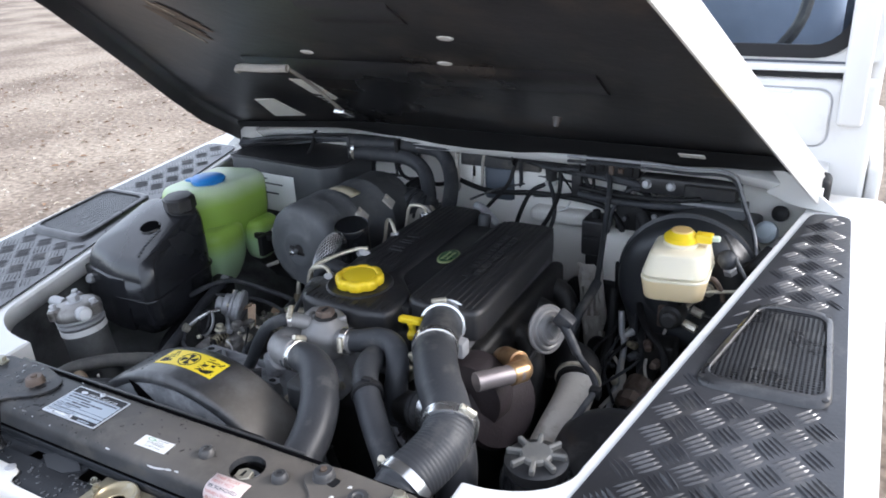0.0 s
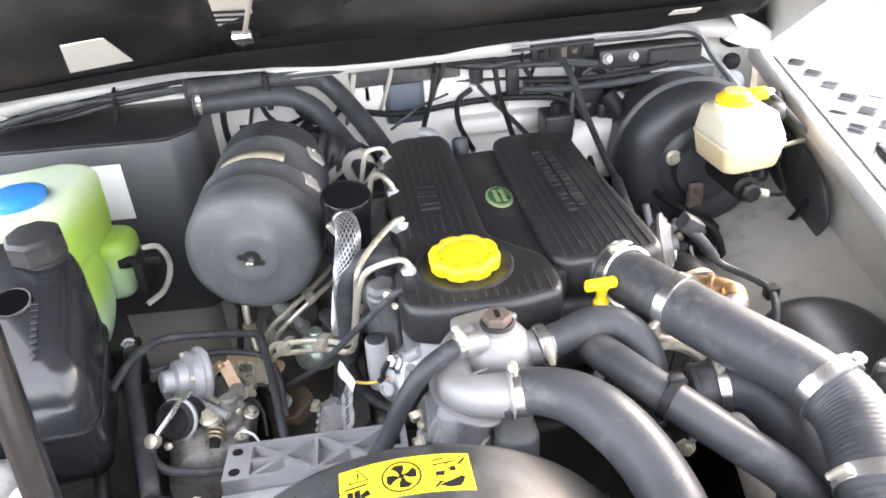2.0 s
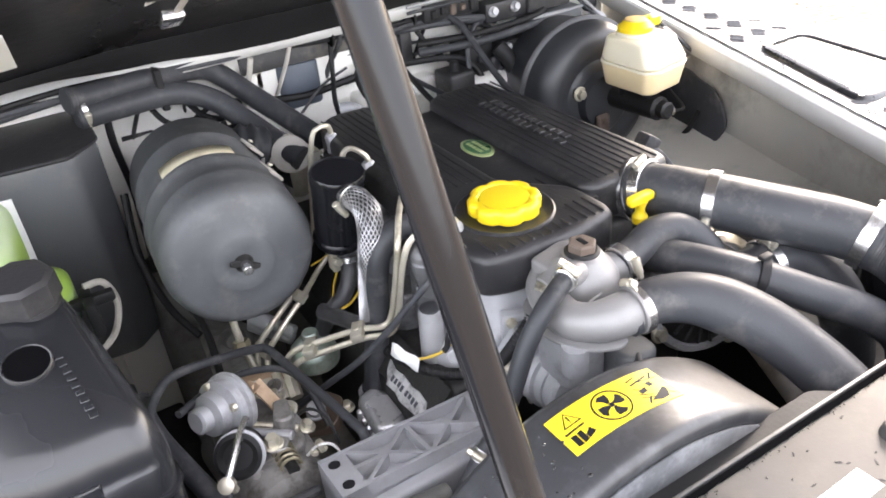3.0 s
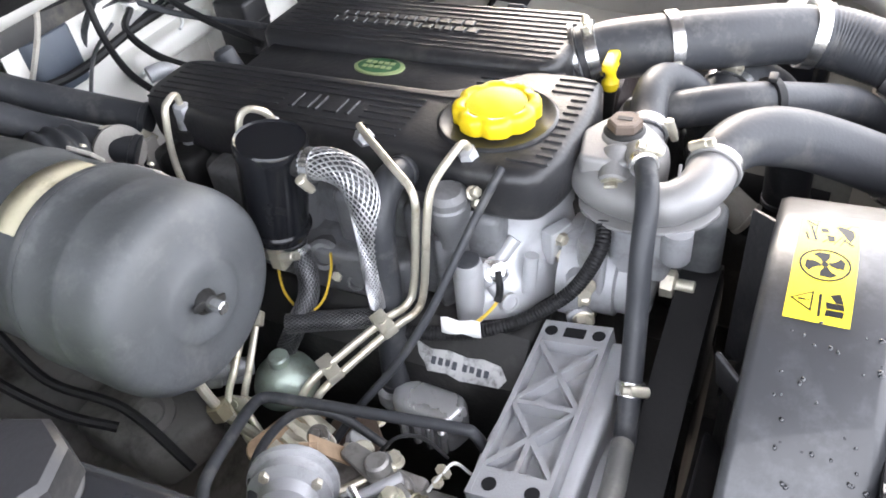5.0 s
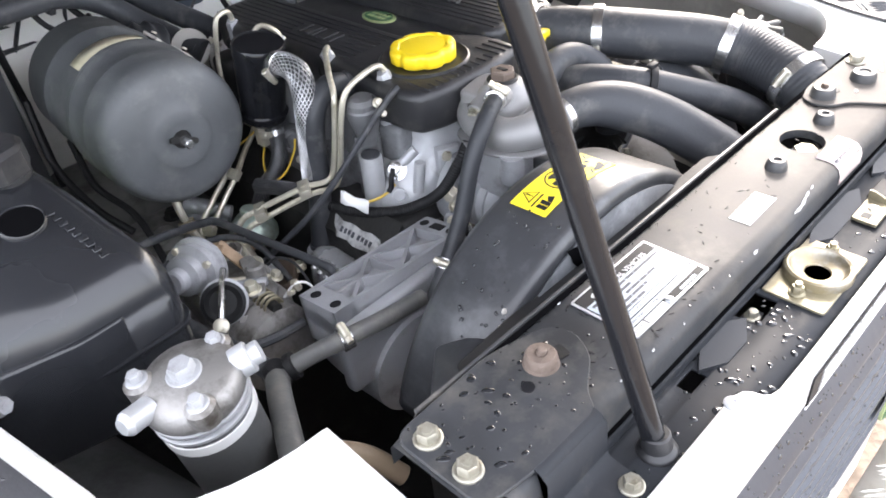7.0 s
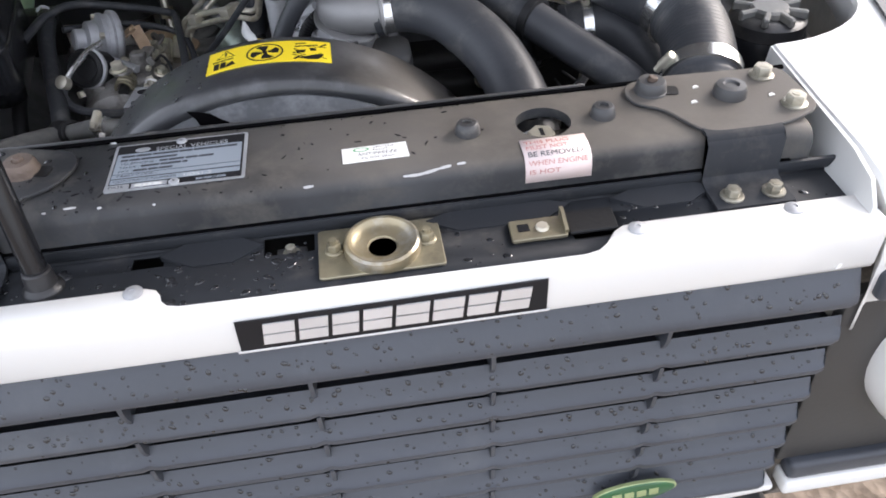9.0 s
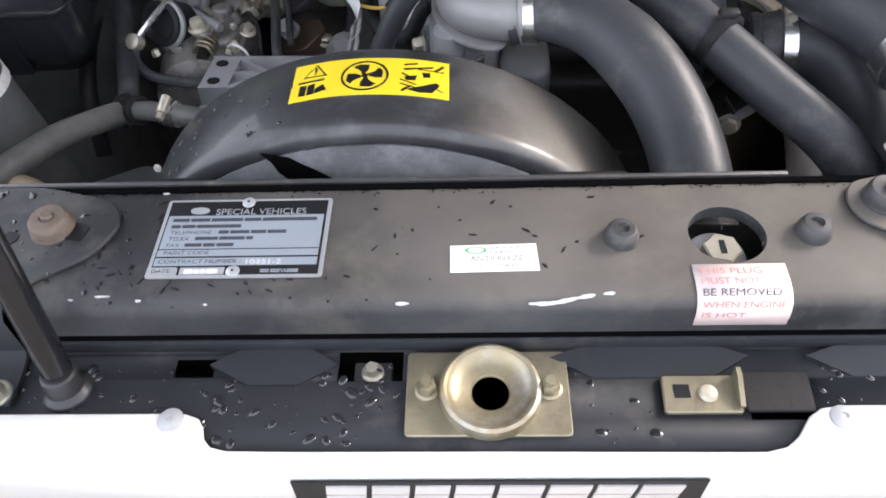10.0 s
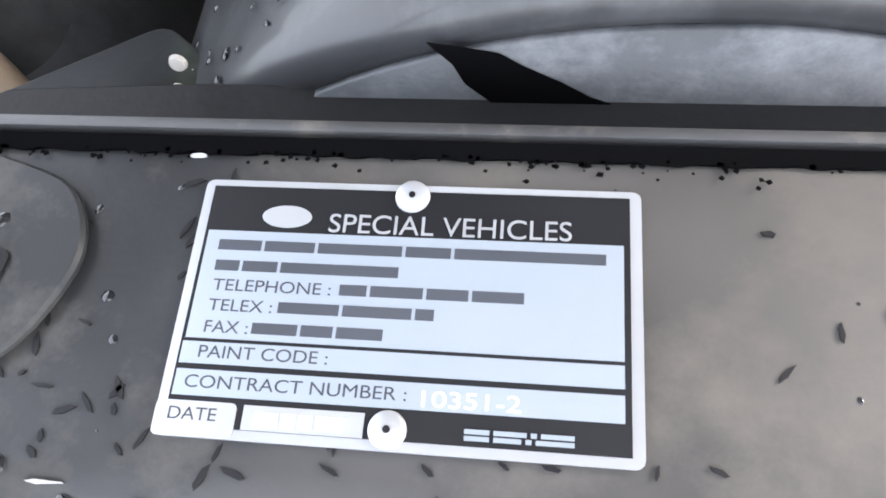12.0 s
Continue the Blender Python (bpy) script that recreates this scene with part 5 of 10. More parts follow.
def build_lock():
    t = thing("bonnet_lock", (-0.003, 0.04, 1.0225), "yellow zinc-plated bonnet lock cup on a square plate", "bonnet lock")
    part("plate", prism(soften([(-0.0455, 0.0165), (0.0385, 0.0165), (0.0385, 0.065), (-0.0455, 0.065)], 0.003), 1.023, 1.0255, 0.0006, 1), ZINC_GOLD, t)
    cup = lathe((-0.002, 0.04, 1.0255), (0, 0, 1), [(0.0262, 0), (0.0263, 0.0035), (0.0256, 0.0068), (0.0238, 0.008), (0.0222, 0.0074), (0.0208, 0.0052), (0.0185, 0.0036), (0.015, 0.0024), (0.0105, 0.0012), (0.0084, -0.0015), (0.008, -0.006), (0.0078, -0.02), (0.0, -0.0202)], 44)
    c = part("cup", cup, mat("worn_zinc_cup", (0.3, 0.255, 0.165), 0.36, 0.6, scale=50, var=0.4, bump=0.06, stain=(0.42, 0.4, 0.36), amount=0.42), t, "rounded funnel-shaped lock cup")
    part("hole", lathe((-0.002, 0.04, 1.0262), (0, 0, 1), [(0.0081, -0.0095), (0.008, -0.0075), (0, -0.0074)], 32), INK, c)
    for x in (-0.0345, 0.0285):
        part("bolt", hexbolt((x, 0.042, 1.0255), (0, 0, 1), 0.005, 0.0055, 0.0066), ZINC_GOLD, t)
        part("stud", rod((x, 0.042, 1.031), (x, 0.042, 1.036), 0.0028, 10), ZINC_GOLD, t)
    s = thing("safety_catch", (0.105, 0.038, 1.0225), "small yellow zinc-plated safety catch bracket with a square hole", "catch")
    part("base", prism(soften([(0.085, 0.0285), (0.124, 0.0285), (0.125, 0.0495), (0.086, 0.0495)], 0.002), 1.023, 1.0262, 0.0006, 1), ZINC_GOLD, s)
    part("square_hole", box((0.091, 0.0365, 1.0263), (0.099, 0.044, 1.0266), 0), INK, s)
    b = bmesh.new()
    pr = [(0.0305, 1.0262), (0.0495, 1.0262), (0.0495, 1.034), (0.045, 1.034), (0.0305, 1.0285)]
    A, B = [b.verts.new((0.122, y, z)) for y, z in pr], [b.verts.new((0.1245, y, z)) for y, z in pr]
    b.faces.new(A)
    b.faces.new(B[::-1])
    for i in range(5):
        b.faces.new((A[i], A[(i + 1) % 5], B[(i + 1) % 5], B[i]))
    part("upright_fin", b, ZINC_GOLD, s)
    part("dark_plate", prism(soften([(0.1255, 0.029), (0.159, 0.029), (0.1605, 0.0515), (0.1255, 0.0515)], 0.002), 1.024, 1.0268, 0.0006, 1), RUBBER_DARK, s, "black plate behind the catch")
    part("rivet", lathe((0.108, 0.039, 1.0262), (0, 0, 1), [(0.005, 0), (0.004, 0.002), (0, 0.0026)], 14), STEEL, s)


build_lock()


def build_front():
    """The white front panel above the grille, with its notched top edge."""
    t = thing("grille_panel", (-0.013, 0.01, 0.97), "white painted front panel with a stepped top edge above the grille", "front panel")
    b = bmesh.new()
    edge = [(-0.364, 0.0295), (-0.17, 0.0295), (-0.158, 0.029), (-0.151, 0.0265), (-0.1475, 0.0215), (-0.146, 0.0155), (-0.142, 0.011), (-0.134, 0.009), (-0.1, 0.0085), (0.0, 0.0085), (0.1, 0.008), (0.13, 0.008), (0.14, 0.0105), (0.147, 0.016), (0.155, 0.0265), (0.162, 0.031), (0.175, 0.0325), (0.25, 0.0325), (0.338, 0.0325)]
    rows = []
    for x, y in edge:
        rows.append([b.verts.new(p) for p in ((x, y, 1.0252), (x, y - 0.001, 1.0262), (x, 0.006, 1.0262), (x, 0.0015, 1.0245), (x, -0.0008, 1.0205), (x, -0.0016, 1.015), (x, -0.0022, 0.99), (x, -0.0005, 0.9855), (x, 0.005, 0.985))])
    for p, q in zip(rows, rows[1:]):
        for i in range(8):
            b.faces.new((p[i], q[i], q[i + 1], p[i + 1]))
    ob = part("panel", b, WHITE, t, smooth=50)
    m = ob.modifiers.new("thickness", "SOLIDIFY")
    m.thickness, m.offset = 0.0015, -1
    for x in (-0.299, -0.165, 0.171, 0.283):
        y = 0.0255
        part("screw", lathe((x, y, 1.0262), (0, 0, 1), [(0.0066, 0), (0.0064, 0.0008), (0.0042, 0.002), (0.002, 0.0022), (0.0018, 0.0014), (0, 0.0014)], 18), ALU_DULL, t, "domed cross-head screw")
    # name badge: the letters are drawn as plain silver blocks
    g = thing("name_badge", (0.0, -0.0025, 0.988), "black name badge with silver block letters on the white panel", "badge")
    tilt = Matrix.Translation((0, -0.0022, 0.9875)) @ Matrix.Rotation(radians(90), 4, "X")
    b = prism([(-0.1025, 0.0), (0.1025, 0.002), (0.1025, 0.0305), (-0.1015, 0.0285)], 0.0, 0.0012, 0.0003, 1)
    bmesh.ops.transform(b, matrix=tilt, verts=b.verts)
    part("backing", b, INK, g)
    b = prism([(-0.1045, -0.001), (0.1045, 0.0005), (0.1045, 0.0025), (-0.1045, 0.001)], 0.0003, 0.0016, 0.0003, 1)
    bmesh.ops.transform(b, matrix=tilt, verts=b.verts)
    part("silver_line", b, SILVER_PRINT, g)
    x = -0.0865
    for k, w in enumerate((0.0225, 0.021, 0.0195, 0.021, 0.024, 0.0225, 0.021, 0.0225)):
        y0, y1 = 0.0058 + k * 0.0002, 0.0245 + k * 0.0002
        sl = 0.0022
        W = w - 0.0022
        for xa, xb, ya, yb in ((0, W, y0, y0 + 0.0085), (0, W, y0 + 0.0099, y1)):
            la, lb = sl * (ya - y0) / (y1 - y0), sl * (yb - y0) / (y1 - y0)
            b = prism([(x + xa + la, ya), (x + xb + la, ya), (x + xb + lb, yb), (x + xa + lb, yb)], 0.0012, 0.0022, 0.0)
            bmesh.ops.transform(b, matrix=tilt, verts=b.verts)
            part("letter_block", b, SILVER_PRINT, g)
        x += w + 0.0006
    return t


build_front()


def build_grille():
    t = thing("radiator_grille", (-0.013, -0.01, 0.66), "blue-grey plastic grille with sloping slats, beaded with rain", "grille")

    def slat(x0, x1, ztop, zlip, ytop, dips=(), last=0.005, n=30):
        """A louvre: a rounded face leaning out to its lower lip."""
        b = bmesh.new()
        rows = []
        xs = [x0 + (x1 - x0) * (0.5 - 0.5 * math.cos(math.pi * i / n)) for i in range(n + 1)]
        xs = sorted(xs + [w + e for w in dips for e in (-0.007, -0.003, 0, 0.003, 0.007)])
        for i in range(len(xs)):
            x = xs[i]
            e = min(x - x0, x1 - x)
            f = math.sqrt(max(0, 1 - max(0, 1 - e / last) ** 2))
            dip = max((max(0.0, 1 - abs(x - w) / 0.007) for w in dips), default=0.0)
            d = 0.012 * (0.45 + 0.55 * f) * (1 - 0.1 * dip)
            low = zlip + 0.007 * (1 - f) + 0.0012 * dip
            h = ztop - low
            rows.append([b.verts.new(p) for p in ((x, ytop + 0.004, ztop - 0.016), (x, ytop, ztop), (x, ytop * 0.6 - d * 0.38, ztop - h * 0.3), (x, -d * 0.72, ztop - h * 0.66), (x, -d * 0.95, low + 0.0045), (x, -d, low + 0.001), (x, -d * 0.92, low - 0.0012), (x, 0.022, low - 0.0015))])
        for p, q in zip(rows, rows[1:]):
            for i in range(7):
                b.faces.new((p[i], q[i], q[i + 1], p[i + 1]))
        b.faces.new(rows[0])
        b.faces.new(rows[-1][::-1])
        return b

    lips = [0.957, 0.916, 0.881, 0.846, 0.812, 0.778, 0.744, 0.71]
    webs = (-0.319, -0.191, -0.063, 0.065, 0.193)
    for k, z in enumerate(lips):
        top = 0.984 if k == 0 else lips[k - 1] - (0.0205 if k == 1 else 0.018)
        inset = 0.0012 * k
        part("slat", slat(-0.36 + inset, 0.334 - inset, top, z, 0.003 if k == 0 else -0.001, webs if k else ()), GRILLE, t, smooth=50)
        if k < 7:
            for x in webs:
                b = bmesh.new()
                pr = [(0.024, z), (-0.0105, z - 0.001), (-0.0095, z - 0.014), (-0.0045, z - 0.026), (0.024, z - 0.026)]
                A, B = [b.verts.new((x - 0.0016, y, zz)) for y, zz in pr], [b.verts.new((x + 0.0016, y, zz)) for y, zz in pr]
                b.faces.new(A)
                b.faces.new(B[::-1])
                for i in range(5):
                    b.faces.new((A[i], A[(i + 1) % 5], B[(i + 1) % 5], B[i]))
                part("slat_web", b, GRILLE, t)
    part("backing", box((-0.358, 0.024, 0.645), (0.333, 0.034, 0.984), 0.002), INK, t)
    bd = thing("oval_badge", (0.2, -0.022, 0.72), "green oval badge with a pale rim on the grille", "badge")
    m = Matrix.Translation((0.191, -0.0155, 0.752)) @ Matrix.Rotation(radians(-4), 4, "Y") @ Matrix.Rotation(radians(84), 4, "X")
    for nm, r, h, material in (("rim", 0.0122, 0.004, PALE_GREEN), ("field", 0.0116, 0.0048, GREEN_BADGE)):
        b = lathe((0, 0, 0), (0, 0, 1), [(r, 0), (r, h - 0.001), (r - 0.001, h), (0, h)], 40)
        bmesh.ops.scale(b, vec=(3.1, 1, 1), verts=b.verts)
        bmesh.ops.transform(b, matrix=m, verts=b.verts)
        part(nm, b, material, bd)
    for k in range(4):
        b = box((-0.021 + k * 0.011, -0.004, 0.0048), (-0.0125 + k * 0.011, 0.004, 0.0054), 0.0001, 1)
        bmesh.ops.transform(b, matrix=m, verts=b.verts)
        part("letter_block", b, PALE_GREEN, bd)
    # lower white sill and bumper
    b = prism([(-0.362, 0.61), (0.2, 0.61), (0.204, 0.64), (0.211, 0.668), (0.23, 0.682), (0.26, 0.688), (0.338, 0.695), (0.338, 0.705), (-0.362, 0.705)], 0, 0.038, 0.003, 2)
    bmesh.ops.transform(b, matrix=Matrix.Translation((0, 0.03, 0)) @ Matrix.Rotation(radians(90), 4, "X"), verts=b.verts)
    part("lower_sill", b, WHITE, t, "white painted sill under the grille")
    bp = thing("front_bumper", (-0.02, -0.08, 0.52), "bumper with a bare tread-plate top and black ends", "bumper")
    part("beam", box((-0.78, -0.16, 0.48), (0.74, -0.03, 0.575), 0.008, 3), PLASTIC, bp)
    part("tread_sheet", box((-0.77, -0.155, 0.576), (0.73, -0.015, 0.581), 0.001), TREAD, bp)
    me = tread_bars(lambda y: -0.76, lambda y: 0.72, -0.15, -0.02, 0.0, 0.034)
    for v in me.vertices:
        y = v.co.y
        v.co.z += 0.581 - wing_z(y)
    me.materials.append(TREAD)
    ob = piece("tread_relief", me, V(0, 0, 0), bp)
    ob["kind"] = "stuff"
    return t


build_grille()


# ---- plates and labels on the radiator panel ----
def flat(x, y, z, turn=0.0):
    return Matrix.Translation((x, y, z)) @ Matrix.Rotation(radians(turn), 4, "Z")


def build_plate():
    """The maker's plate: 95 x 56 mm, silver edge, black field, grey panels."""
    t = thing("information_plate", (-0.1365, 0.1175, 1.0604), "silver and black maker's information plate fixed with two rivets", "plate")
    W, H, z = 0.0945, 0.0562, 1.0606
    o = V(-0.1838, 0.0894, 0)

    def sheet(name, x0, y0, x1, y1, z0, z1, material, r=0.0, parent=t):
        ol = rounded(o.x + x0 * W, o.y + y0 * H, o.x + x1 * W, o.y + y1 * H, r, 4) if r else [(o.x + x0 * W, o.y + y0 * H), (o.x + x1 * W, o.y + y0 * H), (o.x + x1 * W, o.y + y1 * H), (o.x + x0 * W, o.y + y1 * H)]
        return part(name, prism(ol, z0, z1, 0), material, parent)

    sheet("silver_border", 0, 0, 1, 1, z, z + 0.0008, PLATE_SILVER, 0.0018)
    sheet("black_field", 0.022, 0.035, 0.975, 0.972, z + 0.0008, z + 0.0010, INK)
    a = z + 0.0010
    sheet("grey_panel", 0.031, 0.352, 0.961, 0.779, a, a + 0.0002, PLATE_FIELD)
    sheet("grey_panel", 0.028, 0.258, 0.961, 0.338, a, a + 0.0002, PLATE_FIELD)
    sheet("grey_panel", 0.028, 0.143, 0.961, 0.236, a, a + 0.0002, PLATE_FIELD)
    sheet("silver_panel", 0.0, 0.0, 0.175, 0.124, a, a + 0.0002, PLATE_SILVER, 0.0012)
    sheet("silver_panel", 0.19, 0.036, 0.444, 0.121, a, a + 0.0002, PLATE_SILVER)
    a += 0.0002

    def say(text, x, y, size, material, width=None, depth=0.00006):
        return words(text, size, flat(o.x + x * W, o.y + y * H, a), t, material, "lettering", depth, width)

    def bars(x, y, h, runs, material, name="printed_bar"):
        for w in runs:
            if w > 0:
                sheet(name, x, y, x + w, y + h, a, a + 0.0001, material)
            x += abs(w) + 0.008

    b = lathe((0, 0, 0), (0, 0, 1), [(0.0026, 0), (0.0026, 0.0003), (0, 0.00035)], 28)
    bmesh.ops.scale(b, vec=(2.1, 1, 1), verts=b.verts)
    bmesh.ops.translate(b, vec=(o.x + 0.209 * W, o.y + 0.846 * H, a - 0.0002), verts=b.verts)
    part("oval_mark", b, PLATE_SILVER, t)
    bars(0.178, 0.852, 0.026, (0.062,), INK)
    bars(0.178, 0.818, 0.026, (0.062,), INK)
    say("SPECIAL VEHICLES", 0.307, 0.789, 0.0062, PLATE_SILVER, 0.541 * W)
    # an address, then lines whose numbers are left as bars
    bars(0.062, 0.699, 0.042, (0.1, 0.115, 0.19, 0.1, 0.325), INK_GREY)
    bars(0.064, 0.615, 0.042, (0.055, 0.08, 0.265), INK_GREY)
    say("TELEPHONE :", 0.067, 0.536, 0.0037, INK_GREY, 0.268 * W)
    bars(0.355, 0.538, 0.042, (0.06, 0.115, 0.09, 0.11), INK_GREY)
    say("TELEX :", 0.067, 0.457, 0.0037, INK_GREY, 0.144 * W)
    bars(0.225, 0.459, 0.042, (0.135, 0.15, 0.04), INK_GREY)
    say("FAX :", 0.066, 0.374, 0.0037, INK_GREY, 0.097 * W)
    bars(0.175, 0.376, 0.042, (0.1, 0.07, 0.1), INK_GREY)
    say("PAINT CODE :", 0.065, 0.28, 0.0037, INK_GREY, 0.283 * W)
    say("CONTRACT NUMBER :", 0.049, 0.171, 0.0037, INK_GREY, 0.474 * W)
    say("10351-2", 0.544, 0.156, 0.0045, PAPER, 0.2 * W)
    say("DATE", 0.027, 0.058, 0.0036, INK_GREY, 0.104 * W)
    bars(0.215, 0.05, 0.048, (0.05, 0.028, 0.028, 0.06), PAPER)
    bars(0.648, 0.075, 0.016, (0.05, 0.065, 0.012, 0.065), PLATE_FIELD)
    bars(0.648, 0.053, 0.016, (0.05, 0.055, 0.012, 0.075), PLATE_FIELD)
    for x, y in ((0.493, 0.95), (0.493, 0.07)):
        r = part("rivet", lathe((o.x + x * W, o.y + y * H, z + 0.001), (0, 0, 1), [(0.0038, 0), (0.0036, 0.0006), (0.0028, 0.001), (0.0008, 0.0012), (0.0007, 0.0006), (0, 0.0006)], 24), PLATE_SILVER, t, "pale round rivet")
        part("rivet_hole", lathe((o.x + x * W, o.y + y * H, z + 0.002), (0, 0, 1), [(0.0007, 0), (0.0007, 0.0003), (0, 0.0003)], 12), INK, r)
    return t


build_plate()


def build_labels():
    t = thing("antifreeze_label", (0.0015, 0.1005, 1.0604), "small white antifreeze sticker with a green oval", "label")
    part("sticker", prism([(-0.022, 0.0915), (0.0248, 0.0922), (0.0238, 0.1105), (-0.0222, 0.1095)], 1.0604, 1.0608, 0), PAPER, t)
    words("ANTIFREEZE", 0.0048, flat(-0.0115, 0.0990, 1.0608), t, INK_GREY, "lettering", 0.00006, 0.028)
    words("DO NOT DRAIN", 0.0034, flat(-0.009, 0.0945, 1.0608), t, INK_GREY, "lettering", 0.00006, 0.0235)
    words("GENUINE", 0.0028, flat(-0.0005, 0.1070, 1.0608), t, INK_GREY, "lettering", 0.00006, 0.0155)
    words("PARTS", 0.0028, flat(-0.0005, 0.1037, 1.0608), t, INK_GREY, "lettering", 0.00006, 0.0105)
    for r, material, h in ((0.0024, INK_GREEN, 0.0001), (0.0018, PAPER, 0.00015)):
        b = lathe((0, 0, 0), (0, 0, 1), [(r, 0), (r, h), (0, h)], 24)
        bmesh.ops.scale(b, vec=(2.4, 1, 1), verts=b.verts)
        bmesh.ops.translate(b, vec=(-0.0085, 0.1062, 1.0608), verts=b.verts)
        part("oval_mark", b, material, t)
    # warning sticker wrapped over the front edge
    w = thing("warning_label", (0.125, 0.08, 1.05), "faded pink and white warning sticker wrapped over the panel edge", "label")
    path = [(0.095, 1.0604), (0.084, 1.0604), (0.0778, 1.0592), (0.0731, 1.0557), (0.0709, 1.05), (0.0706, 1.041)]
    b = bmesh.new()
    A, B = [b.verts.new((0.103, y, z)) for y, z in path], [b.verts.new((0.1505, y, z)) for y, z in path]
    for i in range(len(path) - 1):
        b.faces.new((A[i], B[i], B[i + 1], A[i + 1]))
    ob = part("sticker", b, PAPER_PINK, w)
    m = ob.modifiers.new("thickness", "SOLIDIFY")
    m.thickness, m.offset = 0.0003, 1
    run = [0.0]
    for (y0, z0), (y1, z1) in zip(path, path[1:]):
        run.append(run[-1] + math.hypot(y1 - y0, z1 - z0))

    def on(d):
        for i in range(len(path) - 1):
            if d <= run[i + 1] or i == len(path) - 2:
                f = (d - run[i]) / (run[i + 1] - run[i])
                (y0, z0), (y1, z1) = path[i], path[i + 1]
                return V(0, y0 + (y1 - y0) * f, z0 + (z1 - z0) * f), V(0, y1 - y0, z1 - z0).normalized()
    for k, (text, col, width) in enumerate((("THIS PLUG", INK_RED, 0.032), ("MUST NOT", INK_RED, 0.03), ("BE REMOVED", INK_GREY, 0.039), ("WHEN ENGINE", INK_RED, 0.042), ("IS HOT", INK_RED, 0.022))):
        d = 0.0062 + k * 0.0063
        p, down = on(d)
        nrm = V(1, 0, 0).cross(-down)
        mm = Matrix((V(1, 0, 0), -down, nrm)).transposed().to_4x4()
        mm.translation = V(0.1055, p.y, p.z) + nrm * 0.0004
        words(text, 0.0052, mm, w, col, "lettering", 0.00008, width)
    return t


build_labels()


def build_rain():
    """Rain beads on the panels and slats."""
    rnd = random.Random(11)
    vs, fs = [], []

    def drop(p, n, s, stretch=1.0, flat_by=1.0):
        n = Vector(n).normalized()
        x = n.orthogonal().normalized()
        y = n.cross(x)
        k = len(vs)
        m = 8
        for ring, (rr, hh) in enumerate(((1.0, 0.0), (0.8, 0.32), (0.4, 0.5))):
            for i in range(m):
                a = 2 * math.pi * i / m
                j = 1 + (0.18 * math.sin(a * 2 + k) if ring == 0 else 0)
                vs.append(Vector(p) + x * math.cos(a) * rr * s * j + y * math.sin(a) * rr * s * j * stretch + n * hh * s * 0.8 * flat_by)
        vs.append(Vector(p) + n * 0.54 * s * 0.8 * flat_by)
        for r in range(2):
            for i in range(m):
                fs.append((k + r * m + i, k + r * m + (i + 1) % m, k + (r + 1) * m + (i + 1) % m, k + (r + 1) * m + i))
        for i in range(m):
            fs.append((k + 2 * m + i, k + 2 * m + (i + 1) % m, k + 3 * m))

    for _ in range(120):
        x = -0.34 + 0.36 * rnd.random() ** 2.2
        y = 0.0735 + 0.078 * rnd.random() ** (1.0 if x < -0.2 else 2.2)
        s = rnd.choice((0.0004, 0.0005, 0.0007, 0.0009, 0.0012, 0.0017)) * (1.0 if x < -0.2 else 0.75)
        if not (-0.186 < x < -0.085 and 0.092 < y < 0.15) and not -0.024 < x < 0.026:
            drop((x, y, 1.0602 if y > 0.083 else 1.0602 - (0.083 - y) ** 2 * 32), (0, 0, 1), s, rnd.uniform(0.6, 1.5), 0.45)
    for _ in range(70):
        drop((rnd.uniform(-0.345, -0.225), rnd.uniform(0.08, 0.152), 1.0636), (0, 0, 1), rnd.choice((0.0007, 0.0009, 0.0013, 0.002, 0.0026)), rnd.uniform(0.6, 1.6), 0.5)
    for _ in range(24):
        drop((rnd.uniform(-0.31, -0.255), 0.0662 + rnd.uniform(0, 0.001), rnd.uniform(1.03, 1.052)), (0, -1, 0.1), rnd.choice((0.0009, 0.0013, 0.002)), rnd.uniform(0.8, 1.6))
    for _ in range(360):
        x = rnd.uniform(-0.35, 0.32)
        if -0.05 < x < 0.043 or 0.08 < x < 0.163:
            continue
        y = rnd.uniform(0.013, 0.06)
        s = rnd.choice((0.0007, 0.0009, 0.0012, 0.0016, 0.0024, 0.0034)) * (1.0 if x < 0 else 0.8)
        drop((x, y, 1.0227), (0, 0, 1), s, rnd.uniform(0.55, 1.5), 0.6)
    lips = [0.957, 0.916, 0.881, 0.846, 0.812, 0.778, 0.744, 0.71]
    for _ in range(900):
        k = rnd.choice((0, 0, 1, 1, 2, 3, 4, 5, 6))
        z1, z0 = lips[k], 0.984 if k == 0 else lips[k - 1] - (0.0205 if k == 1 else 0.018)
        f = rnd.uniform(0.08, 0.92)
        yt = 0.003 if k == 0 else -0.001
        ya, yb = yt * 0.6 - 0.00456, -0.00864
        y = yt + (ya - yt) * f / 0.3 if f < 0.3 else (ya + (yb - ya) * (f - 0.3) / 0.36 if f < 0.66 else yb + (-0.0115 - yb) * (f - 0.66) / 0.26)
        drop((rnd.uniform(-0.345, 0.318), y - 0.0001, z0 - f * (z0 - z1)), (0, -1, 0.5), rnd.choice((0.0006, 0.0008, 0.0011, 0.0014, 0.0019)), 1.25)
    for _ in range(90):
        a = radians(rnd.uniform(-52, 20))
        if a > radians(-14):
            continue
        drop((-0.073 + 0.2005 * math.sin(a), rnd.uniform(0.192, 0.25), 0.879 + 0.2005 * math.cos(a)), (math.sin(a), 0, math.cos(a)), rnd.choice((0.0008, 0.0011, 0.0015)))
    me = bpy.data.meshes.new("raindrops")
    me.from_pydata([tuple(v) for v in vs], [], fs)
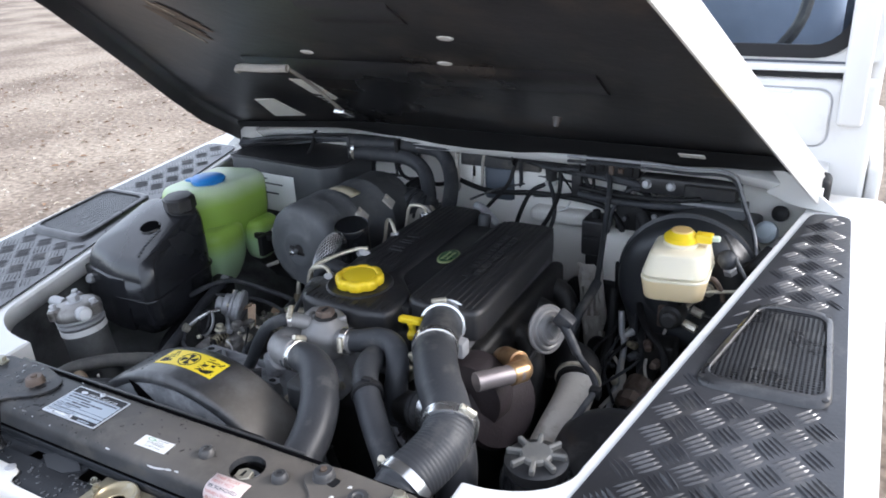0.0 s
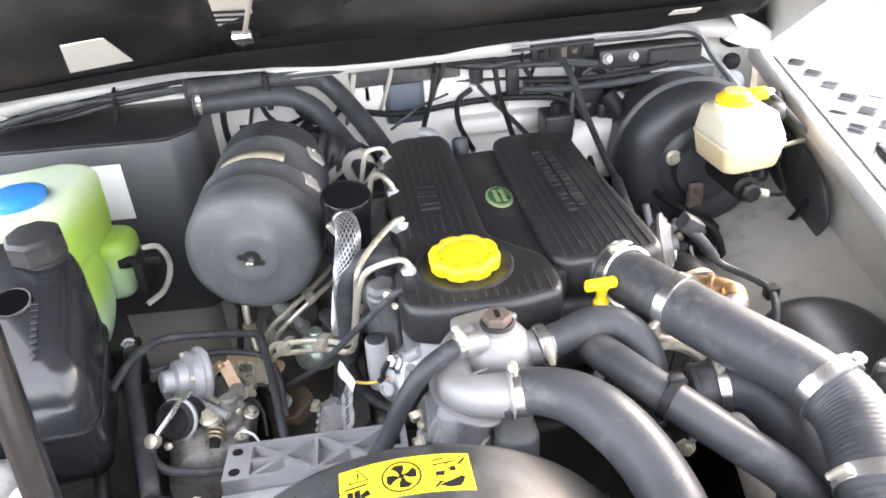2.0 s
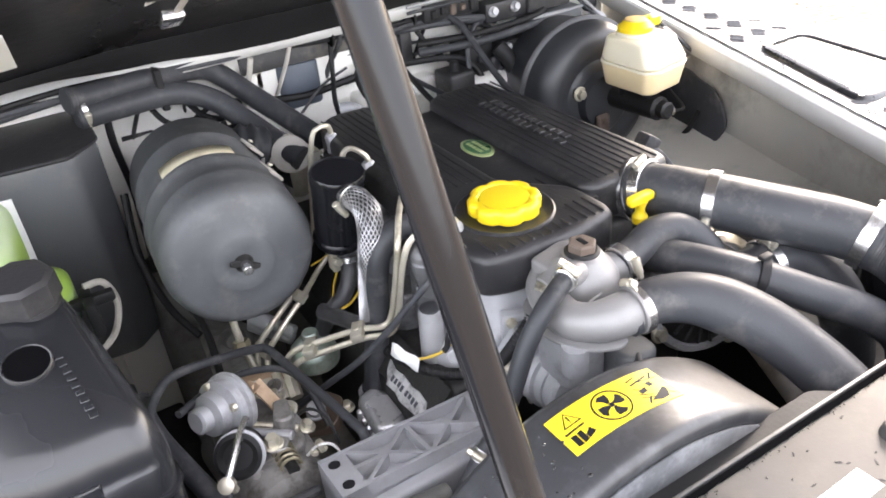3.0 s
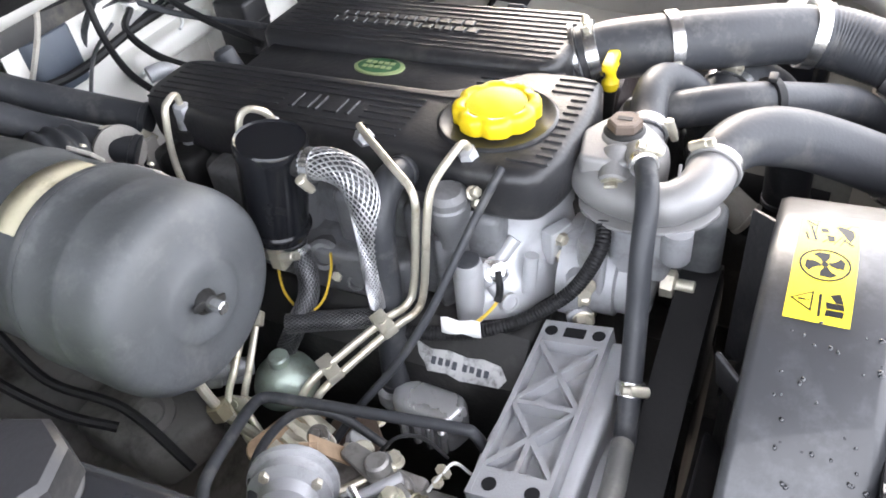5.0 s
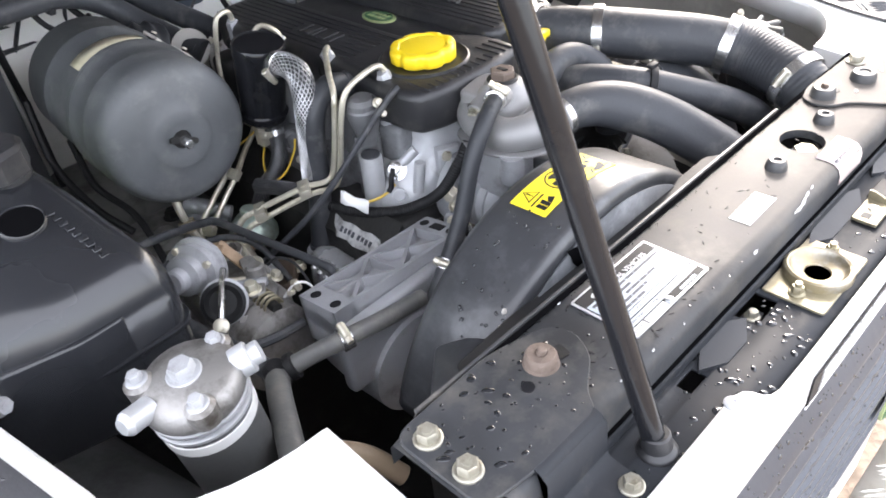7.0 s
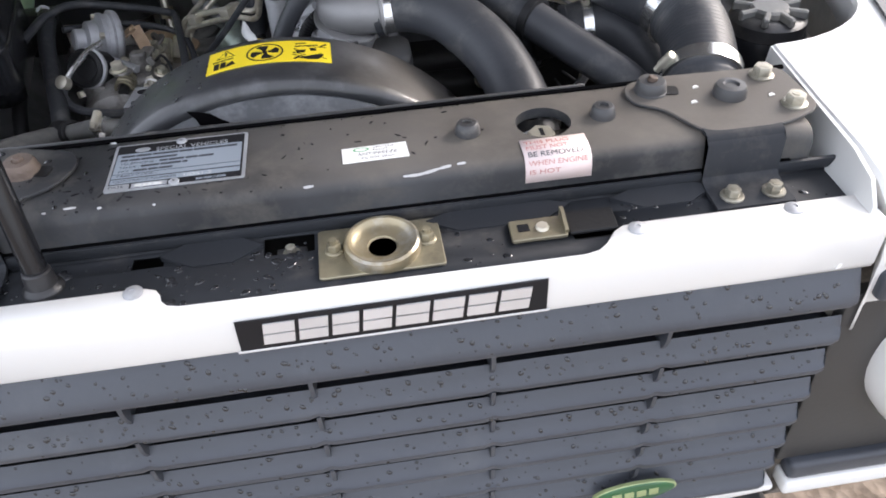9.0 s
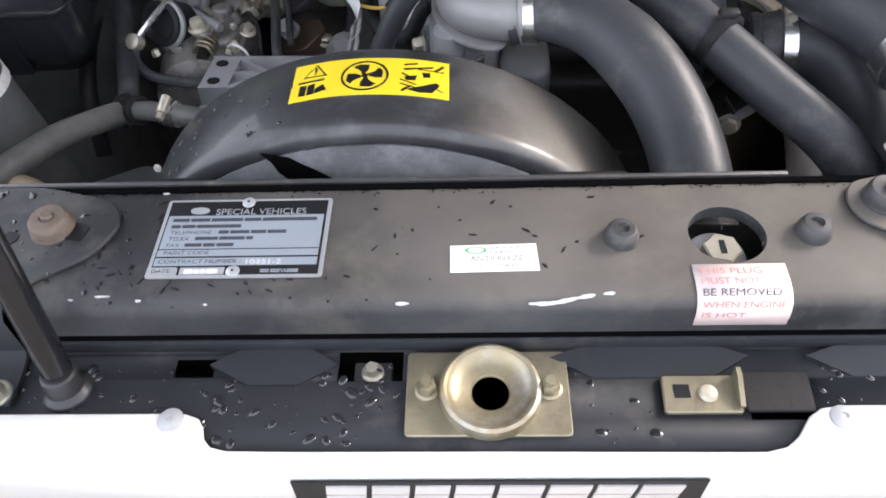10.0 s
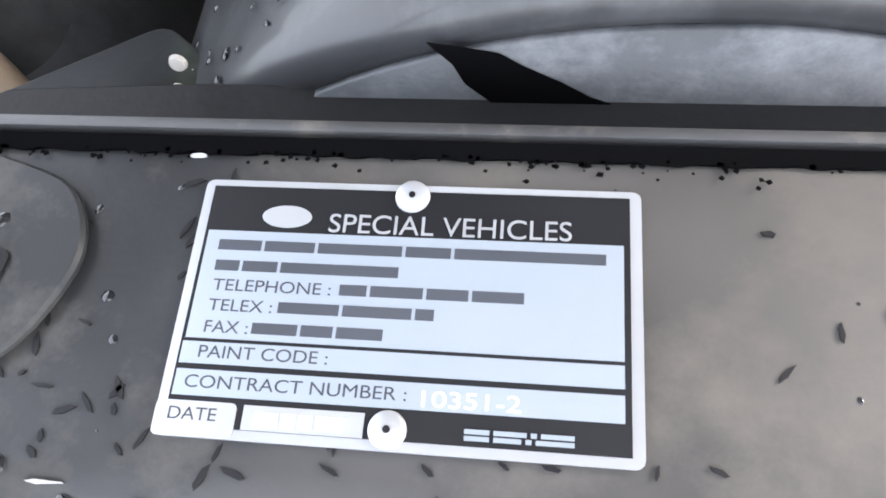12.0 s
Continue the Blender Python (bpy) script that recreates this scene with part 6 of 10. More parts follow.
    for p in me.polygons:
        p.use_smooth = True
    me.materials.append(WATER)
    tagged(new("raindrops", me), "clear beads of rain on the panels and grille slats", "raindrops", "", "stuff")


build_rain()


# ---- fan cowl ----
def build_cowl():
    t = thing("fan_cowl", (-0.073, 0.22, 0.85), "black plastic fan cowl arching behind the radiator panel", "fan cowl")
    c, R = (-0.073, 0.879), 0.2
    b = bmesh.new()
    sect = [(0.1858, -0.015), (0.1862, -0.009), (0.188, -0.004), (0.1915, -0.001), (0.197, 0.0), (0.262, -0.002), (0.268, -0.005), (0.269, -0.02)]
    rows = []
    for i in range(49):
        a = radians(-74 + 148 * i / 48)
        rows.append([b.verts.new((c[0] + (R + d) * math.sin(a), y, c[1] + (R + d) * math.cos(a))) for y, d in sect])
    for p, q in zip(rows, rows[1:]):
        for k in range(len(sect) - 1):
            b.faces.new((p[k], q[k], q[k + 1], p[k + 1]))
    ob = part("arch", b, COWL, t, smooth=60)
    m = ob.modifiers.new("thickness", "SOLIDIFY")
    m.thickness, m.offset = 0.003, -1
    # flat face below the arch and the ledge on to the radiator panel
    b = bmesh.new()
    face = [b.verts.new((c[0] + (R - 0.013) * math.sin(radians(a)), 0.1866, c[1] + (R - 0.013) * math.cos(radians(a)))) for a in range(-60, 61, 4)]
    face += [b.verts.new((x, 0.1862, 0.93)) for x in (0.12, -0.265)]
    b.faces.new(face)
    ob = part("face", b, mat("dusty_cowl_face", (0.05, 0.054, 0.06), 0.42, scale=60, var=0.5, bump=0.1, stain=(0.115, 0.12, 0.13), amount=0.5), t, "dusty flat face of the cowl")
    m = ob.modifiers.new("thickness", "SOLIDIFY")
    m.thickness = 0.003
    part("ledge", prism(soften([(-0.275, 0.164), (0.115, 0.164), (0.085, 0.188), (-0.205, 0.188), (-0.265, 0.185)], 0.006), 1.034, 1.038, 0.001, 1), RUBBER_DARK, t)
    part("shoulder", prism(soften([(-0.315, 0.165), (-0.2, 0.165), (-0.207, 0.205), (-0.24, 0.235), (-0.3, 0.178)], 0.008), 0.93, 1.03, 0.006, 3, top=lambda x, y: 1.03 - (y - 0.165) * 0.35), COWL, t)
    for x, z in ((-0.2075, 1.046), (-0.2125, 1.033)):
        part("rivet", lathe((x, 0.1885, z), (0, -1, 0.3), [(0.0026, 0), (0.0022, 0.0012), (0, 0.0016)], 12), PIPE_GREY, t)
    # near-black ragged wedge laid just before the flat face
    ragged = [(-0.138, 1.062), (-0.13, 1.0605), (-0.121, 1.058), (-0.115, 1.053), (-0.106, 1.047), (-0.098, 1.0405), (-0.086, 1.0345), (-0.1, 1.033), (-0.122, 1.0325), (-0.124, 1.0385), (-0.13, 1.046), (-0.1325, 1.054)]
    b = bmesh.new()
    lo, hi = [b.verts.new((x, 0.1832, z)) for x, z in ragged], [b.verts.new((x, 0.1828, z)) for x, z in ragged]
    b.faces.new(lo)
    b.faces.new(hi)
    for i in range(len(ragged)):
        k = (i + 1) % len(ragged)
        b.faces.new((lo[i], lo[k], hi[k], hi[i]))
    part("black_wedge", b, SHADE_GRIME_BLACK, t, "matt black wedge on the face of the cowl")
    # fan behind
    part("fan_hub", lathe((-0.06, 0.25, 0.88), (0, 1, 0), [(0.06, 0), (0.06, 0.02), (0.03, 0.03), (0, 0.03)], 24), DARK, t)
    for k in range(8):
        a = radians(k * 45 + 12)
        b = box((0.05, 0.263, -0.034), (0.184, 0.267, 0.034), 0.0018)
        bmesh.ops.rotate(b, cent=(0, 0.265, 0), matrix=Matrix.Rotation(radians(50), 3, "X"), verts=b.verts)
        bmesh.ops.rotate(b, cent=(0, 0.265, 0), matrix=Matrix.Rotation(a, 3, "Y"), verts=b.verts)
        bmesh.ops.translate(b, vec=(-0.06, -0.006, 0.88), verts=b.verts)
        part("fan_blade", b, PLASTIC, t)
    # warning sticker: yellow with black pictograms
    s = thing("fan_warning_sticker", (-0.073, 0.235, 1.079), "yellow fan warning sticker with black pictograms on the cowl", "warning sticker")

    def wrap(b, lift=0.0):
        """Bend a flat drawing (x across, y back) round the arch."""
        for v in b.verts:
            a = v.co.x / R
            r = R + 0.0002 + v.co.z + lift - 0.002 * max(0, (0.237 + v.co.y - 0.192) / 0.07)
            v.co = V(c[0] - 0.0005 + r * math.sin(a), 0.2345 + v.co.y, c[1] + r * math.cos(a))
        return b

    def sub(outline, z0, z1):
        b = prism(outline, z0, z1, 0)
        return b

    b = bmesh.new()
    g = {}
    n = 20
    for i in range(n + 1):
        for j, y in enumerate((-0.0185, 0.0185)):
            for k, z in enumerate((0.0, 0.0006)):
                g[i, j, k] = b.verts.new((-0.0505 + 0.101 * i / n, y, z))
    for i in range(n):
        b.faces.new((g[i, 0, 1], g[i + 1, 0, 1], g[i + 1, 1, 1], g[i, 1, 1]))
        b.faces.new((g[i, 0, 0], g[i + 1, 0, 0], g[i + 1, 0, 1], g[i, 0, 1]))
        b.faces.new((g[i, 1, 0], g[i + 1, 1, 0], g[i + 1, 1, 1], g[i, 1, 1]))
    part("sheet", wrap(b), YELLOW_LABEL, s)

    def ringz(r0, r1, cx, cy, z0=0.0006, z1=0.0009, seg=36):
        b = bmesh.new()
        L = [[b.verts.new((cx + r * math.cos(2 * math.pi * i / seg), cy + r * math.sin(2 * math.pi * i / seg), z)) for i in range(seg)] for r, z in ((r0, z0), (r0, z1), (r1, z1), (r1, z0))]
        for p, q in zip(L, L[1:]):
            for i in range(seg):
                b.faces.new((p[i], p[(i + 1) % seg], q[(i + 1) % seg], q[i]))
        return b

    fan = ringz(0.0138, 0.0151, -0.003, 0)
    for k in range(4):
        a0 = math.pi / 2 * k + 0.3
        blade = []
        for r, da in ((0.0028, -0.45), (0.007, -0.62), (0.0112, -0.5), (0.0122, 0.05), (0.0115, 0.42), (0.008, 0.3), (0.005, 0.25), (0.0028, 0.5)):
            blade.append((-0.003 + r * math.cos(a0 + da), r * math.sin(a0 + da)))
        prism(blade, 0.0006, 0.0009, 0, bm=fan)
    lathe((-0.003, 0, 0.0006), (0, 0, 1), [(0.0022, 0), (0.0022, 0.0003), (0, 0.0003)], 14, fan)
    part("fan_symbol", wrap(fan), INK, s)
    tri_ = bmesh.new()
    prism([(-0.0435, 0.0035), (-0.0275, 0.0035), (-0.0355, 0.0165)], 0.0006, 0.0008, 0, bm=tri_)
    part("warning_triangle", wrap(tri_), INK, s)
    b = prism([(-0.0415, 0.0047), (-0.0295, 0.0047), (-0.0355, 0.0145)], 0.0007, 0.001, 0)
    part("triangle_field", wrap(b), YELLOW_LABEL, s)
    b = prism([(-0.0361, 0.0072), (-0.0349, 0.0072), (-0.0347, 0.0122), (-0.0363, 0.0122)], 0.0008, 0.0012, 0)
    prism([(-0.0361, 0.0055), (-0.0349, 0.0055), (-0.0349, 0.0065), (-0.0361, 0.0065)], 0.0008, 0.0012, 0, bm=b)
    part("mark", wrap(b), INK, s)
    # open book and gloved-tool pictograms as plain shapes
    b = bmesh.new()
    for o in ([(-0.0445, -0.014), (-0.04, -0.0145), (-0.04, -0.0045), (-0.0445, -0.004)], [(-0.039, -0.0145), (-0.0345, -0.0135), (-0.0345, -0.0035), (-0.039, -0.0045)], [(-0.034, -0.0135), (-0.0265, -0.011), (-0.029, -0.0055), (-0.034, -0.009)], [(-0.046, 0.0), (-0.029, 0.0005), (-0.029, -0.0012), (-0.046, -0.0017)]):
        prism(o, 0.0006, 0.0009, 0, bm=b)
    part("book_symbol", wrap(b), INK, s)
    b = bmesh.new()
    for o in ([(0.024, -0.013), (0.0425, -0.004), (0.0445, -0.0065), (0.04, -0.0145), (0.032, -0.0155)], [(0.021, 0.008), (0.04, 0.012), (0.04, 0.0105), (0.022, 0.0065)], [(0.02, -0.0145), (0.046, 0.0145), (0.0475, 0.0132), (0.0215, -0.0155)], [(0.022, -0.0005), (0.03, 0.0015), (0.029, -0.0035), (0.023, -0.004)], [(0.033, 0.0045), (0.038, 0.0055), (0.0385, 0.001), (0.034, 0.0)], [(0.0215, 0.0125), (0.03, 0.0145), (0.03, 0.0132), (0.0215, 0.0112)], [(0.0205, 0.0035), (0.047, -0.0125), (0.0465, -0.0132), (0.02, 0.0028)], [(0.0195, -0.003), (0.03, -0.0075), (0.0298, -0.0083), (0.0193, -0.0038)], [(0.0195, -0.007), (0.029, -0.0105), (0.0288, -0.0113), (0.0193, -0.0078)], [(0.03, 0.0085), (0.047, 0.0078), (0.047, 0.007), (0.03, 0.0077)]):
        prism(o, 0.0006, 0.0009, 0, bm=b)
    part("tool_symbol", wrap(b), INK, s)
    return t


build_cowl()


# ---- engine ----
def build_cover():
    t = thing("engine_cover", (0.085, 0.64, 1.04), "ribbed black plastic engine cover with an oval green badge", "engine cover")
    left = [(-0.056, 0.455), (-0.05, 0.436), (-0.02, 0.424), (0.06, 0.422), (0.104, 0.43), (0.11, 0.446), (0.109, 0.5), (0.056, 0.56), (0.056, 0.84), (0.048, 0.866), (-0.012, 0.868), (-0.036, 0.85), (-0.046, 0.78), (-0.05, 0.7), (-0.044, 0.65), (-0.052, 0.6), (-0.046, 0.55), (-0.056, 0.5)]
    part("left_block", prism(soften(left, 0.016), 1.04, 1.089, 0.011, 4), COVER, t, smooth=55)
    mid = [(0.05, 0.47), (0.12, 0.47), (0.12, 0.8), (0.05, 0.8)]
    part("middle_channel", prism(mid, 1.045, 1.0815, 0.002), COVER, t)
    right = [(0.108, 0.488), (0.122, 0.474), (0.2, 0.47), (0.226, 0.478), (0.23, 0.495), (0.222, 0.7), (0.215, 0.812), (0.2, 0.823), (0.13, 0.823), (0.112, 0.81), (0.108, 0.77)]
    part("right_block", prism(soften(right, 0.012), 1.042, 1.0925, 0.009, 4), COVER, t, smooth=55)
    # moulded ribs
    def rib(x, y0, y1, z, w=0.0024, h=0.0014):
        return box((x - w / 2, y0, z - 0.001), (x + w / 2, y1, z + h), 0.0007, 1)
    for k in range(10):
        x = 0.122 + k * 0.0103
        part("rib", rib(x, 0.484, 0.808, 1.0925), COVER, t)
    for k in range(8):
        x = -0.03 + k * 0.0098
        if k in (2, 3, 4):
            part("rib", rib(x, 0.57, 0.618, 1.089), COVER, t)
            part("rib", rib(x, 0.705, 0.85, 1.089), COVER, t)
        else:
            part("rib", rib(x, 0.57 - (0.03 if k > 6 else 0), 0.85, 1.089), COVER, t)
    for k in range(13):
        x = -0.036 + k * 0.0108
        far = 0.447 if abs(x - 0.018) < 0.047 else 0.468
        part("rib", rib(x, 0.433, far, 1.089), COVER, t)
    for k in range(3):
        part("rib", rib(0.072 + k * 0.0105, 0.475, 0.545, 1.0815), COVER, t)
    # moulded names, worn past reading, as raised blocks
    rnd = random.Random(2)
    for x, y0, n in ((0.158, 0.575, 14), (0.173, 0.585, 13)):
        y = y0
        for k in range(n):
            w = rnd.uniform(0.0085, 0.0115)
            b = box((x - 0.0052, y, 1.0925), (x + 0.0052, y + w, 1.0955), 0.0007, 1)
            part("raised_block", b, COVER, t)
            y += w + 0.0028
    for k, (y, w) in enumerate(((0.628, 0.005), (0.64, 0.016), (0.662, 0.005), (0.671, 0.012), (0.688, 0.006))):
        part("raised_block", box((-0.0115, y, 1.089), (0.0125, y + w, 1.0915), 0.0008, 1), COVER, t)
    # ring round the filler
    cx, cy = 0.018, 0.497
    part("filler_ring", lathe((cx, cy, 1.084), (0, 0, 1), [(0.052, 0), (0.0515, 0.0065), (0.0495, 0.0078), (0.047, 0.0075), (0.044, 0.0055), (0.03, 0.005)], 48), DOME, t, "dusty black ring round the filler")
    for x, y, r in ((0.07, 0.833, 0.012),):
        part("rear_clip", lathe((x, y - 0.01, 1.06), (0, 0.4, 1), [(r, 0), (r, 0.03), (r - 0.004, 0.034), (0, 0.034)], 16), RUBBER, t)
    # badge
    g = part("badge", lathe((0, 0, 0), (0, 0, 1), [(0.0165, 0), (0.0165, 0.0015), (0.015, 0.0022), (0, 0.0022)], 40), PALE_GREEN, t, "oval green badge with a pale rim")
    g.data.transform(Matrix.Translation((0.0885, 0.653, 1.0815)) @ Matrix.Diagonal((1, 1.68, 1, 1)))
    f = part("badge_field", lathe((0, 0, 0), (0, 0, 1), [(0.0138, 0), (0.0138, 0.0026), (0, 0.0026)], 40), GREEN_BADGE, g)
    f.data.transform(Matrix.Translation((0.0885, 0.653, 1.0815)) @ Matrix.Diagonal((1, 1.68, 1, 1)))
    for k in range(5):
        part("letter_block", box((0.0905, 0.637 + k * 0.0068, 1.0841), (0.0955, 0.642 + k * 0.0068, 1.0846), 0), PALE_GREEN, g)
    for k in range(5):
        part("letter_block", box((0.082, 0.637 + k * 0.0068, 1.0841), (0.087, 0.642 + k * 0.0068, 1.0846), 0), PALE_GREEN, g)
    # oil filler cap
    c = thing("oil_filler_cap", (cx, cy, 1.089), "bright yellow scalloped oil filler cap on the engine cover", "oil cap")
    lob = lambda a: 0.03 - 0.1 * abs(math.cos(4 * a)) ** 7
    part("cap", lathe((cx, cy, 1.09), (0, 0, 1), [(0.034, 0), (0.0362, 0.002), (0.0365, 0.012), (0.035, 0.0152), (0.032, 0.0165), (0.0275, 0.0166), (0.0258, 0.0148), (0.0255, 0.0125)], 96, wobble=lob), YELLOW, c, smooth=50)
    part("centre_disc", lathe((cx, cy, 1.1035), (0, 0, 1), [(0.0262, 0), (0.0256, 0.0018), (0.02, 0.0028), (0.0, 0.0032)], 48), YELLOW, c)
    # dipstick
    d = thing("dipstick", (0.146, 0.437, 1.04), "yellow T-shaped dipstick handle in a dark tube", "dipstick")
    b = prism(soften([(0.127, 0.4285), (0.16, 0.4305), (0.1615, 0.436), (0.16, 0.4425), (0.129, 0.4405), (0.1265, 0.4345)], 0.003), 1.08, 1.0885, 0.002, 2)
    h = part("handle", b, YELLOW, d)
    part("stem", lathe((0.1455, 0.436, 1.055), (0, 0, 1), [(0.007, 0), (0.0082, 0.003), (0.0082, 0.008), (0.0052, 0.012), (0.005, 0.018), (0.008, 0.026)], 18), YELLOW, d)
    part("tube", tube([(0.1455, 0.436, 1.056), (0.147, 0.44, 1.02), (0.15, 0.45, 0.9)], 0.0065, 12), DARK, d)
    return t


build_cover()


def build_engine():
    t = thing("engine", (0.06, 0.62, 0.6), "grimy diesel engine block with a bright cast aluminium head", "engine")
    part("block", box((-0.1, 0.43, 0.6), (0.2, 0.88, 0.955), 0.012, 3), DARK, t)
    part("cylinder_head", box((-0.055, 0.47, 0.94), (0.2, 0.85, 1.04), 0.008, 3), HEAD_GREY, t, "grimy cast cylinder head")
    # bright casting under the front corner of the cover: a column swelling into a lumpy foot
    foot_line = [(-0.089, 0.5), (-0.089, 0.482), (-0.08, 0.462), (-0.06, 0.443), (-0.035, 0.434), (-0.005, 0.431), (0.03, 0.432), (0.044, 0.445), (0.045, 0.5)]
    neck_line = [(-0.034, 0.5), (-0.036, 0.482), (-0.034, 0.466), (-0.027, 0.451), (-0.014, 0.441), (0.004, 0.436), (0.03, 0.436), (0.044, 0.447), (0.045, 0.5)]
    foot_pts, neck_pts = spline([(x, y, 0) for x, y in foot_line], 6), spline([(x, y, 0) for x, y in neck_line], 6)
    b = bmesh.new()
    levels = [(0.95, -0.02), (0.955, 0.0), (0.966, 0.0), (0.974, 0.12), (0.982, 0.3), (0.99, 0.5), (0.998, 0.68), (1.006, 0.82), (1.014, 0.92), (1.022, 0.98), (1.03, 1.0), (1.038, 1.0), (1.041, 0.94), (1.047, 0.94)]
    rows = []
    for z, f in levels:
        row = []
        for p, q in zip(foot_pts, neck_pts):
            m = p.lerp(q, f)
            lump = 0.011 * noise.noise(V(m.x * 48, m.y * 48, z * 48)) * max(0.0, 1 - abs(f - 0.5) / 0.62)
            row.append(b.verts.new((m.x + lump, m.y + lump, z + lump)))
        rows.append(row)
    for p, q in zip(rows, rows[1:]):
        for k in range(len(p) - 1):
            b.faces.new((p[k], p[k + 1], q[k + 1], q[k]))
    b.faces.new(rows[-1])
    part("front_casting", b, ALU, t, "bright cast aluminium front end", smooth=50)
    for p, q, r in (((-0.052, 0.444, 1.008), (-0.058, 0.446, 0.972), 0.0062), ((-0.066, 0.48, 0.985), (-0.04, 0.463, 1.012), 0.006), ((-0.07, 0.474, 0.982), (-0.076, 0.46, 0.966), 0.006)):
        part("casting_rib", tube([p, [(a + c) / 2 for a, c in zip(p, q)], q], r, 12, 4), ALU, t, smooth=60)
    pc = part("core_plug", lathe((-0.085, 0.489, 0.955), (0.02, -0.02, 1), [(0.0125, 0), (0.0125, 0.058), (0.0115, 0.062), (0.0105, 0.0625)], 24), ALU, t, "round cast boss with a dark end")
    part("plug_face", lathe((-0.0838, 0.4878, 1.0165), (0.02, -0.02, 1), [(0.0106, 0), (0.0106, 0.0022), (0.0095, 0.0028), (0, 0.0028)], 24), RUBBER, pc)
    part("lower_slot", lathe((-0.0775, 0.4565, 0.974), (-0.5, -0.8, 0.25), [(0.0085, 0), (0.0085, 0.004), (0.0065, 0.0045), (0.006, 0.002), (0, 0.002)], 18), ALU, t)
    bb = part("bolt_plate", prism(soften([(-0.036, 0.432), (-0.012, 0.421), (-0.006, 0.43), (-0.03, 0.444)], 0.003), 0.985, 1.018, 0.002, 2), ALU, t)
    for z in (0.992, 1.01):
        part("bolt", hexbolt((-0.026, 0.43, z), (-0.4, -0.9, 0.1), 0.0058, 0.006, 0.0075), STEEL, bb)
    # dark injector boss behind the casting
    part("injector_boss", lathe((-0.068, 0.508, 1.02), (-0.05, -0.05, 1), [(0.012, 0), (0.013, 0.012), (0.0165, 0.026), (0.0185, 0.036), (0.0185, 0.044), (0.017, 0.046), (0.017, 0.052), (0.012, 0.056)], 26), HEAD_GREY, t, "grey cast injector boss")
    part("boss_screw", hexbolt((-0.064, 0.486, 1.072), (-0.3, -0.7, 0.5), 0.0048, 0.006, 0.006), STEEL, t)
    part("boss_screw", hexbolt((-0.058, 0.488, 1.056), (-0.3, -0.7, 0.5), 0.0042, 0.005), STEEL, t)
    part("rib_wall", prism(soften([(-0.085, 0.515), (-0.06, 0.495), (-0.05, 0.51), (-0.07, 0.53)], 0.005), 0.95, 1.03, 0.004, 2), HEAD_GREY, t)
    le = part("lifting_eye", lathe((-0.074, 0.876, 1.056), (-0.35, -0.85, 0.4), [(0.0185, 0), (0.0185, 0.004), (0.0175, 0.005), (0.0105, 0.005), (0.0098, 0.004), (0.0098, 0.0)], 32), STEEL, t, "pale plated lifting eye behind the cover")
    part("eye_plate", prism(soften([(-0.083, 0.868), (-0.068, 0.86), (-0.05, 0.872), (-0.066, 0.884)], 0.004), 0.985, 1.042, 0.0015, 1), STEEL, le)
    for x, y, z in ((-0.098, 0.915, 1.05), (-0.058, 0.862, 1.038)):
        tab = box((-0.024, -0.0015, -0.011), (0.024, 0.0015, 0.011), 0.001, 1)
        bmesh.ops.transform(tab, matrix=Matrix.Translation((x, y, z)) @ Matrix.Rotation(radians(-40), 4, "Y") @ Matrix.Rotation(radians(-20), 4, "Z"), verts=tab.verts)
        part("eye_tab", tab, STEEL, le)
        part("tab_screw", lathe((x, y - 0.001, z), (-0.3, -1, 0.2), [(0.005, 0), (0.0045, 0.002), (0, 0.0024)], 12), DARK, le)
    for y in (0.53, 0.6, 0.67, 0.74, 0.8):
        b = prism(rounded(-0.075, y - 0.022, -0.035, y + 0.022, 0.012), 0.955, 1.05, 0.008, 3)
        part("inlet_port", b, HEAD_GREY if y < 0.78 else DARK, t)
    b = prism(soften([(-0.092, 0.545), (-0.045, 0.535), (-0.045, 0.72), (-0.085, 0.72), (-0.095, 0.64)], 0.012), 0.925, 1.0, 0.012, 3)
    part("inlet_casting", b, HEAD_GREY, t, "grimy cast inlet manifold below the cover")
    for y, z, r in ((0.565, 0.985, 0.014), (0.6, 0.965, 0.01), (0.63, 0.988, 0.016), (0.675, 0.97, 0.012), (0.705, 0.985, 0.014)):
        part("manifold_boss", lathe((-0.085, y, z), (-1, -0.25, 0.45), [(r, -0.01), (r, 0.008), (r * 0.8, 0.011), (r * 0.55, 0.011), (r * 0.5, 0.004), (0, 0.004)], 18), HEAD_GREY, t)
        part("manifold_bolt", hexbolt((-0.09, y + 0.018, z + 0.004), (-1, -0.25, 0.6), 0.005, 0.007, 0.007), STEEL, t)
    # sensor and its lead
    sn = part("sensor", lathe((-0.06, 0.475, 0.99), (-0.6, -0.45, 0.6), [(0.012, 0), (0.012, 0.005), (0.0085, 0.006), (0.0085, 0.012), (0.006, 0.013), (0.006, 0.02), (0, 0.021)], 14), BRIGHT, t, "bright metal temperature sender")
    part("sensor_lead", tube([(-0.073, 0.466, 1.002), (-0.08, 0.462, 0.995), (-0.082, 0.462, 0.985), (-0.086, 0.463, 0.98)], 0.0032, 8), RUBBER_DARK, sn)
    b = bmesh.new()
    A, B = V(-0.1285, 0.494, 0.9845), V(-0.1139, 0.467, 0.9727)
    side = V(0.006, 0.004, 0.0125)
    rows = []
    for k in range(7):
        f = k / 6
        m = A.lerp(B, f)
        w = 0.9 + 0.15 * math.sin(f * 9)
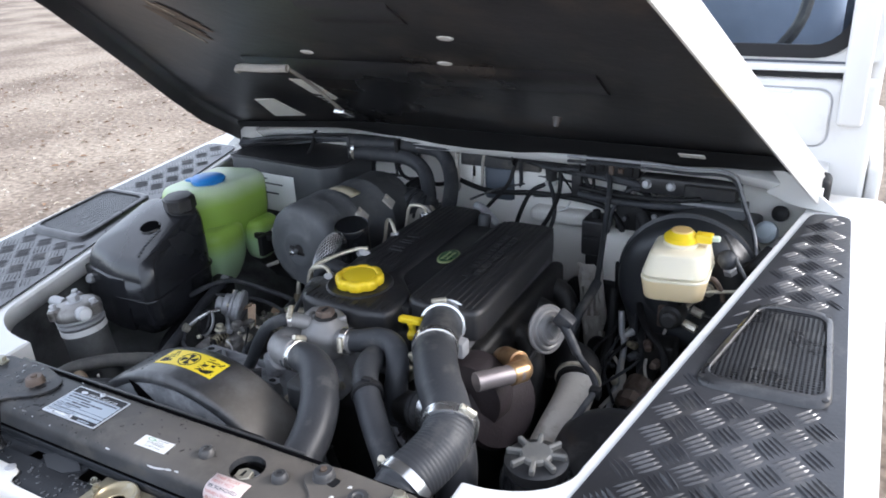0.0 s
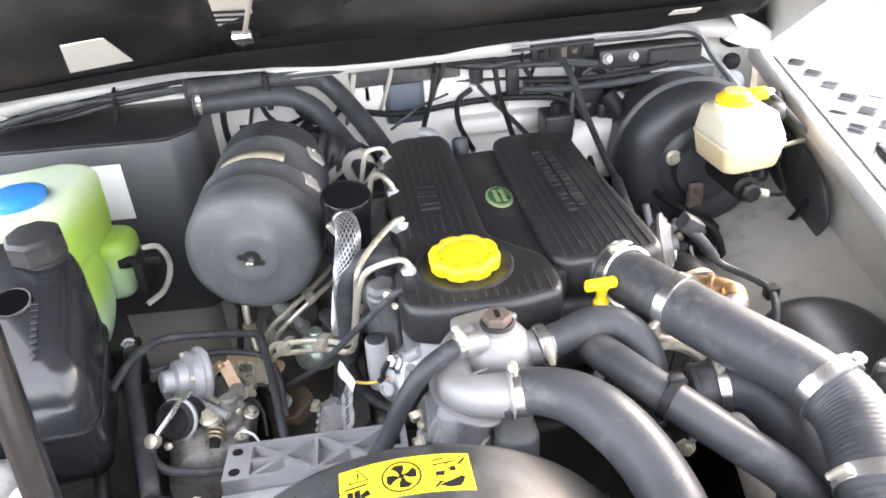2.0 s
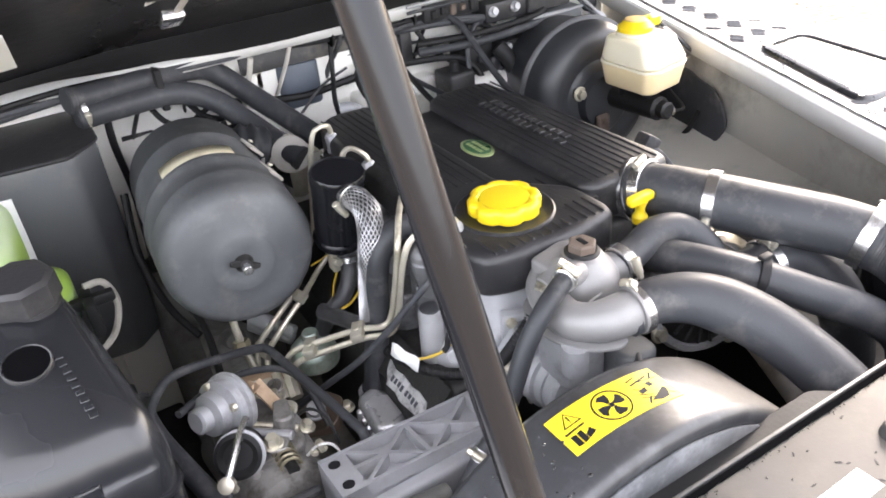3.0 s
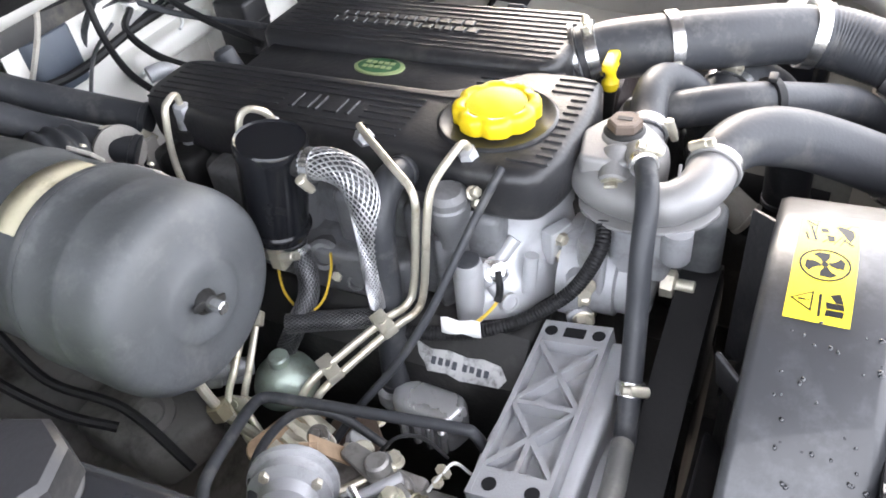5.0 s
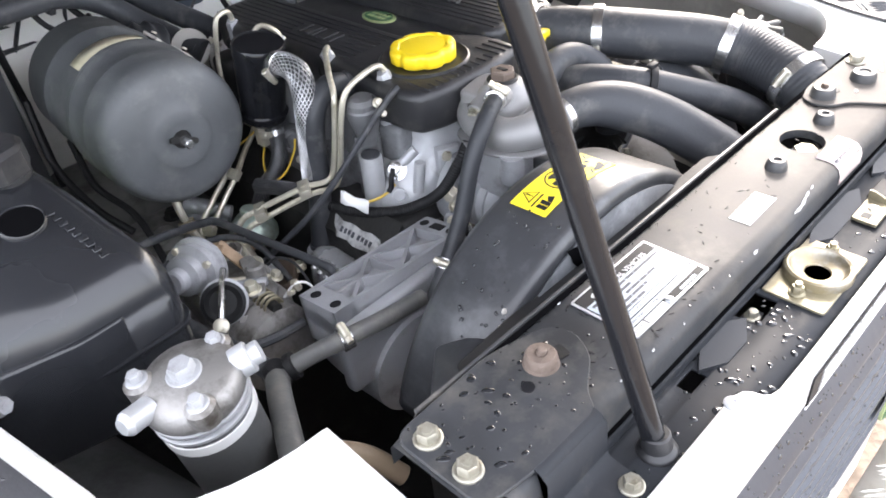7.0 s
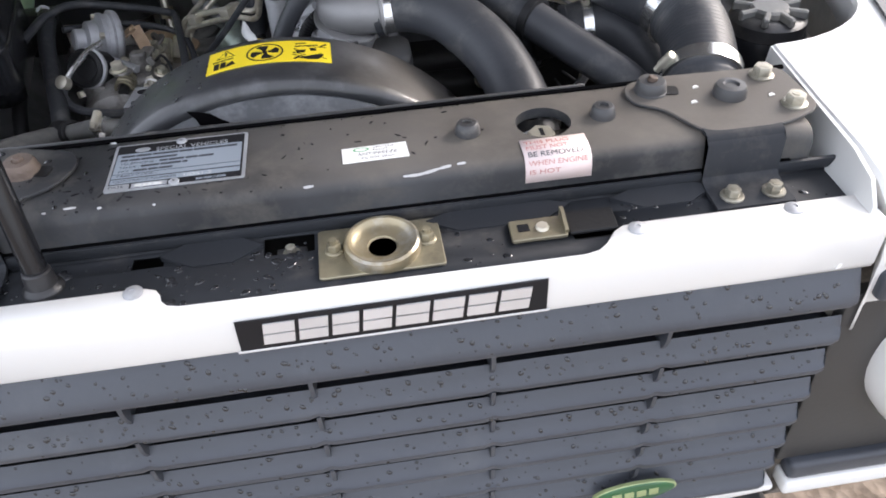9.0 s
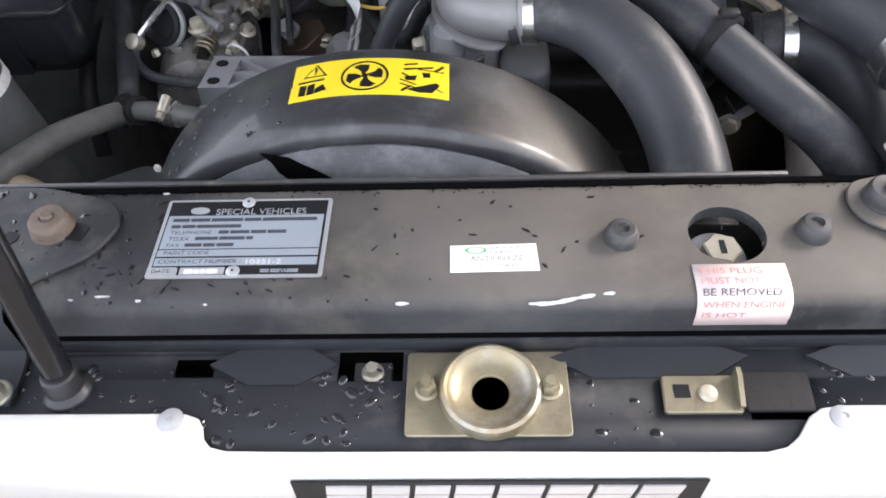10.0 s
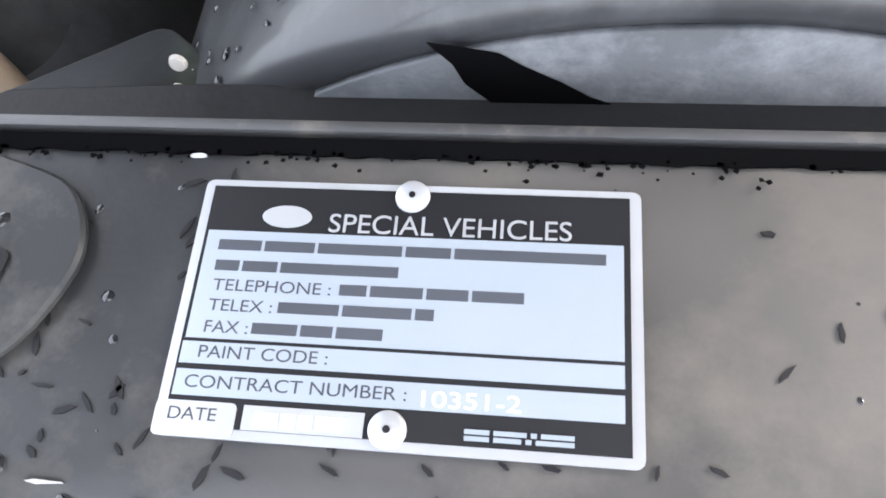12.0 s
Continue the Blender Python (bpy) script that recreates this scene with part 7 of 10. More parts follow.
        rows.append([b.verts.new(m + side * u * w + V(-0.3, -0.6, 0.4) * 0.0022 * math.sin(f * 7 + u * 2)) for u in (-0.5, 0.0, 0.5)])
    for p, q in zip(rows, rows[1:]):
        for k in range(2):
            b.faces.new((p[k], q[k], q[k + 1], p[k + 1]))
    tag = part("paper_tag", b, PAPER, t, "small crumpled white tag on a wire", smooth=60)
    m = tag.modifiers.new("thickness", "SOLIDIFY")
    m.thickness = 0.0005
    part("tag_wire", tube([(-0.076, 0.463, 0.985), (-0.088, 0.463, 0.98), (-0.1, 0.468, 0.976), (-0.113, 0.473, 0.976)], 0.0016, 6), WIRE_YELLOW, t)
    # painted patch with a worn number
    tilt = Matrix.Translation((-0.125, 0.483, 0.9315)) @ Matrix.Rotation(radians(-48.6), 4, "Y")
    ragged = [(-0.008, -0.036), (-0.0095, -0.02), (-0.0115, 0.0), (-0.0085, 0.012), (-0.0105, 0.03), (-0.004, 0.034), (0.002, 0.041), (0.013, 0.045), (0.009, 0.03), (0.0115, 0.014), (0.0095, -0.004), (0.012, -0.018), (0.01, -0.034), (0.0, -0.041)]
    b = prism(ragged, 0.0, 0.0012, 0)
    bmesh.ops.transform(b, matrix=tilt, verts=b.verts)
    pp = part("painted_patch", b, mat("worn_white_paint", (0.4, 0.4, 0.4), 0.6, scale=120, var=0.3, bump=0.2, stain=(0.07, 0.068, 0.066), amount=0.42), t, "pale painted patch with a scratched number")
    for k in range(8):
        y = 0.024 - k * 0.0066 - (0.003 if k > 3 else 0)
        b = box((-0.0035 + 0.0008 * (k % 3), y, 0.0012), (0.0035, y + 0.0042, 0.0016), 0)
        bmesh.ops.transform(b, matrix=tilt, verts=b.verts)
        part("number_bar", b, INK_GREY, pp)
    part("side_plate", prism([(-0.13, 0.43), (-0.1, 0.43), (-0.1, 0.86), (-0.13, 0.86)], 0.85, 0.94, 0, top=lambda x, y: 0.9255 + (x + 0.13) * 1.134), DARK, t)
    # shiny fluted cover that takes the upright hose
    SHINY = mat("shiny_alloy_cover", (0.55, 0.555, 0.57), 0.24, 0.6, scale=60, var=0.25, bump=0.05, stain=(0.3, 0.3, 0.31), amount=0.3)
    b = prism(soften([(-0.166, 0.482), (-0.142, 0.472), (-0.128, 0.482), (-0.125, 0.53), (-0.14, 0.548), (-0.16, 0.54)], 0.01), 0.855, 0.903, 0.009, 4)
    cv = part("bright_cover", b, SHINY, t, "shiny fluted cover beside the block", smooth=50)
    for k in range(4):
        part("flute", rod((-0.1665 + 0.001 * k, 0.488 + 0.0135 * k, 0.862), (-0.1645 + 0.001 * k, 0.488 + 0.0135 * k, 0.892), 0.0042, 10, edge=0.002), SHINY, cv)
    part("collar", lathe((-0.134, 0.549, 0.872), (0.05, 0, 1), [(0.0165, 0), (0.0185, 0.004), (0.0185, 0.018), (0.0155, 0.022)], 24), ALU_DULL, cv)
    part("cover_bolt", hexbolt((-0.168, 0.552, 0.88), (0, 0, 1), 0.007, 0.006, 0.009), STEEL, cv)
    part("front_plate", box((-0.1, 0.4, 0.62), (0.19, 0.432, 0.94), 0.01, 3), DARK, t)
    part("head_side", box((0.2, 0.5, 0.9), (0.225, 0.84, 1.02), 0.01, 3), DARK, t)
    cast = mat("dusty_cast_iron", (0.19, 0.185, 0.175), 0.65, scale=20, var=0.4, bump=0.3, stain=(0.06, 0.056, 0.05), amount=0.46)
    part("bell_housing", box((-0.3, 0.87, 0.46), (0.22, 1.026, 0.9), 0.03, 3), cast, t, "dusty grey bell housing")
    b = prism(soften([(-0.27, 0.74), (-0.2, 0.72), (-0.16, 0.78), (-0.17, 0.87), (-0.26, 0.87)], 0.02), 0.8, 0.85, 0.012, 3)
    part("mount_bracket", b, cast, t, "dusty cast mounting bracket")
    part("mount_boss", lathe((-0.225, 0.785, 0.845), (-0.2, -0.3, 1), [(0.024, 0), (0.024, 0.014), (0.016, 0.018), (0.012, 0.012), (0, 0.012)], 20), cast, t)
    part("mount_bolt", hexbolt((-0.19, 0.83, 0.85), (0, 0, 1), 0.011, 0.01, 0.015), DARK, t)
    for y in (0.54, 0.63, 0.72, 0.8):
        part("exhaust_runner", tube([(0.2, y, 0.985), (0.235, y, 0.975), (0.256, y - 0.02, 0.94), (0.256, y - 0.04, 0.88)], 0.02, 14), DARK, t)
    # crank and fan pulleys
    for at, r, w in (((0.0, 0.3, 0.905), 0.06, 0.034), ((0.02, 0.3, 0.75), 0.085, 0.034), ((-0.16, 0.3, 0.87), 0.035, 0.034)):
        part("pulley", lathe(at, (0, 1, 0), [(r * 0.4, 0), (r * 0.9, 0.0), (r, 0.003), (r * 0.93, w * 0.5), (r, w - 0.003), (r * 0.9, w), (0.02, w)], 36), DARK, t)
    b = bmesh.new()
    loop = spline([(-0.197, 0, 0.87), (-0.16, 0, 0.907), (-0.02, 0, 0.962), (0.04, 0, 0.952), (0.062, 0, 0.9), (0.105, 0, 0.75), (0.02, 0, 0.663), (-0.06, 0, 0.72), (-0.19, 0, 0.85), (-0.197, 0, 0.87)], 8)
    mid = V(-0.03, 0, 0.82)
    rings = []
    for p in loop:
        out = (p - mid).normalized() * 0.004
        rings.append([b.verts.new((q.x, y, q.z)) for q, y in ((p, 0.302), (p, 0.333), (p + out, 0.333), (p + out, 0.302))])
    for p, q in zip(rings, rings[1:]):
        for k in range(4):
            b.faces.new((p[k], q[k], q[(k + 1) % 4], p[(k + 1) % 4]))
    part("drive_belt", b, RUBBER_DARK, t, "black ribbed drive belt")
    return t


build_engine()


def build_thermostat():
    t = thing("thermostat_housing", (0.02, 0.37, 0.98), "bright cast aluminium thermostat housing with a black screw plug", "thermostat housing")
    part("body", lathe((0.028, 0.389, 1.032), (0, 0, 1), [(0.03, 0), (0.034, 0.006), (0.035, 0.026), (0.0335, 0.036), (0.028, 0.044), (0.0225, 0.0485), (0.02, 0.053), (0.0185, 0.055)], 36), ALU_SOFT, t, smooth=60)
    ear = prism(soften([(-0.012, 0.417), (0.03, 0.426), (0.055, 0.41), (0.03, 0.38), (-0.01, 0.378)], 0.007), 1.046, 1.084, 0.004, 3)
    part("flange", ear, ALU_SOFT, t, "square cast flange bolted to the head")
    part("boss", rod((0.012, 0.392, 1.08), (-0.0165, 0.388, 1.066), 0.0125, 18, edge=0.003), ALU_SOFT, t)
    part("bolt", hexbolt((-0.016, 0.388, 1.0665), (-1, -0.15, -0.35), 0.0085, 0.005, 0.0105), BOLT, t)
    p = part("plug", lathe((0.03, 0.392, 1.084), (0, 0, 1), [(0.0165, 0), (0.0168, 0.004), (0.0145, 0.006)], 24), DARK, t, "dark screw plug with a slot")
    part("plug_hexagon", lathe((0.03, 0.392, 1.09), (0, 0, 1), [(0.0138, 0), (0.0138, 0.0065), (0.0122, 0.008)], 6), RUSTY, p)
    part("plug_slot", box((0.0275, 0.386, 1.098), (0.0325, 0.398, 1.0985), 0), INK, p)
    part("outlet", rod((0.045, 0.386, 1.059), (0.082, 0.382, 1.06), 0.0165, 20, edge=0.002), ALU_SOFT, t)
    part("side_outlet", rod((0.014, 0.378, 1.079), (-0.012, 0.3665, 1.087), 0.011, 18, edge=0.002), ALU_SOFT, t)
    # the elbow swells over its flange, then narrows to the hose
    el = tube([(0.014, 0.414, 1.056), (-0.004, 0.402, 1.056), (-0.015, 0.378, 1.055), (-0.018, 0.35, 1.0565), (-0.006, 0.331, 1.06), (0.013, 0.3225, 1.063), (0.034, 0.3205, 1.0645)], 0.0172, 26, 8, ribs=lambda d: 0.0032 * max(0.0, 1 - d / 0.055) + 0.0022 * max(0.0, min(1.0, (d - 0.09) / 0.03)))
    part("elbow", el, ALU_SOFT, t, "smooth bright aluminium elbow", smooth=60)
    part("elbow_bead", band((0.027, 0.3205, 1.064), (1, -0.12, 0.1), 0.0205, 0.004, 0.0015), ALU_SOFT, t)
    rim = [(0.004, 0.42), (-0.024, 0.414), (-0.041, 0.384), (-0.039, 0.349), (-0.022, 0.319), (0.002, 0.307), (0.016, 0.311), (0.018, 0.34), (0.01, 0.38)]
    part("base_flange", prism(soften(rim, 0.014), 1.0395, 1.0435, 0.0018, 2), ALU_SOFT, t, "thin cast flange under the elbow")
    for k in range(6):
        a = box((-0.0018, -0.0012, 0), (0.0018, 0.0012, 0.0014), 0.0004, 1)
        bmesh.ops.transform(a, matrix=Matrix.Translation((-0.0125 + 0.0042 * k, 0.3395 + 0.0006 * k, 1.0735 + 0.0004 * k)) @ Matrix.Rotation(radians(-20), 4, "Y"), verts=a.verts)
        part("cast_mark", a, ALU_SOFT, t)
    part("skirt", lathe((-0.026, 0.334, 1.012), (0, 0, 1), [(0.0, 0), (0.0105, 0.0), (0.0118, 0.002), (0.0122, 0.03)], 24), ALU_DULL, t)
    part("rear_leg", prism(soften([(-0.045, 0.385), (0.0, 0.39), (0.0, 0.412), (-0.04, 0.41)], 0.006), 0.96, 1.022, 0.004, 2), ALU_DULL, t)
    # water pump
    w = thing("water_pump", (-0.005, 0.36, 0.93), "grey cast water pump with a bolt in its nose", "water pump")
    part("body", lathe((-0.006, 0.425, 0.966), (0, -1, 0), [(0.046, 0), (0.046, 0.02), (0.039, 0.024), (0.038, 0.046), (0.034, 0.048), (0.034, 0.058), (0.0318, 0.0585), (0.0318, 0.071), (0.0295, 0.074), (0.028, 0.0725), (0.012, 0.076), (0, 0.076)], 44), ALU_DULL, w, smooth=30)
    part("nose", lathe((-0.008, 0.345, 0.968), (0, -1, 0), [(0.012, 0), (0.012, 0.01), (0.009, 0.012)], 6), STEEL, w)
    part("stud", rod((-0.008, 0.335, 0.968), (-0.008, 0.318, 0.969), 0.0055, 12, edge=0.001), STEEL, w)
    for a in range(0, 360, 60):
        part("bolt", hexbolt((-0.006 + 0.04 * math.cos(radians(a)), 0.404, 0.966 + 0.04 * math.sin(radians(a))), (0, -1, 0), 0.0055, 0.006, 0.008), STEEL, w)
    part("neck", prism(soften([(-0.03, 0.34), (0.012, 0.335), (0.02, 0.36), (0.0, 0.39), (-0.03, 0.385)], 0.008), 0.985, 1.041, 0.005, 2), ALU_DULL, w)
    part("side_housing", prism(rounded(0.012, 0.304, 0.05, 0.36, 0.014), 0.93, 1.022, 0.006, 3), CANISTER, w, "dark grey side housing")
    for z in (0.945, 0.985):
        part("side_bolt", hexbolt((-0.05, 0.4, z), (-1, -0.3, 0), 0.0075, 0.008, 0.01), STEEL, w)
        part("side_lug", rod((-0.052, 0.403, z), (-0.01, 0.42, z), 0.011, 14, edge=0.002), ALU_DULL, w)
    return t


build_thermostat()


# ---- hoses ----
def hose(name, points, r, label, material=None, category="hose", ribs=None, segs=18, n=10):
    P = [Vector(p) for p in points]
    t = thing(name, P[0], label, category, "hoses" if category == "hose" else "")
    part("tube", tube(points, r, segs, n, ribs=ribs), material or RUBBER, t, smooth=60)
    if r > 0.009:
        for a, b in ((P[0], P[1]), (P[-1], P[-2])):
            d = (b - a).normalized()
            grow = ribs(0.0 if a is P[0] else sum((q - p).length for p, q in zip(P, P[1:]))) if ribs else 0.0
            part("end_cuff", band(a + d * 0.004, d, r + grow + 0.0005, 0.007, 0.0012, segs=segs + 6), material or RUBBER, t)
    return t


def build_hoses():
    hose("coolant_hose", [(0.018, 0.322, 1.06), (0.05, 0.317, 1.0655), (0.083, 0.298, 1.063), (0.11, 0.265, 1.05), (0.126, 0.228, 1.033), (0.132, 0.19, 1.017), (0.132, 0.16, 1.0)], 0.025, "fat black rubber coolant hose curving down to the radiator", ribs=lambda d: -0.0068 * max(0.0, 1 - d / 0.09))
    hose_clamp((0.032, 0.3203, 1.0626), (1, -0.12, 0.14), 0.0202, (0, 0.6, 1))
    hose_clamp((0.132, 0.183, 1.013), (0, -0.5, -0.3), 0.0256, (0.6, 0.4, 1))
    hose("bypass_hose", [(0.064, 0.383, 1.06), (0.09, 0.387, 1.064), (0.12, 0.391, 1.072), (0.147, 0.385, 1.07), (0.163, 0.366, 1.055), (0.167, 0.352, 1.03), (0.168, 0.348, 0.98)], 0.0158, "short black rubber hose bent from the thermostat housing")
    hose_clamp((0.071, 0.384, 1.061), (1, 0.1, 0.12), 0.0178, (0, -1, 0.3))
    hose("heater_pipe_hose", [(0.118, 0.41, 1.04), (0.125, 0.362, 1.056), (0.147, 0.312, 1.058), (0.19, 0.265, 1.04), (0.232, 0.228, 1.018), (0.255, 0.205, 0.99), (0.262, 0.195, 0.94)], 0.0172, "long black rubber hose running forward to the radiator")
    pc = V(0.161, 0.296, 1.054)
    t = thing("pipe_clip", pc, "black plastic clip round a hose", "pipe clip")
    part("loop", band(pc, (0.6, -0.7, -0.15), 0.0185, 0.009, 0.002), RUBBER_DARK, t)
    part("tail", box((0.156, 0.292, 1.073), (0.17, 0.3, 1.078), 0.002), RUBBER_DARK, t)
    # induction hose and its ribbed end
    hose("induction_hose", [(0.176, 0.474, 1.066), (0.186, 0.445, 1.074), (0.206, 0.393, 1.077), (0.24, 0.338, 1.072), (0.272, 0.299, 1.064), (0.292, 0.268, 1.056)], 0.0288, "wide black rubber induction hose with steel clamps")
    hose("ribbed_hose", [(0.287, 0.281, 1.059), (0.294, 0.252, 1.053), (0.29, 0.222, 1.047), (0.281, 0.19, 1.04), (0.276, 0.165, 1.025), (0.275, 0.15, 1.0)], 0.0305, "ribbed grey-black rubber hose going down at the radiator end", ribs=lambda d: 0.0004 * math.sin(d * 1300), n=22)
    hose_clamp((0.18, 0.462, 1.071), (0.1, -0.3, 0.08), 0.0312, (0, -0.3, 1), width=0.013)
    hose_clamp((0.205, 0.395, 1.077), (0.45, -0.8, 0.0), 0.0296, (-1, -0.6, -0.6), width=0.013)
    hose_clamp((0.289, 0.276, 1.058), (0.25, -0.8, -0.2), 0.0322, (0.8, 0, 0.8), width=0.014)
    hose_clamp((0.2805, 0.188, 1.039), (-0.2, -0.7, -0.25), 0.0322, (-1, 0.3, 0.6), width=0.014)
    e = thing("inlet_duct", (0.175, 0.49, 1.05), "grey metal inlet duct at the end of the engine cover", "duct")
    part("duct", tube([(0.168, 0.53, 1.05), (0.172, 0.495, 1.058), (0.177, 0.47, 1.068)], 0.029, 20), ALU_DULL, e)
    part("flange", band((0.178, 0.478, 1.066), (0.1, -0.3, 0.08), 0.031, 0.006, 0.004), BRIGHT, e)
    part("stud_plate", box((0.2, 0.44, 1.035), (0.222, 0.462, 1.06), 0.004, 2), ALU_DULL, e)
    # turbo outlet hose
    hose("turbo_hose", [(0.205, 0.342, 1.012), (0.235, 0.337, 1.02), (0.262, 0.325, 1.015), (0.285, 0.295, 0.985), (0.292, 0.272, 0.93), (0.292, 0.265, 0.85)], 0.0255, "black rubber hose from the turbocharger going down")
    hose_clamp((0.228, 0.338, 1.019), (1, -0.15, 0.15), 0.0262, (0, 0, 1))
    u = thing("turbocharger", (0.21, 0.4, 0.95), "brown cast turbocharger with a clamped outlet", "turbocharger")
    cb, ca = V(0.19, 0.392, 0.972), V(-0.2, -1, 0.3).normalized()
    part("compressor", lathe(cb, ca, [(0.05, -0.03), (0.064, 0), (0.067, 0.008), (0.064, 0.014), (0.058, 0.0155), (0.056, 0.012)], 36), ALU_DULL, u, "grey cast compressor housing")
    face = part("compressor_face", lathe(cb, ca, [(0.056, 0.012), (0.046, 0.018), (0.03, 0.024), (0.016, 0.026), (0.014, 0.03), (0, 0.031)], 36), DARK, u)
    mx = Matrix.Translation(cb) @ ca.to_track_quat("Z", "Y").to_matrix().to_4x4()
    for k in range(20):
        b = box((0.03, -0.0016, 0.018), (0.053, 0.0016, 0.0225), 0.0008, 1)
        bmesh.ops.transform(b, matrix=mx @ Matrix.Rotation(2 * math.pi * k / 20, 4, "Z"), verts=b.verts)
        part("face_rib", b, PLASTIC, face)
    for k in range(4):
        p = mx @ Matrix.Rotation(0.5 + math.pi * k / 2, 4, "Z") @ V(0.064, 0, 0.012)
        part("lug", hexbolt(p, ca, 0.007, 0.007, 0.01), STEEL, u)
    part("outlet", rod((0.175, 0.35, 1.005), (0.215, 0.341, 1.014), 0.022, 20, edge=0.003), DARK, u)
    part("clamp_ring", band((0.2, 0.38, 0.985), (-0.2, -1, 0.15), 0.05, 0.01, 0.006), STEEL, u)
    part("turbine", lathe((0.225, 0.43, 0.975), (0, 1, 0), [(0.03, 0), (0.052, 0.01), (0.058, 0.035), (0.05, 0.06), (0.03, 0.07)], 28), MANIFOLD, u, "brown scaled turbine housing")
    part("shield", lathe((0.262, 0.47, 0.955), (1, -0.5, 0.35), [(0.066, -0.004), (0.06, 0.006), (0.03, 0.014), (0, 0.016)], 32), MANIFOLD, u, "dished brown heat shield")
    el = tube([(0.235, 0.535, 0.985), (0.25, 0.51, 1.01), (0.272, 0.49, 1.024), (0.292, 0.475, 1.028), (0.302, 0.462, 1.028), (0.3, 0.452, 1.029)], 0.0135, 18, 10, ribs=lambda d: 0.0012 * max(0, math.sin(d * 700)) if 0.04 < d < 0.062 else 0.0)
    part("boost_pipe", el, HOT_STEEL, u, "heat-tinted golden steel pipe with an elbow", smooth=60)
    part("boost_pipe", tube([(0.3, 0.455, 1.029), (0.298, 0.447, 1.03), (0.282, 0.425, 1.034), (0.262, 0.398, 1.036)], 0.0132, 18, 8), mat("dull_plum_steel", (0.3, 0.265, 0.265), 0.42, 0.6, scale=30, var=0.25, bump=0.12, stain=(0.17, 0.14, 0.135), amount=0.36), u, "dull grey-pink steel pipe", smooth=60)
    part("pipe_collar", rod((0.3025, 0.463, 1.0275), (0.292, 0.438, 1.0315), 0.0152, 24, edge=0.002), HOT_STEEL, u, "golden heat-tinted collar")
    part("pipe_collar", band((0.287, 0.479, 1.0275), (1, -0.7, 0.2), 0.0142, 0.006, 0.0018), HOT_STEEL, u)
    # actuator
    a = thing("wastegate_actuator", (0.276, 0.59, 1.03), "bright pressed steel vacuum actuator with a plastic connector", "actuator")
    ax = V(0.88, -0.38, 0.24)
    part("canister", lathe(V(0.283, 0.6, 1.016), ax, [(0.026, -0.012), (0.031, -0.004), (0.0375, -0.002), (0.0385, 0.002), (0.0365, 0.004), (0.033, 0.0035), (0.0305, 0.008), (0.028, 0.0085), (0.0255, 0.007), (0.0225, 0.0125), (0.018, 0.0135), (0.0155, 0.011), (0.0105, 0.0115), (0.0095, 0.018), (0, 0.0185)], 40), ALU_SOFT, a, "ridged shiny steel canister")
    part("rod", rod((0.283, 0.6, 1.012), (0.262, 0.53, 0.96), 0.004, 10), DARK, a)
    part("connector", box((0.298, 0.583, 1.03), (0.326, 0.606, 1.052), 0.004, 2, turn=Matrix.Translation((0.312, 0.595, 1.04)) @ Matrix.Rotation(radians(35), 4, "Y") @ Matrix.Translation((-0.312, -0.595, -1.04))), RUBBER, a, "grey-black plug connector")
    part("connector_neck", tube([(0.312, 0.59, 1.035), (0.325, 0.583, 1.022), (0.34, 0.575, 1.0)], 0.007, 12), RUBBER, a)
    part("lead", tube([(0.335, 0.578, 1.005), (0.352, 0.57, 0.99), (0.375, 0.545, 0.985), (0.385, 0.52, 0.982), (0.378, 0.49, 0.97), (0.36, 0.46, 0.93), (0.352, 0.44, 0.86)], 0.0048, 10), RUBBER, a)
    # lagged pipe beside the right inner wing
    hose("exhaust_downpipe", [(0.3, 0.66, 0.93), (0.326, 0.63, 0.938), (0.335, 0.58, 0.922), (0.33, 0.5, 0.895), (0.325, 0.4, 0.855), (0.32, 0.3, 0.8)], 0.029, "pale grey scaled exhaust pipe running down", PIPE_GREY, "exhaust pipe")
    sl = thing("pipe_sleeve", (0.32, 0.63, 0.935), "black rubber sleeve over the top of the exhaust pipe", "sleeve")
    part("sleeve", tube([(0.28, 0.672, 0.92), (0.3, 0.66, 0.932), (0.326, 0.63, 0.94), (0.333, 0.6, 0.932)], 0.0335, 20, 8), RUBBER_DARK, sl, smooth=60)
    part("sleeve_band", band((0.332, 0.606, 0.934), (0.1, -1, -0.2), 0.034, 0.008, 0.002), STEEL, sl)
    d = thing("arch_cover", (0.47, 0.52, 0.85), "black domed rubber cover on the inner wing", "rubber cover")
    part("dome", lathe((0.428, 0.468, 0.835), (0.05, -0.1, 1), [(0.084, 0), (0.084, 0.07), (0.0815, 0.096), (0.075, 0.113), (0.062, 0.125), (0.044, 0.1315), (0.022, 0.1345), (0.0, 0.1352)], 40), DOME, d, smooth=50)
    part("rim", lathe((0.428, 0.468, 0.835), (0.05, -0.1, 1), [(0.1, 0), (0.1, 0.012), (0.09, 0.016)], 40), RUBBER_DARK, d)
    part("clip", box((0.378, 0.512, 0.972), (0.394, 0.526, 0.988), 0.002), RUBBER_DARK, d)
    # power steering reservoir
    p = thing("steering_reservoir", (0.39, 0.286, 0.93), "black power steering reservoir with a winged cap", "reservoir")
    part("pot", lathe((0.39, 0.29, 0.9), (0, 0, 1), [(0.036, 0), (0.042, 0.03), (0.042, 0.11), (0.037, 0.122), (0.03, 0.124)], 32), PLASTIC_GLOSS, p)
    cap = part("cap", lathe((0.39, 0.29, 1.022), (0, 0, 1), [(0.036, 0), (0.036, 0.012), (0.03, 0.016), (0.018, 0.0165)], 32), PLASTIC, p)
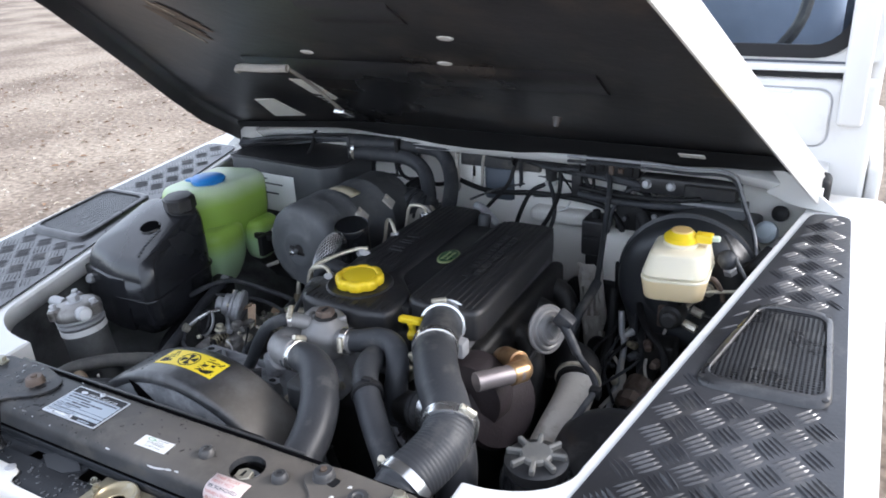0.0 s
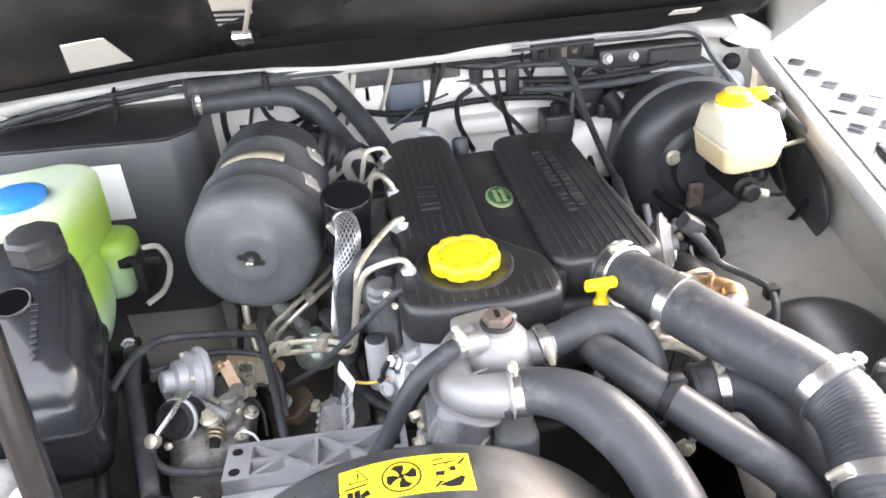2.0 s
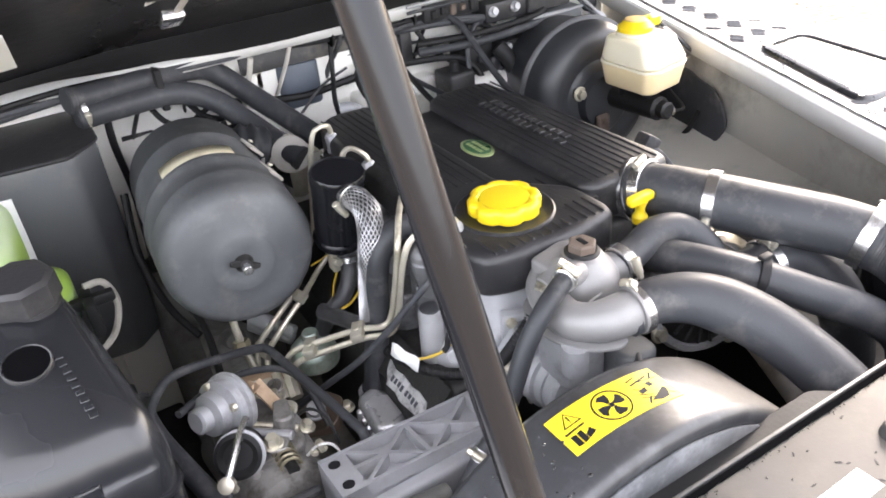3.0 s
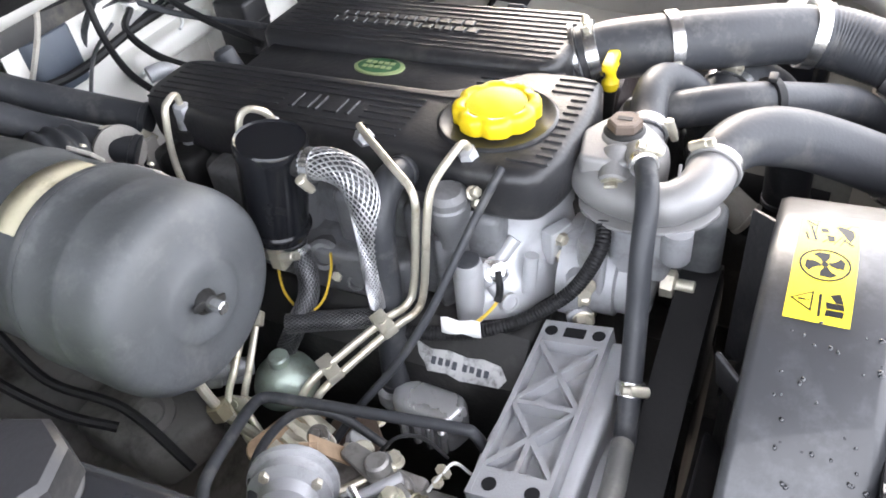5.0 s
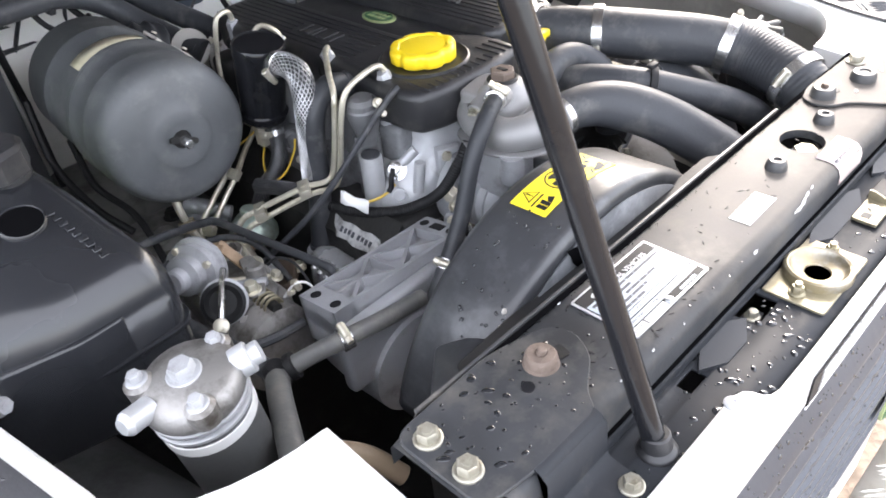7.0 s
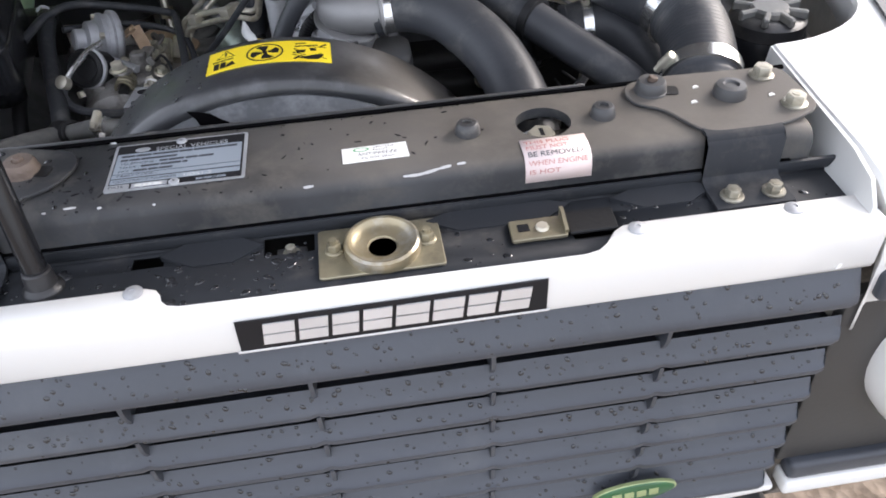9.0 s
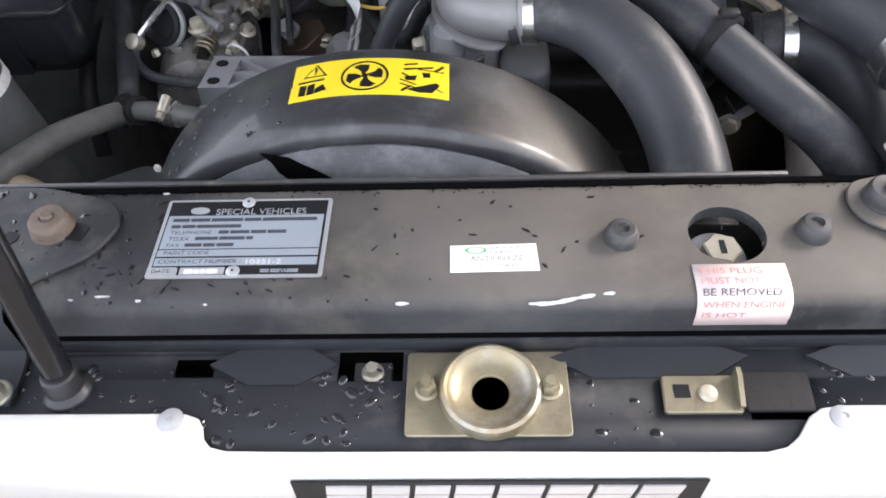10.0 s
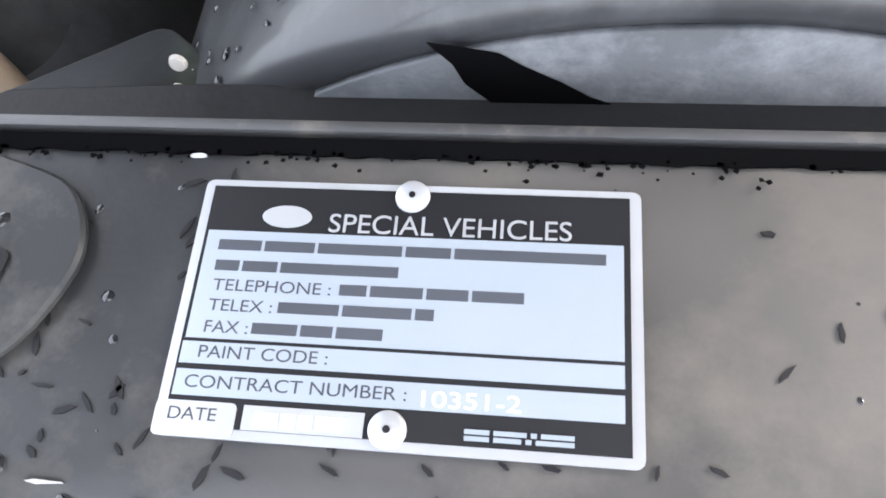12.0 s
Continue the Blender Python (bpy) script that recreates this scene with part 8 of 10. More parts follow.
    part("cap_centre", lathe((0.39, 0.29, 1.036), (0, 0, 1), [(0.019, 0), (0.0185, 0.007), (0.016, 0.009), (0, 0.0095)], 24), HOSE_GREY, cap)
    for k in range(8):
        b = box((0.008, -0.003, 1.036), (0.034, 0.003, 1.045), 0.0015, 1)
        bmesh.ops.rotate(b, cent=(0, 0, 0), matrix=Matrix.Rotation(radians(45 * k + 12), 3, "Z"), verts=b.verts)
        bmesh.ops.translate(b, vec=(0.39, 0.29, 0), verts=b.verts)
        part("cap_wing", b, HOSE_GREY, cap)
    return


build_hoses()


# ---- air cleaner ----
def build_air_cleaner():
    t = thing("air_cleaner", (-0.21, 0.76, 0.96), "dusty dark grey round air cleaner canister with a wing nut", "air cleaner")
    base, ax = V(-0.219, 0.636, 1.05), V(0.07, 1.0, -0.01)
    part("front_lid", lathe(base, ax, [(0.0, 0.003), (0.014, 0.003), (0.018, 0.0015), (0.03, 0.0005), (0.034, 0.002), (0.0375, 0.0042), (0.05, 0.005), (0.068, 0.0075), (0.0745, 0.0105), (0.0795, 0.017), (0.0822, 0.026), (0.083, 0.034), (0.083, 0.06), (0.0836, 0.062), (0.083, 0.064), (0.083, 0.095), (0.0845, 0.098), (0.0845, 0.104), (0.08, 0.106)], 56), CANISTER, t, "domed lid with a raised ring", smooth=50)
    part("clamp_band", band(base + ax * 0.108, ax, 0.0815, 0.008, 0.003, segs=48), CANISTER, t)
    part("body", lathe(base, ax, [(0.0815, 0.106), (0.0815, 0.112), (0.0795, 0.116), (0.0795, 0.19), (0.0812, 0.193), (0.0812, 0.2), (0.0795, 0.203), (0.0795, 0.262), (0.073, 0.278), (0.055, 0.284), (0, 0.285)], 56), CANISTER, t, smooth=50)
    w = part("wing_nut", lathe(base + ax * 0.008, -ax, [(0.0115, -0.002), (0.0105, 0.006), (0.007, 0.012)], 12), DARK, t, "wing nut on a bright stud")
    part("stud", rod(base + ax * 0.002, base - ax * 0.017, 0.0052, 14, edge=0.001), BRIGHT, w)
    for s in (1, -1):
        b = prism([(0, -0.003), (0.01, -0.004), (0.017, -0.001), (0.016, 0.004), (0.008, 0.004)], -0.0013, 0.0013, 0.0006, 1)
        m = Matrix.Translation(base - ax * 0.002) @ Matrix.Rotation(radians(28 + (0 if s > 0 else 180)), 4, "Y") @ Matrix.Rotation(radians(90), 4, "X")
        bmesh.ops.transform(b, matrix=m, verts=b.verts)
        part("wing", b, DARK, w)
    # label on the top
    L = thing("air_cleaner_label", (-0.215, 0.775, 1.13), "small yellowed paper label on the air cleaner", "label")
    b = bmesh.new()
    m = frame_of(ax)
    rows = []
    up = V(0, 0, 1) - ax.normalized() * V(0, 0, 1).dot(ax.normalized())
    up.normalize()
    sd = ax.normalized().cross(up)
    for i in range(13):
        a = radians(-36 + 64 * i / 12)
        rows.append([b.verts.new(base + ax * h + (up * math.cos(a) - sd * math.sin(a) * -1) * r) for h, r in ((0.12, 0.0802), (0.15, 0.0802))])
    for p, q in zip(rows, rows[1:]):
        b.faces.new((p[0], q[0], q[1], p[1]))
    ob = part("paper", b, mat("yellowed_label", (0.55, 0.5, 0.36), 0.5, scale=40, var=0.12, bump=0.05, stain=(0.3, 0.26, 0.17), amount=0.35), L)
    sm = ob.modifiers.new("thickness", "SOLIDIFY")
    sm.thickness = 0.0005
    # clips and strap bracket on the engine side
    for h in (0.1, 0.185):
        k = thing("spring_clip", base + ax * h + V(0.07, 0, 0.04), "grey bent metal clip on the air cleaner", "clip", "air cleaner clips")
        c = base + ax * h + sd * 0.0 + (up * 0.62 + V(1, 0, 0) * 0.79) * 0.083
        b = box((-0.004, -0.012, -0.002), (0.022, 0.012, 0.002), 0.001, 1)
        bmesh.ops.transform(b, matrix=Matrix.Translation(c) @ Matrix.Rotation(radians(52), 4, "Y") @ Matrix.Rotation(radians(20), 4, "Z"), verts=b.verts)
        part("blade", b, PIPE_GREY, k)
        part("rivet", lathe(c + V(0.004, 0, 0.003), (0.6, 0, 0.8), [(0.0035, 0), (0.003, 0.002), (0, 0.0025)], 10), STEEL, k)
    hose("air_intake_hose", [(-0.165, 0.905, 1.045), (-0.14, 0.905, 1.062), (-0.11, 0.9, 1.058), (-0.075, 0.915, 1.03), (-0.03, 0.94, 0.98)], 0.031, "corrugated black rubber air hose", ribs=lambda d: 0.0025 * math.sin(d * 620), n=26)
    # lifting eye
    e = thing("lifting_eye", (-0.069, 0.88, 1.0), "tan plated lifting eye plate on the engine", "lifting eye")
    b = lathe((-0.077, 0.861, 1.053), (-0.35, -1, 0.25), [(0.0125, -0.003), (0.0255, -0.003), (0.0255, 0.003), (0.0125, 0.003), (0.0125, -0.003)], 32)
    part("ring", b, PIPE_GREY, e)
    part("strip", box((-0.058, 0.85, 0.99), (-0.04, 0.856, 1.05), 0.001, 1), PIPE_GREY, e)
    part("arm", box((-0.13, 0.87, 1.045), (-0.098, 0.876, 1.062), 0.001, 1, turn=Matrix.Translation((-0.098, 0.87, 1.05)) @ Matrix.Rotation(radians(-35), 4, "Y") @ Matrix.Translation((0.098, -0.87, -1.05))), PIPE_GREY, e)
    part("saddle", box((-0.1, 0.80, 0.94), (-0.02, 0.86, 0.985), 0.012, 3), DARK, e)


build_air_cleaner()


# ---- breather, injector pipes ----
def build_breather():
    t = thing("breather_separator", (-0.11, 0.64, 1.05), "black cylindrical oil separator with braided hoses", "oil separator")
    ax = V(0.068, -0.175, 1.0).normalized()
    base = V(-0.1035, 0.6607, 1.0215)
    part("body", lathe(base, ax, [(0.02, -0.006), (0.0262, 0), (0.0262, 0.004), (0.0285, 0.006), (0.0285, 0.01), (0.0268, 0.012), (0.0295, 0.08), (0.0305, 0.085), (0.0305, 0.094), (0.029, 0.0965), (0.0275, 0.095), (0, 0.094)], 40), PLASTIC_GLOSS, t, smooth=40)
    part("seam_ring", band(base + ax * 0.009, ax, 0.0285, 0.002, 0.0012, segs=40), PLASTIC_GLOSS, t)
    part("spout", rod((-0.1, 0.632, 1.098), (-0.1025, 0.606, 1.1005), 0.0105, 16), PLASTIC, t)
    part("base_spigot", rod(base - ax * 0.02 + V(0.004, -0.006, 0), base + V(0.004, -0.006, 0), 0.011, 14), PLASTIC, t)
    part("bracket", box((-0.118, 0.655, 0.985), (-0.098, 0.67, 1.018), 0.002, 1), STEEL, t)

    def braided(name, pts, size, bright):
        """A hose in a woven steel jacket; size(f) is its radius along the way."""
        C = spline(pts, 12)
        runs = [0.0]
        for a, c in zip(C, C[1:]):
            runs.append(runs[-1] + (c - a).length)
        full = runs[-1]
        b = tube(pts, 0.0, 16, 12, ribs=lambda d: size(min(1.0, d / full)))
        ob = solo(name, b, BRAID, "braided steel-jacketed breather hose", "braided hose", "braided hoses", smooth=60)
        x, many = None, 18
        lines = [[] for _ in range(many * 2)]
        wind = 0.0
        for i, p in enumerate(C):
            tg = (C[min(i + 1, len(C) - 1)] - C[max(i - 1, 0)]).normalized()
            x = (tg.orthogonal() if x is None else x - tg * x.dot(tg)).normalized()
            y = tg.cross(x)
            r = size(runs[i] / full)
            if i:
                wind += (runs[i] - runs[i - 1]) / r * 0.62
            for k in range(many * 2):
                a = (wind if k < many else -wind) + 2 * math.pi * (k % many) / many
                lines[k].append(p + (x * math.cos(a) + y * math.sin(a)) * (r + 0.0003))
        b = bmesh.new()
        for row in lines:
            tube(row[::2] if len(row) > 12 else row, 0.00062 if bright else 0.00034, 4, 3, b)
        part("braid", b, BRAID_WIRE if bright else BRAID_DARK, ob, kind="stuff")
        return ob

    braided("braided_hose", [(-0.1025, 0.611, 1.1), (-0.1, 0.592, 1.1035), (-0.0995, 0.572, 1.097), (-0.104, 0.561, 1.08), (-0.1115, 0.5575, 1.055), (-0.12, 0.5555, 1.02), (-0.1275, 0.553, 0.985)], lambda f: 0.0115 + 0.0018 * math.sin(min(1.0, f / 0.6) * math.pi) - 0.0052 * max(0.0, f - 0.35) / 0.65, True)
    braided("braided_hose", [(-0.1, 0.65, 1.008), (-0.106, 0.64, 0.985), (-0.12, 0.634, 0.965), (-0.138, 0.64, 0.945), (-0.146, 0.655, 0.915)], lambda f: 0.0092, False)
    braided("braided_hose", [(-0.146, 0.645, 0.95), (-0.13, 0.612, 0.95), (-0.116, 0.58, 0.95), (-0.102, 0.555, 0.95)], lambda f: 0.0088, False)
    hose_clamp((-0.1015, 0.648, 1.003), (0.1, 0.3, 1), 0.0105, (-1, 0, 0.2), width=0.008)
    for k, (p, rr) in enumerate((((-0.1018, 0.6045, 1.1015), 0.0126),)):
        hose_clamp(p, (0, -1, 0), rr, (-1, 0, -0.6), width=0.009)
    w = thing("wire_loop", (-0.135, 0.6, 0.98), "thin yellow wire hanging in a loop", "wire", "wires")
    part("wire", tube([(-0.098, 0.67, 1.01), (-0.104, 0.674, 0.983), (-0.12, 0.662, 0.962), (-0.131, 0.634, 0.954), (-0.118, 0.62, 0.962), (-0.101, 0.617, 0.984), (-0.095, 0.617, 1.0)], 0.0013, 6), WIRE_YELLOW, w)
    part("wire_end", tube([(-0.098, 0.672, 1.01), (-0.112, 0.69, 0.99), (-0.13, 0.7, 0.978)], 0.0013, 6), WIRE_YELLOW, w)
    # steel injector pipes
    runs = ([(-0.036, 0.803, 1.085), (-0.042, 0.797, 1.103), (-0.057, 0.791, 1.107), (-0.068, 0.789, 1.098), (-0.08, 0.787, 1.05), (-0.1, 0.755, 1.0), (-0.135, 0.705, 0.98), (-0.166, 0.673, 0.968), (-0.2, 0.664, 0.945), (-0.224, 0.66, 0.922), (-0.24, 0.63, 0.89)],
            [(-0.037, 0.69, 1.085), (-0.042, 0.693, 1.1), (-0.054, 0.702, 1.109), (-0.065, 0.706, 1.1), (-0.074, 0.706, 1.06), (-0.1, 0.695, 1.0), (-0.13, 0.685, 0.975), (-0.16, 0.665, 0.962), (-0.195, 0.655, 0.938), (-0.217, 0.65, 0.915), (-0.232, 0.62, 0.885)],
            [(-0.036, 0.6, 1.098), (-0.05, 0.585, 1.1), (-0.075, 0.55, 1.095), (-0.093, 0.522, 1.084), (-0.099, 0.522, 1.05), (-0.108, 0.527, 1.0), (-0.118, 0.531, 0.985), (-0.144, 0.542, 0.985), (-0.19, 0.57, 0.969), (-0.207, 0.58, 0.96), (-0.214, 0.588, 0.94), (-0.212, 0.6, 0.9)],
            [(-0.036, 0.497, 1.09), (-0.045, 0.499, 1.103), (-0.06, 0.502, 1.102), (-0.085, 0.509, 1.088), (-0.096, 0.512, 1.06), (-0.106, 0.518, 1.0), (-0.116, 0.523, 0.979), (-0.142, 0.534, 0.978), (-0.188, 0.562, 0.96), (-0.205, 0.572, 0.951), (-0.212, 0.58, 0.93), (-0.21, 0.592, 0.89)])
    for pts in runs:
        q = thing("injector_pipe", pts[0], "plated steel injector pipe with a union nut", "fuel pipe", "injector pipes")
        part("pipe", tube(pts, 0.0034, 10, 8), STEEL, q)
        a = Vector(pts[0])
        part("union_nut", lathe(a - V(0, 0, 0.012), (Vector(pts[1]) - a + V(0, 0, 0.01)), [(0.0085, 0), (0.0085, 0.016), (0.0065, 0.019)], 6), ALU_DULL, q)
        inj = thing("injector", a - V(0, 0, 0.05), "grey metal fuel injector at the head", "injector", "injectors")
        part("body", lathe(a - V(0.006, 0, 0.07), (0.1, 0, 1), [(0.013, 0), (0.013, 0.02), (0.009, 0.024), (0.0085, 0.06)], 16), ALU_DULL, inj)
        part("collar", lathe(a - V(0.004, 0, 0.03), (0.1, 0, 1), [(0.0125, 0), (0.0125, 0.01)], 6), DARK, inj)
    for c, d in ((V(-0.1445, 0.538, 0.986), V(-0.05, 0.03, -0.012)), (V(-0.189, 0.567, 0.968), V(-0.05, 0.03, -0.012)), (V(-0.163, 0.669, 0.966), V(-0.03, -0.01, -0.02)), (V(-0.22, 0.656, 0.92), V(-0.02, -0.005, -0.023))):
        k = thing("pipe_clamp_block", c, "pale plated clamp block across two fuel pipes", "pipe clamp", "pipe clamp blocks")
        m = Matrix.Translation(c) @ d.to_track_quat("X", "Z").to_matrix().to_4x4()
        b = box((-0.0066, -0.0128, -0.0045), (0.0066, 0.0128, 0.0045), 0.0012, 2)
        bmesh.ops.transform(b, matrix=m, verts=b.verts)
        part("block", b, STEEL, k)
        b = lathe((0, 0.0, 0.0045), (0, 0, 1), [(0.0036, 0), (0.0034, 0.0012), (0, 0.0014)], 14)
        bmesh.ops.transform(b, matrix=m, verts=b.verts)
        part("screw", b, STEEL, k)
    hose("vent_hose", [(-0.05, 0.555, 1.07), (-0.078, 0.553, 1.078), (-0.1, 0.552, 1.062), (-0.11, 0.551, 1.03), (-0.115, 0.551, 0.98), (-0.124, 0.55, 0.935), (-0.133, 0.548, 0.89)], 0.0132, "upright black rubber hose behind the fuel pipes")
    hose("thin_coolant_hose", [(-0.004, 0.37, 1.0865), (-0.02, 0.362, 1.0865), (-0.044, 0.355, 1.074), (-0.066, 0.352, 1.045), (-0.086, 0.348, 1.005), (-0.108, 0.344, 0.975), (-0.1275, 0.3405, 0.955), (-0.15, 0.337, 0.93)], 0.0088, "thin black rubber hose looping down from the thermostat housing")
    hose_clamp((-0.011, 0.3665, 1.087), (-1, -0.45, 0.05), 0.0094, (0, -0.5, 1), width=0.008)
    hose_clamp((-0.122, 0.3415, 0.961), (-0.7, -0.1, -0.7), 0.0094, (-1, -0.5, 0), width=0.012)
    hose("wiring_conduit", [(-0.03, 0.39, 1.04), (-0.048, 0.388, 1.025), (-0.062, 0.405, 0.99), (-0.08, 0.435, 0.967), (-0.098, 0.465, 0.958), (-0.11, 0.5, 0.953), (-0.115, 0.54, 0.945)], 0.006, "black corrugated wiring conduit", RUBBER_DARK, "conduit", ribs=lambda d: 0.0005 * math.sin(d * 2100), n=44, segs=12)
    hose("speed_cable", [(-0.05, 0.466, 1.09), (-0.06, 0.468, 1.084), (-0.08, 0.478, 1.06), (-0.105, 0.489, 1.03), (-0.132, 0.502, 0.996), (-0.16, 0.522, 0.96), (-0.19, 0.55, 0.924), (-0.22, 0.565, 0.9)], 0.0036, "black sheathed cable running down across the engine", RUBBER, "cable")


build_breather()


def build_pump():
    """The injection pump and its brackets."""
    t = thing("injection_pump", (-0.29, 0.54, 0.86), "cast aluminium fuel injection pump crowded with levers and unions", "injection pump")
    TAN = mat("tan_plated_steel", (0.42, 0.3, 0.2), 0.42, 0.35, scale=40, var=0.25, bump=0.12, stain=(0.25, 0.17, 0.11), amount=0.4)
    BROWN = mat("dull_brown_plate", (0.11, 0.08, 0.06), 0.5, 0.2, scale=40, var=0.3, bump=0.15, stain=(0.05, 0.04, 0.034), amount=0.4)
    part("body", lathe((-0.272, 0.43, 0.9), (-0.1, 1, 0.0), [(0.03, 0), (0.046, 0.006), (0.048, 0.05), (0.042, 0.056), (0.042, 0.13), (0.036, 0.136), (0.02, 0.138)], 32), PUMP, t)
    part("governor_cover", prism(soften([(-0.318, 0.468), (-0.262, 0.455), (-0.238, 0.47), (-0.236, 0.54), (-0.268, 0.56), (-0.312, 0.55)], 0.012), 0.918, 0.948, 0.007, 3), PUMP, t)
    # stacked diaphragm capsule
    cap = part("boost_capsule", lathe((-0.282, 0.54, 0.963), (-1, -0.5, 0.32), [(0.02, -0.004), (0.031, 0), (0.033, 0.003), (0.033, 0.008), (0.029, 0.01), (0.028, 0.015), (0.03, 0.016), (0.03, 0.02), (0.022, 0.024), (0.0205, 0.034), (0.0125, 0.037), (0.0125, 0.047), (0.01, 0.049), (0, 0.049)], 30), ALU_DULL, t, "stacked cast diaphragm capsule", smooth=30)
    for a in range(0, 360, 90):
        m = Matrix.Translation((-0.282, 0.54, 0.963)) @ V(-1, -0.5, 0.32).to_track_quat("Z", "Y").to_matrix().to_4x4() @ Matrix.Rotation(radians(a + 30), 4, "Z")
        part("capsule_screw", hexbolt(m @ V(0.0255, 0, 0.019), V(-1, -0.5, 0.32), 0.0042, 0.006), STEEL, cap)
    # black bush with its stop lever
    part("black_bush", lathe((-0.3, 0.473, 0.962), (-0.3, -0.8, 0.5), [(0.02, -0.02), (0.021, 0.0), (0.0215, 0.012), (0.018, 0.014), (0.013, 0.009), (0, 0.009)], 26), RUBBER_DARK, t)
    part("bush_band", band((-0.3005, 0.4675, 0.9655), (-0.3, -0.8, 0.5), 0.0215, 0.005, 0.0015, segs=26), ALU_DULL, t)
    part("stop_lever", tube([(-0.284, 0.487, 0.985), (-0.295, 0.472, 0.984), (-0.308, 0.456, 0.976), (-0.3186, 0.4445, 0.967)], 0.0034, 8, 6), BRIGHT, t)
    part("lever_eye", lathe((-0.32, 0.443, 0.962), (-0.3, -0.6, 0.6), [(0.0075, 0), (0.0075, 0.009), (0.004, 0.01), (0, 0.01)], 12), STEEL, t)
    part("fuel_line", tube([(-0.321, 0.446, 0.963), (-0.324, 0.432, 0.952), (-0.31, 0.42, 0.942), (-0.28, 0.416, 0.936), (-0.25, 0.42, 0.93)], 0.0048, 8), RUBBER, t)
    # throttle lever, spring and rods
    part("spring", tube([(-0.2635 + 0.0095 * math.cos(k * 0.9), 0.443 + 0.0009 * k, 0.947 + 0.0095 * math.sin(k * 0.9)) for k in range(30)], 0.0016, 6, 3), ZINC_GOLD, t)
    part("spring_core", rod((-0.2635, 0.438, 0.947), (-0.2635, 0.476, 0.947), 0.0055, 12), DARK, t)
    part("throttle_lever", prism(soften([(-0.278, 0.462), (-0.262, 0.455), (-0.242, 0.49), (-0.236, 0.52), (-0.25, 0.524), (-0.26, 0.495)], 0.005), 0.955, 0.959, 0.001, 1), PUMP, t)
    part("push_rod", rod((-0.292, 0.505, 0.957), (-0.25, 0.47, 0.957), 0.0048, 12, edge=0.001), ALU_DULL, t)
    part("push_rod", rod((-0.28, 0.515, 0.952), (-0.24, 0.482, 0.95), 0.0035, 10, edge=0.001), STEEL, t)
    part("shaft_boss", rod((-0.252, 0.487, 0.94), (-0.25, 0.49, 0.968), 0.0095, 14, edge=0.002), PUMP, t)
    part("pivot", hexbolt((-0.27, 0.468, 0.959), (0, 0, 1), 0.007, 0.008, 0.01), STEEL, t)
    # folded bracket over the linkage
    w = 0.007
    for (a, c) in (((-0.29, 0.527, 0.958), (-0.259, 0.54, 0.976)), ((-0.259, 0.54, 0.976), (-0.243, 0.516, 0.944))):
        a, c = Vector(a), Vector(c)
        d = (c - a).normalized()
        sd = d.cross(V(0, 0, 1)).normalized() * w
        up = sd.cross(d).normalized() * 0.0011
        b = bmesh.new()
        vs = [b.verts.new(q) for q in (a - sd - up, a + sd - up, c + sd - up, c - sd - up, a - sd + up, a + sd + up, c + sd + up, c - sd + up)]
        for f in ((0, 1, 2, 3), (4, 5, 6, 7), (0, 1, 5, 4), (1, 2, 6, 5), (2, 3, 7, 6), (3, 0, 4, 7)):
            b.faces.new([vs[q] for q in f])
        part("folded_bracket", b, TAN, t, "tan plated folded bracket")
    b = prism(soften([(-0.272, 0.6), (-0.235, 0.565), (-0.205, 0.57), (-0.196, 0.585), (-0.22, 0.6), (-0.262, 0.612)], 0.008), -0.0015, 0.0015, 0.0008, 1)
    bmesh.ops.rotate(b, cent=(-0.234, 0.586, 0), matrix=Matrix.Rotation(radians(28), 3, "X"), verts=b.verts)
    bmesh.ops.translate(b, vec=(0, 0, 0.928), verts=b.verts)
    part("tan_plate", b, TAN, t, "tan plated curved guard")
    b = prism(soften([(-0.228, 0.545), (-0.19, 0.53), (-0.168, 0.555), (-0.18, 0.585), (-0.215, 0.59)], 0.008), 0.872, 0.88, 0.002, 1, top=lambda x, y: 0.884 + (x + 0.2) * 0.35)
    part("brown_plate", b, BROWN, t, "brown painted side plate")
    part("plate_nut", lathe((-0.204, 0.5465, 0.9), (-0.2, -0.5, 1), [(0.011, 0), (0.011, 0.004), (0.0085, 0.005), (0.0085, 0.013), (0, 0.0135)], 14), ALU, t)
    part("side_plate", box((-0.245, 0.46, 0.9), (-0.232, 0.535, 0.936), 0.004, 2), PUMP, t)
    rnd = random.Random(9)
    for k in range(30):
        x, y, z = rnd.uniform(-0.315, -0.228), rnd.uniform(0.445, 0.56), rnd.uniform(0.932, 0.952)
        ax = (rnd.uniform(-0.5, 0.5), rnd.uniform(-0.6, 0.4), 1)
        part("bolt", hexbolt((x, y, z), ax, rnd.uniform(0.0035, 0.0065), rnd.uniform(0.004, 0.012), rnd.choice((0, 0.009))), rnd.choice((STEEL, ALU_DULL, PUMP, BOLT)), t)
    for k in range(5):
        x = -0.265 + 0.012 * k
        part("delivery_valve", lathe((x, 0.563 + 0.004 * (k % 2), 0.915), (0.1, 0.8, 0.5), [(0.008, 0), (0.008, 0.02), (0.006, 0.024), (0.006, 0.032)], 8), STEEL, t)
    part("wire", tube([(-0.236, 0.5, 0.95), (-0.224, 0.487, 0.962), (-0.214, 0.472, 0.955), (-0.212, 0.455, 0.935)], 0.0016, 6), RUBBER_DARK, t)
    part("wire", tube([(-0.245, 0.455, 0.94), (-0.235, 0.445, 0.956), (-0.222, 0.442, 0.95), (-0.215, 0.435, 0.93)], 0.0014, 6), PAPER, t)
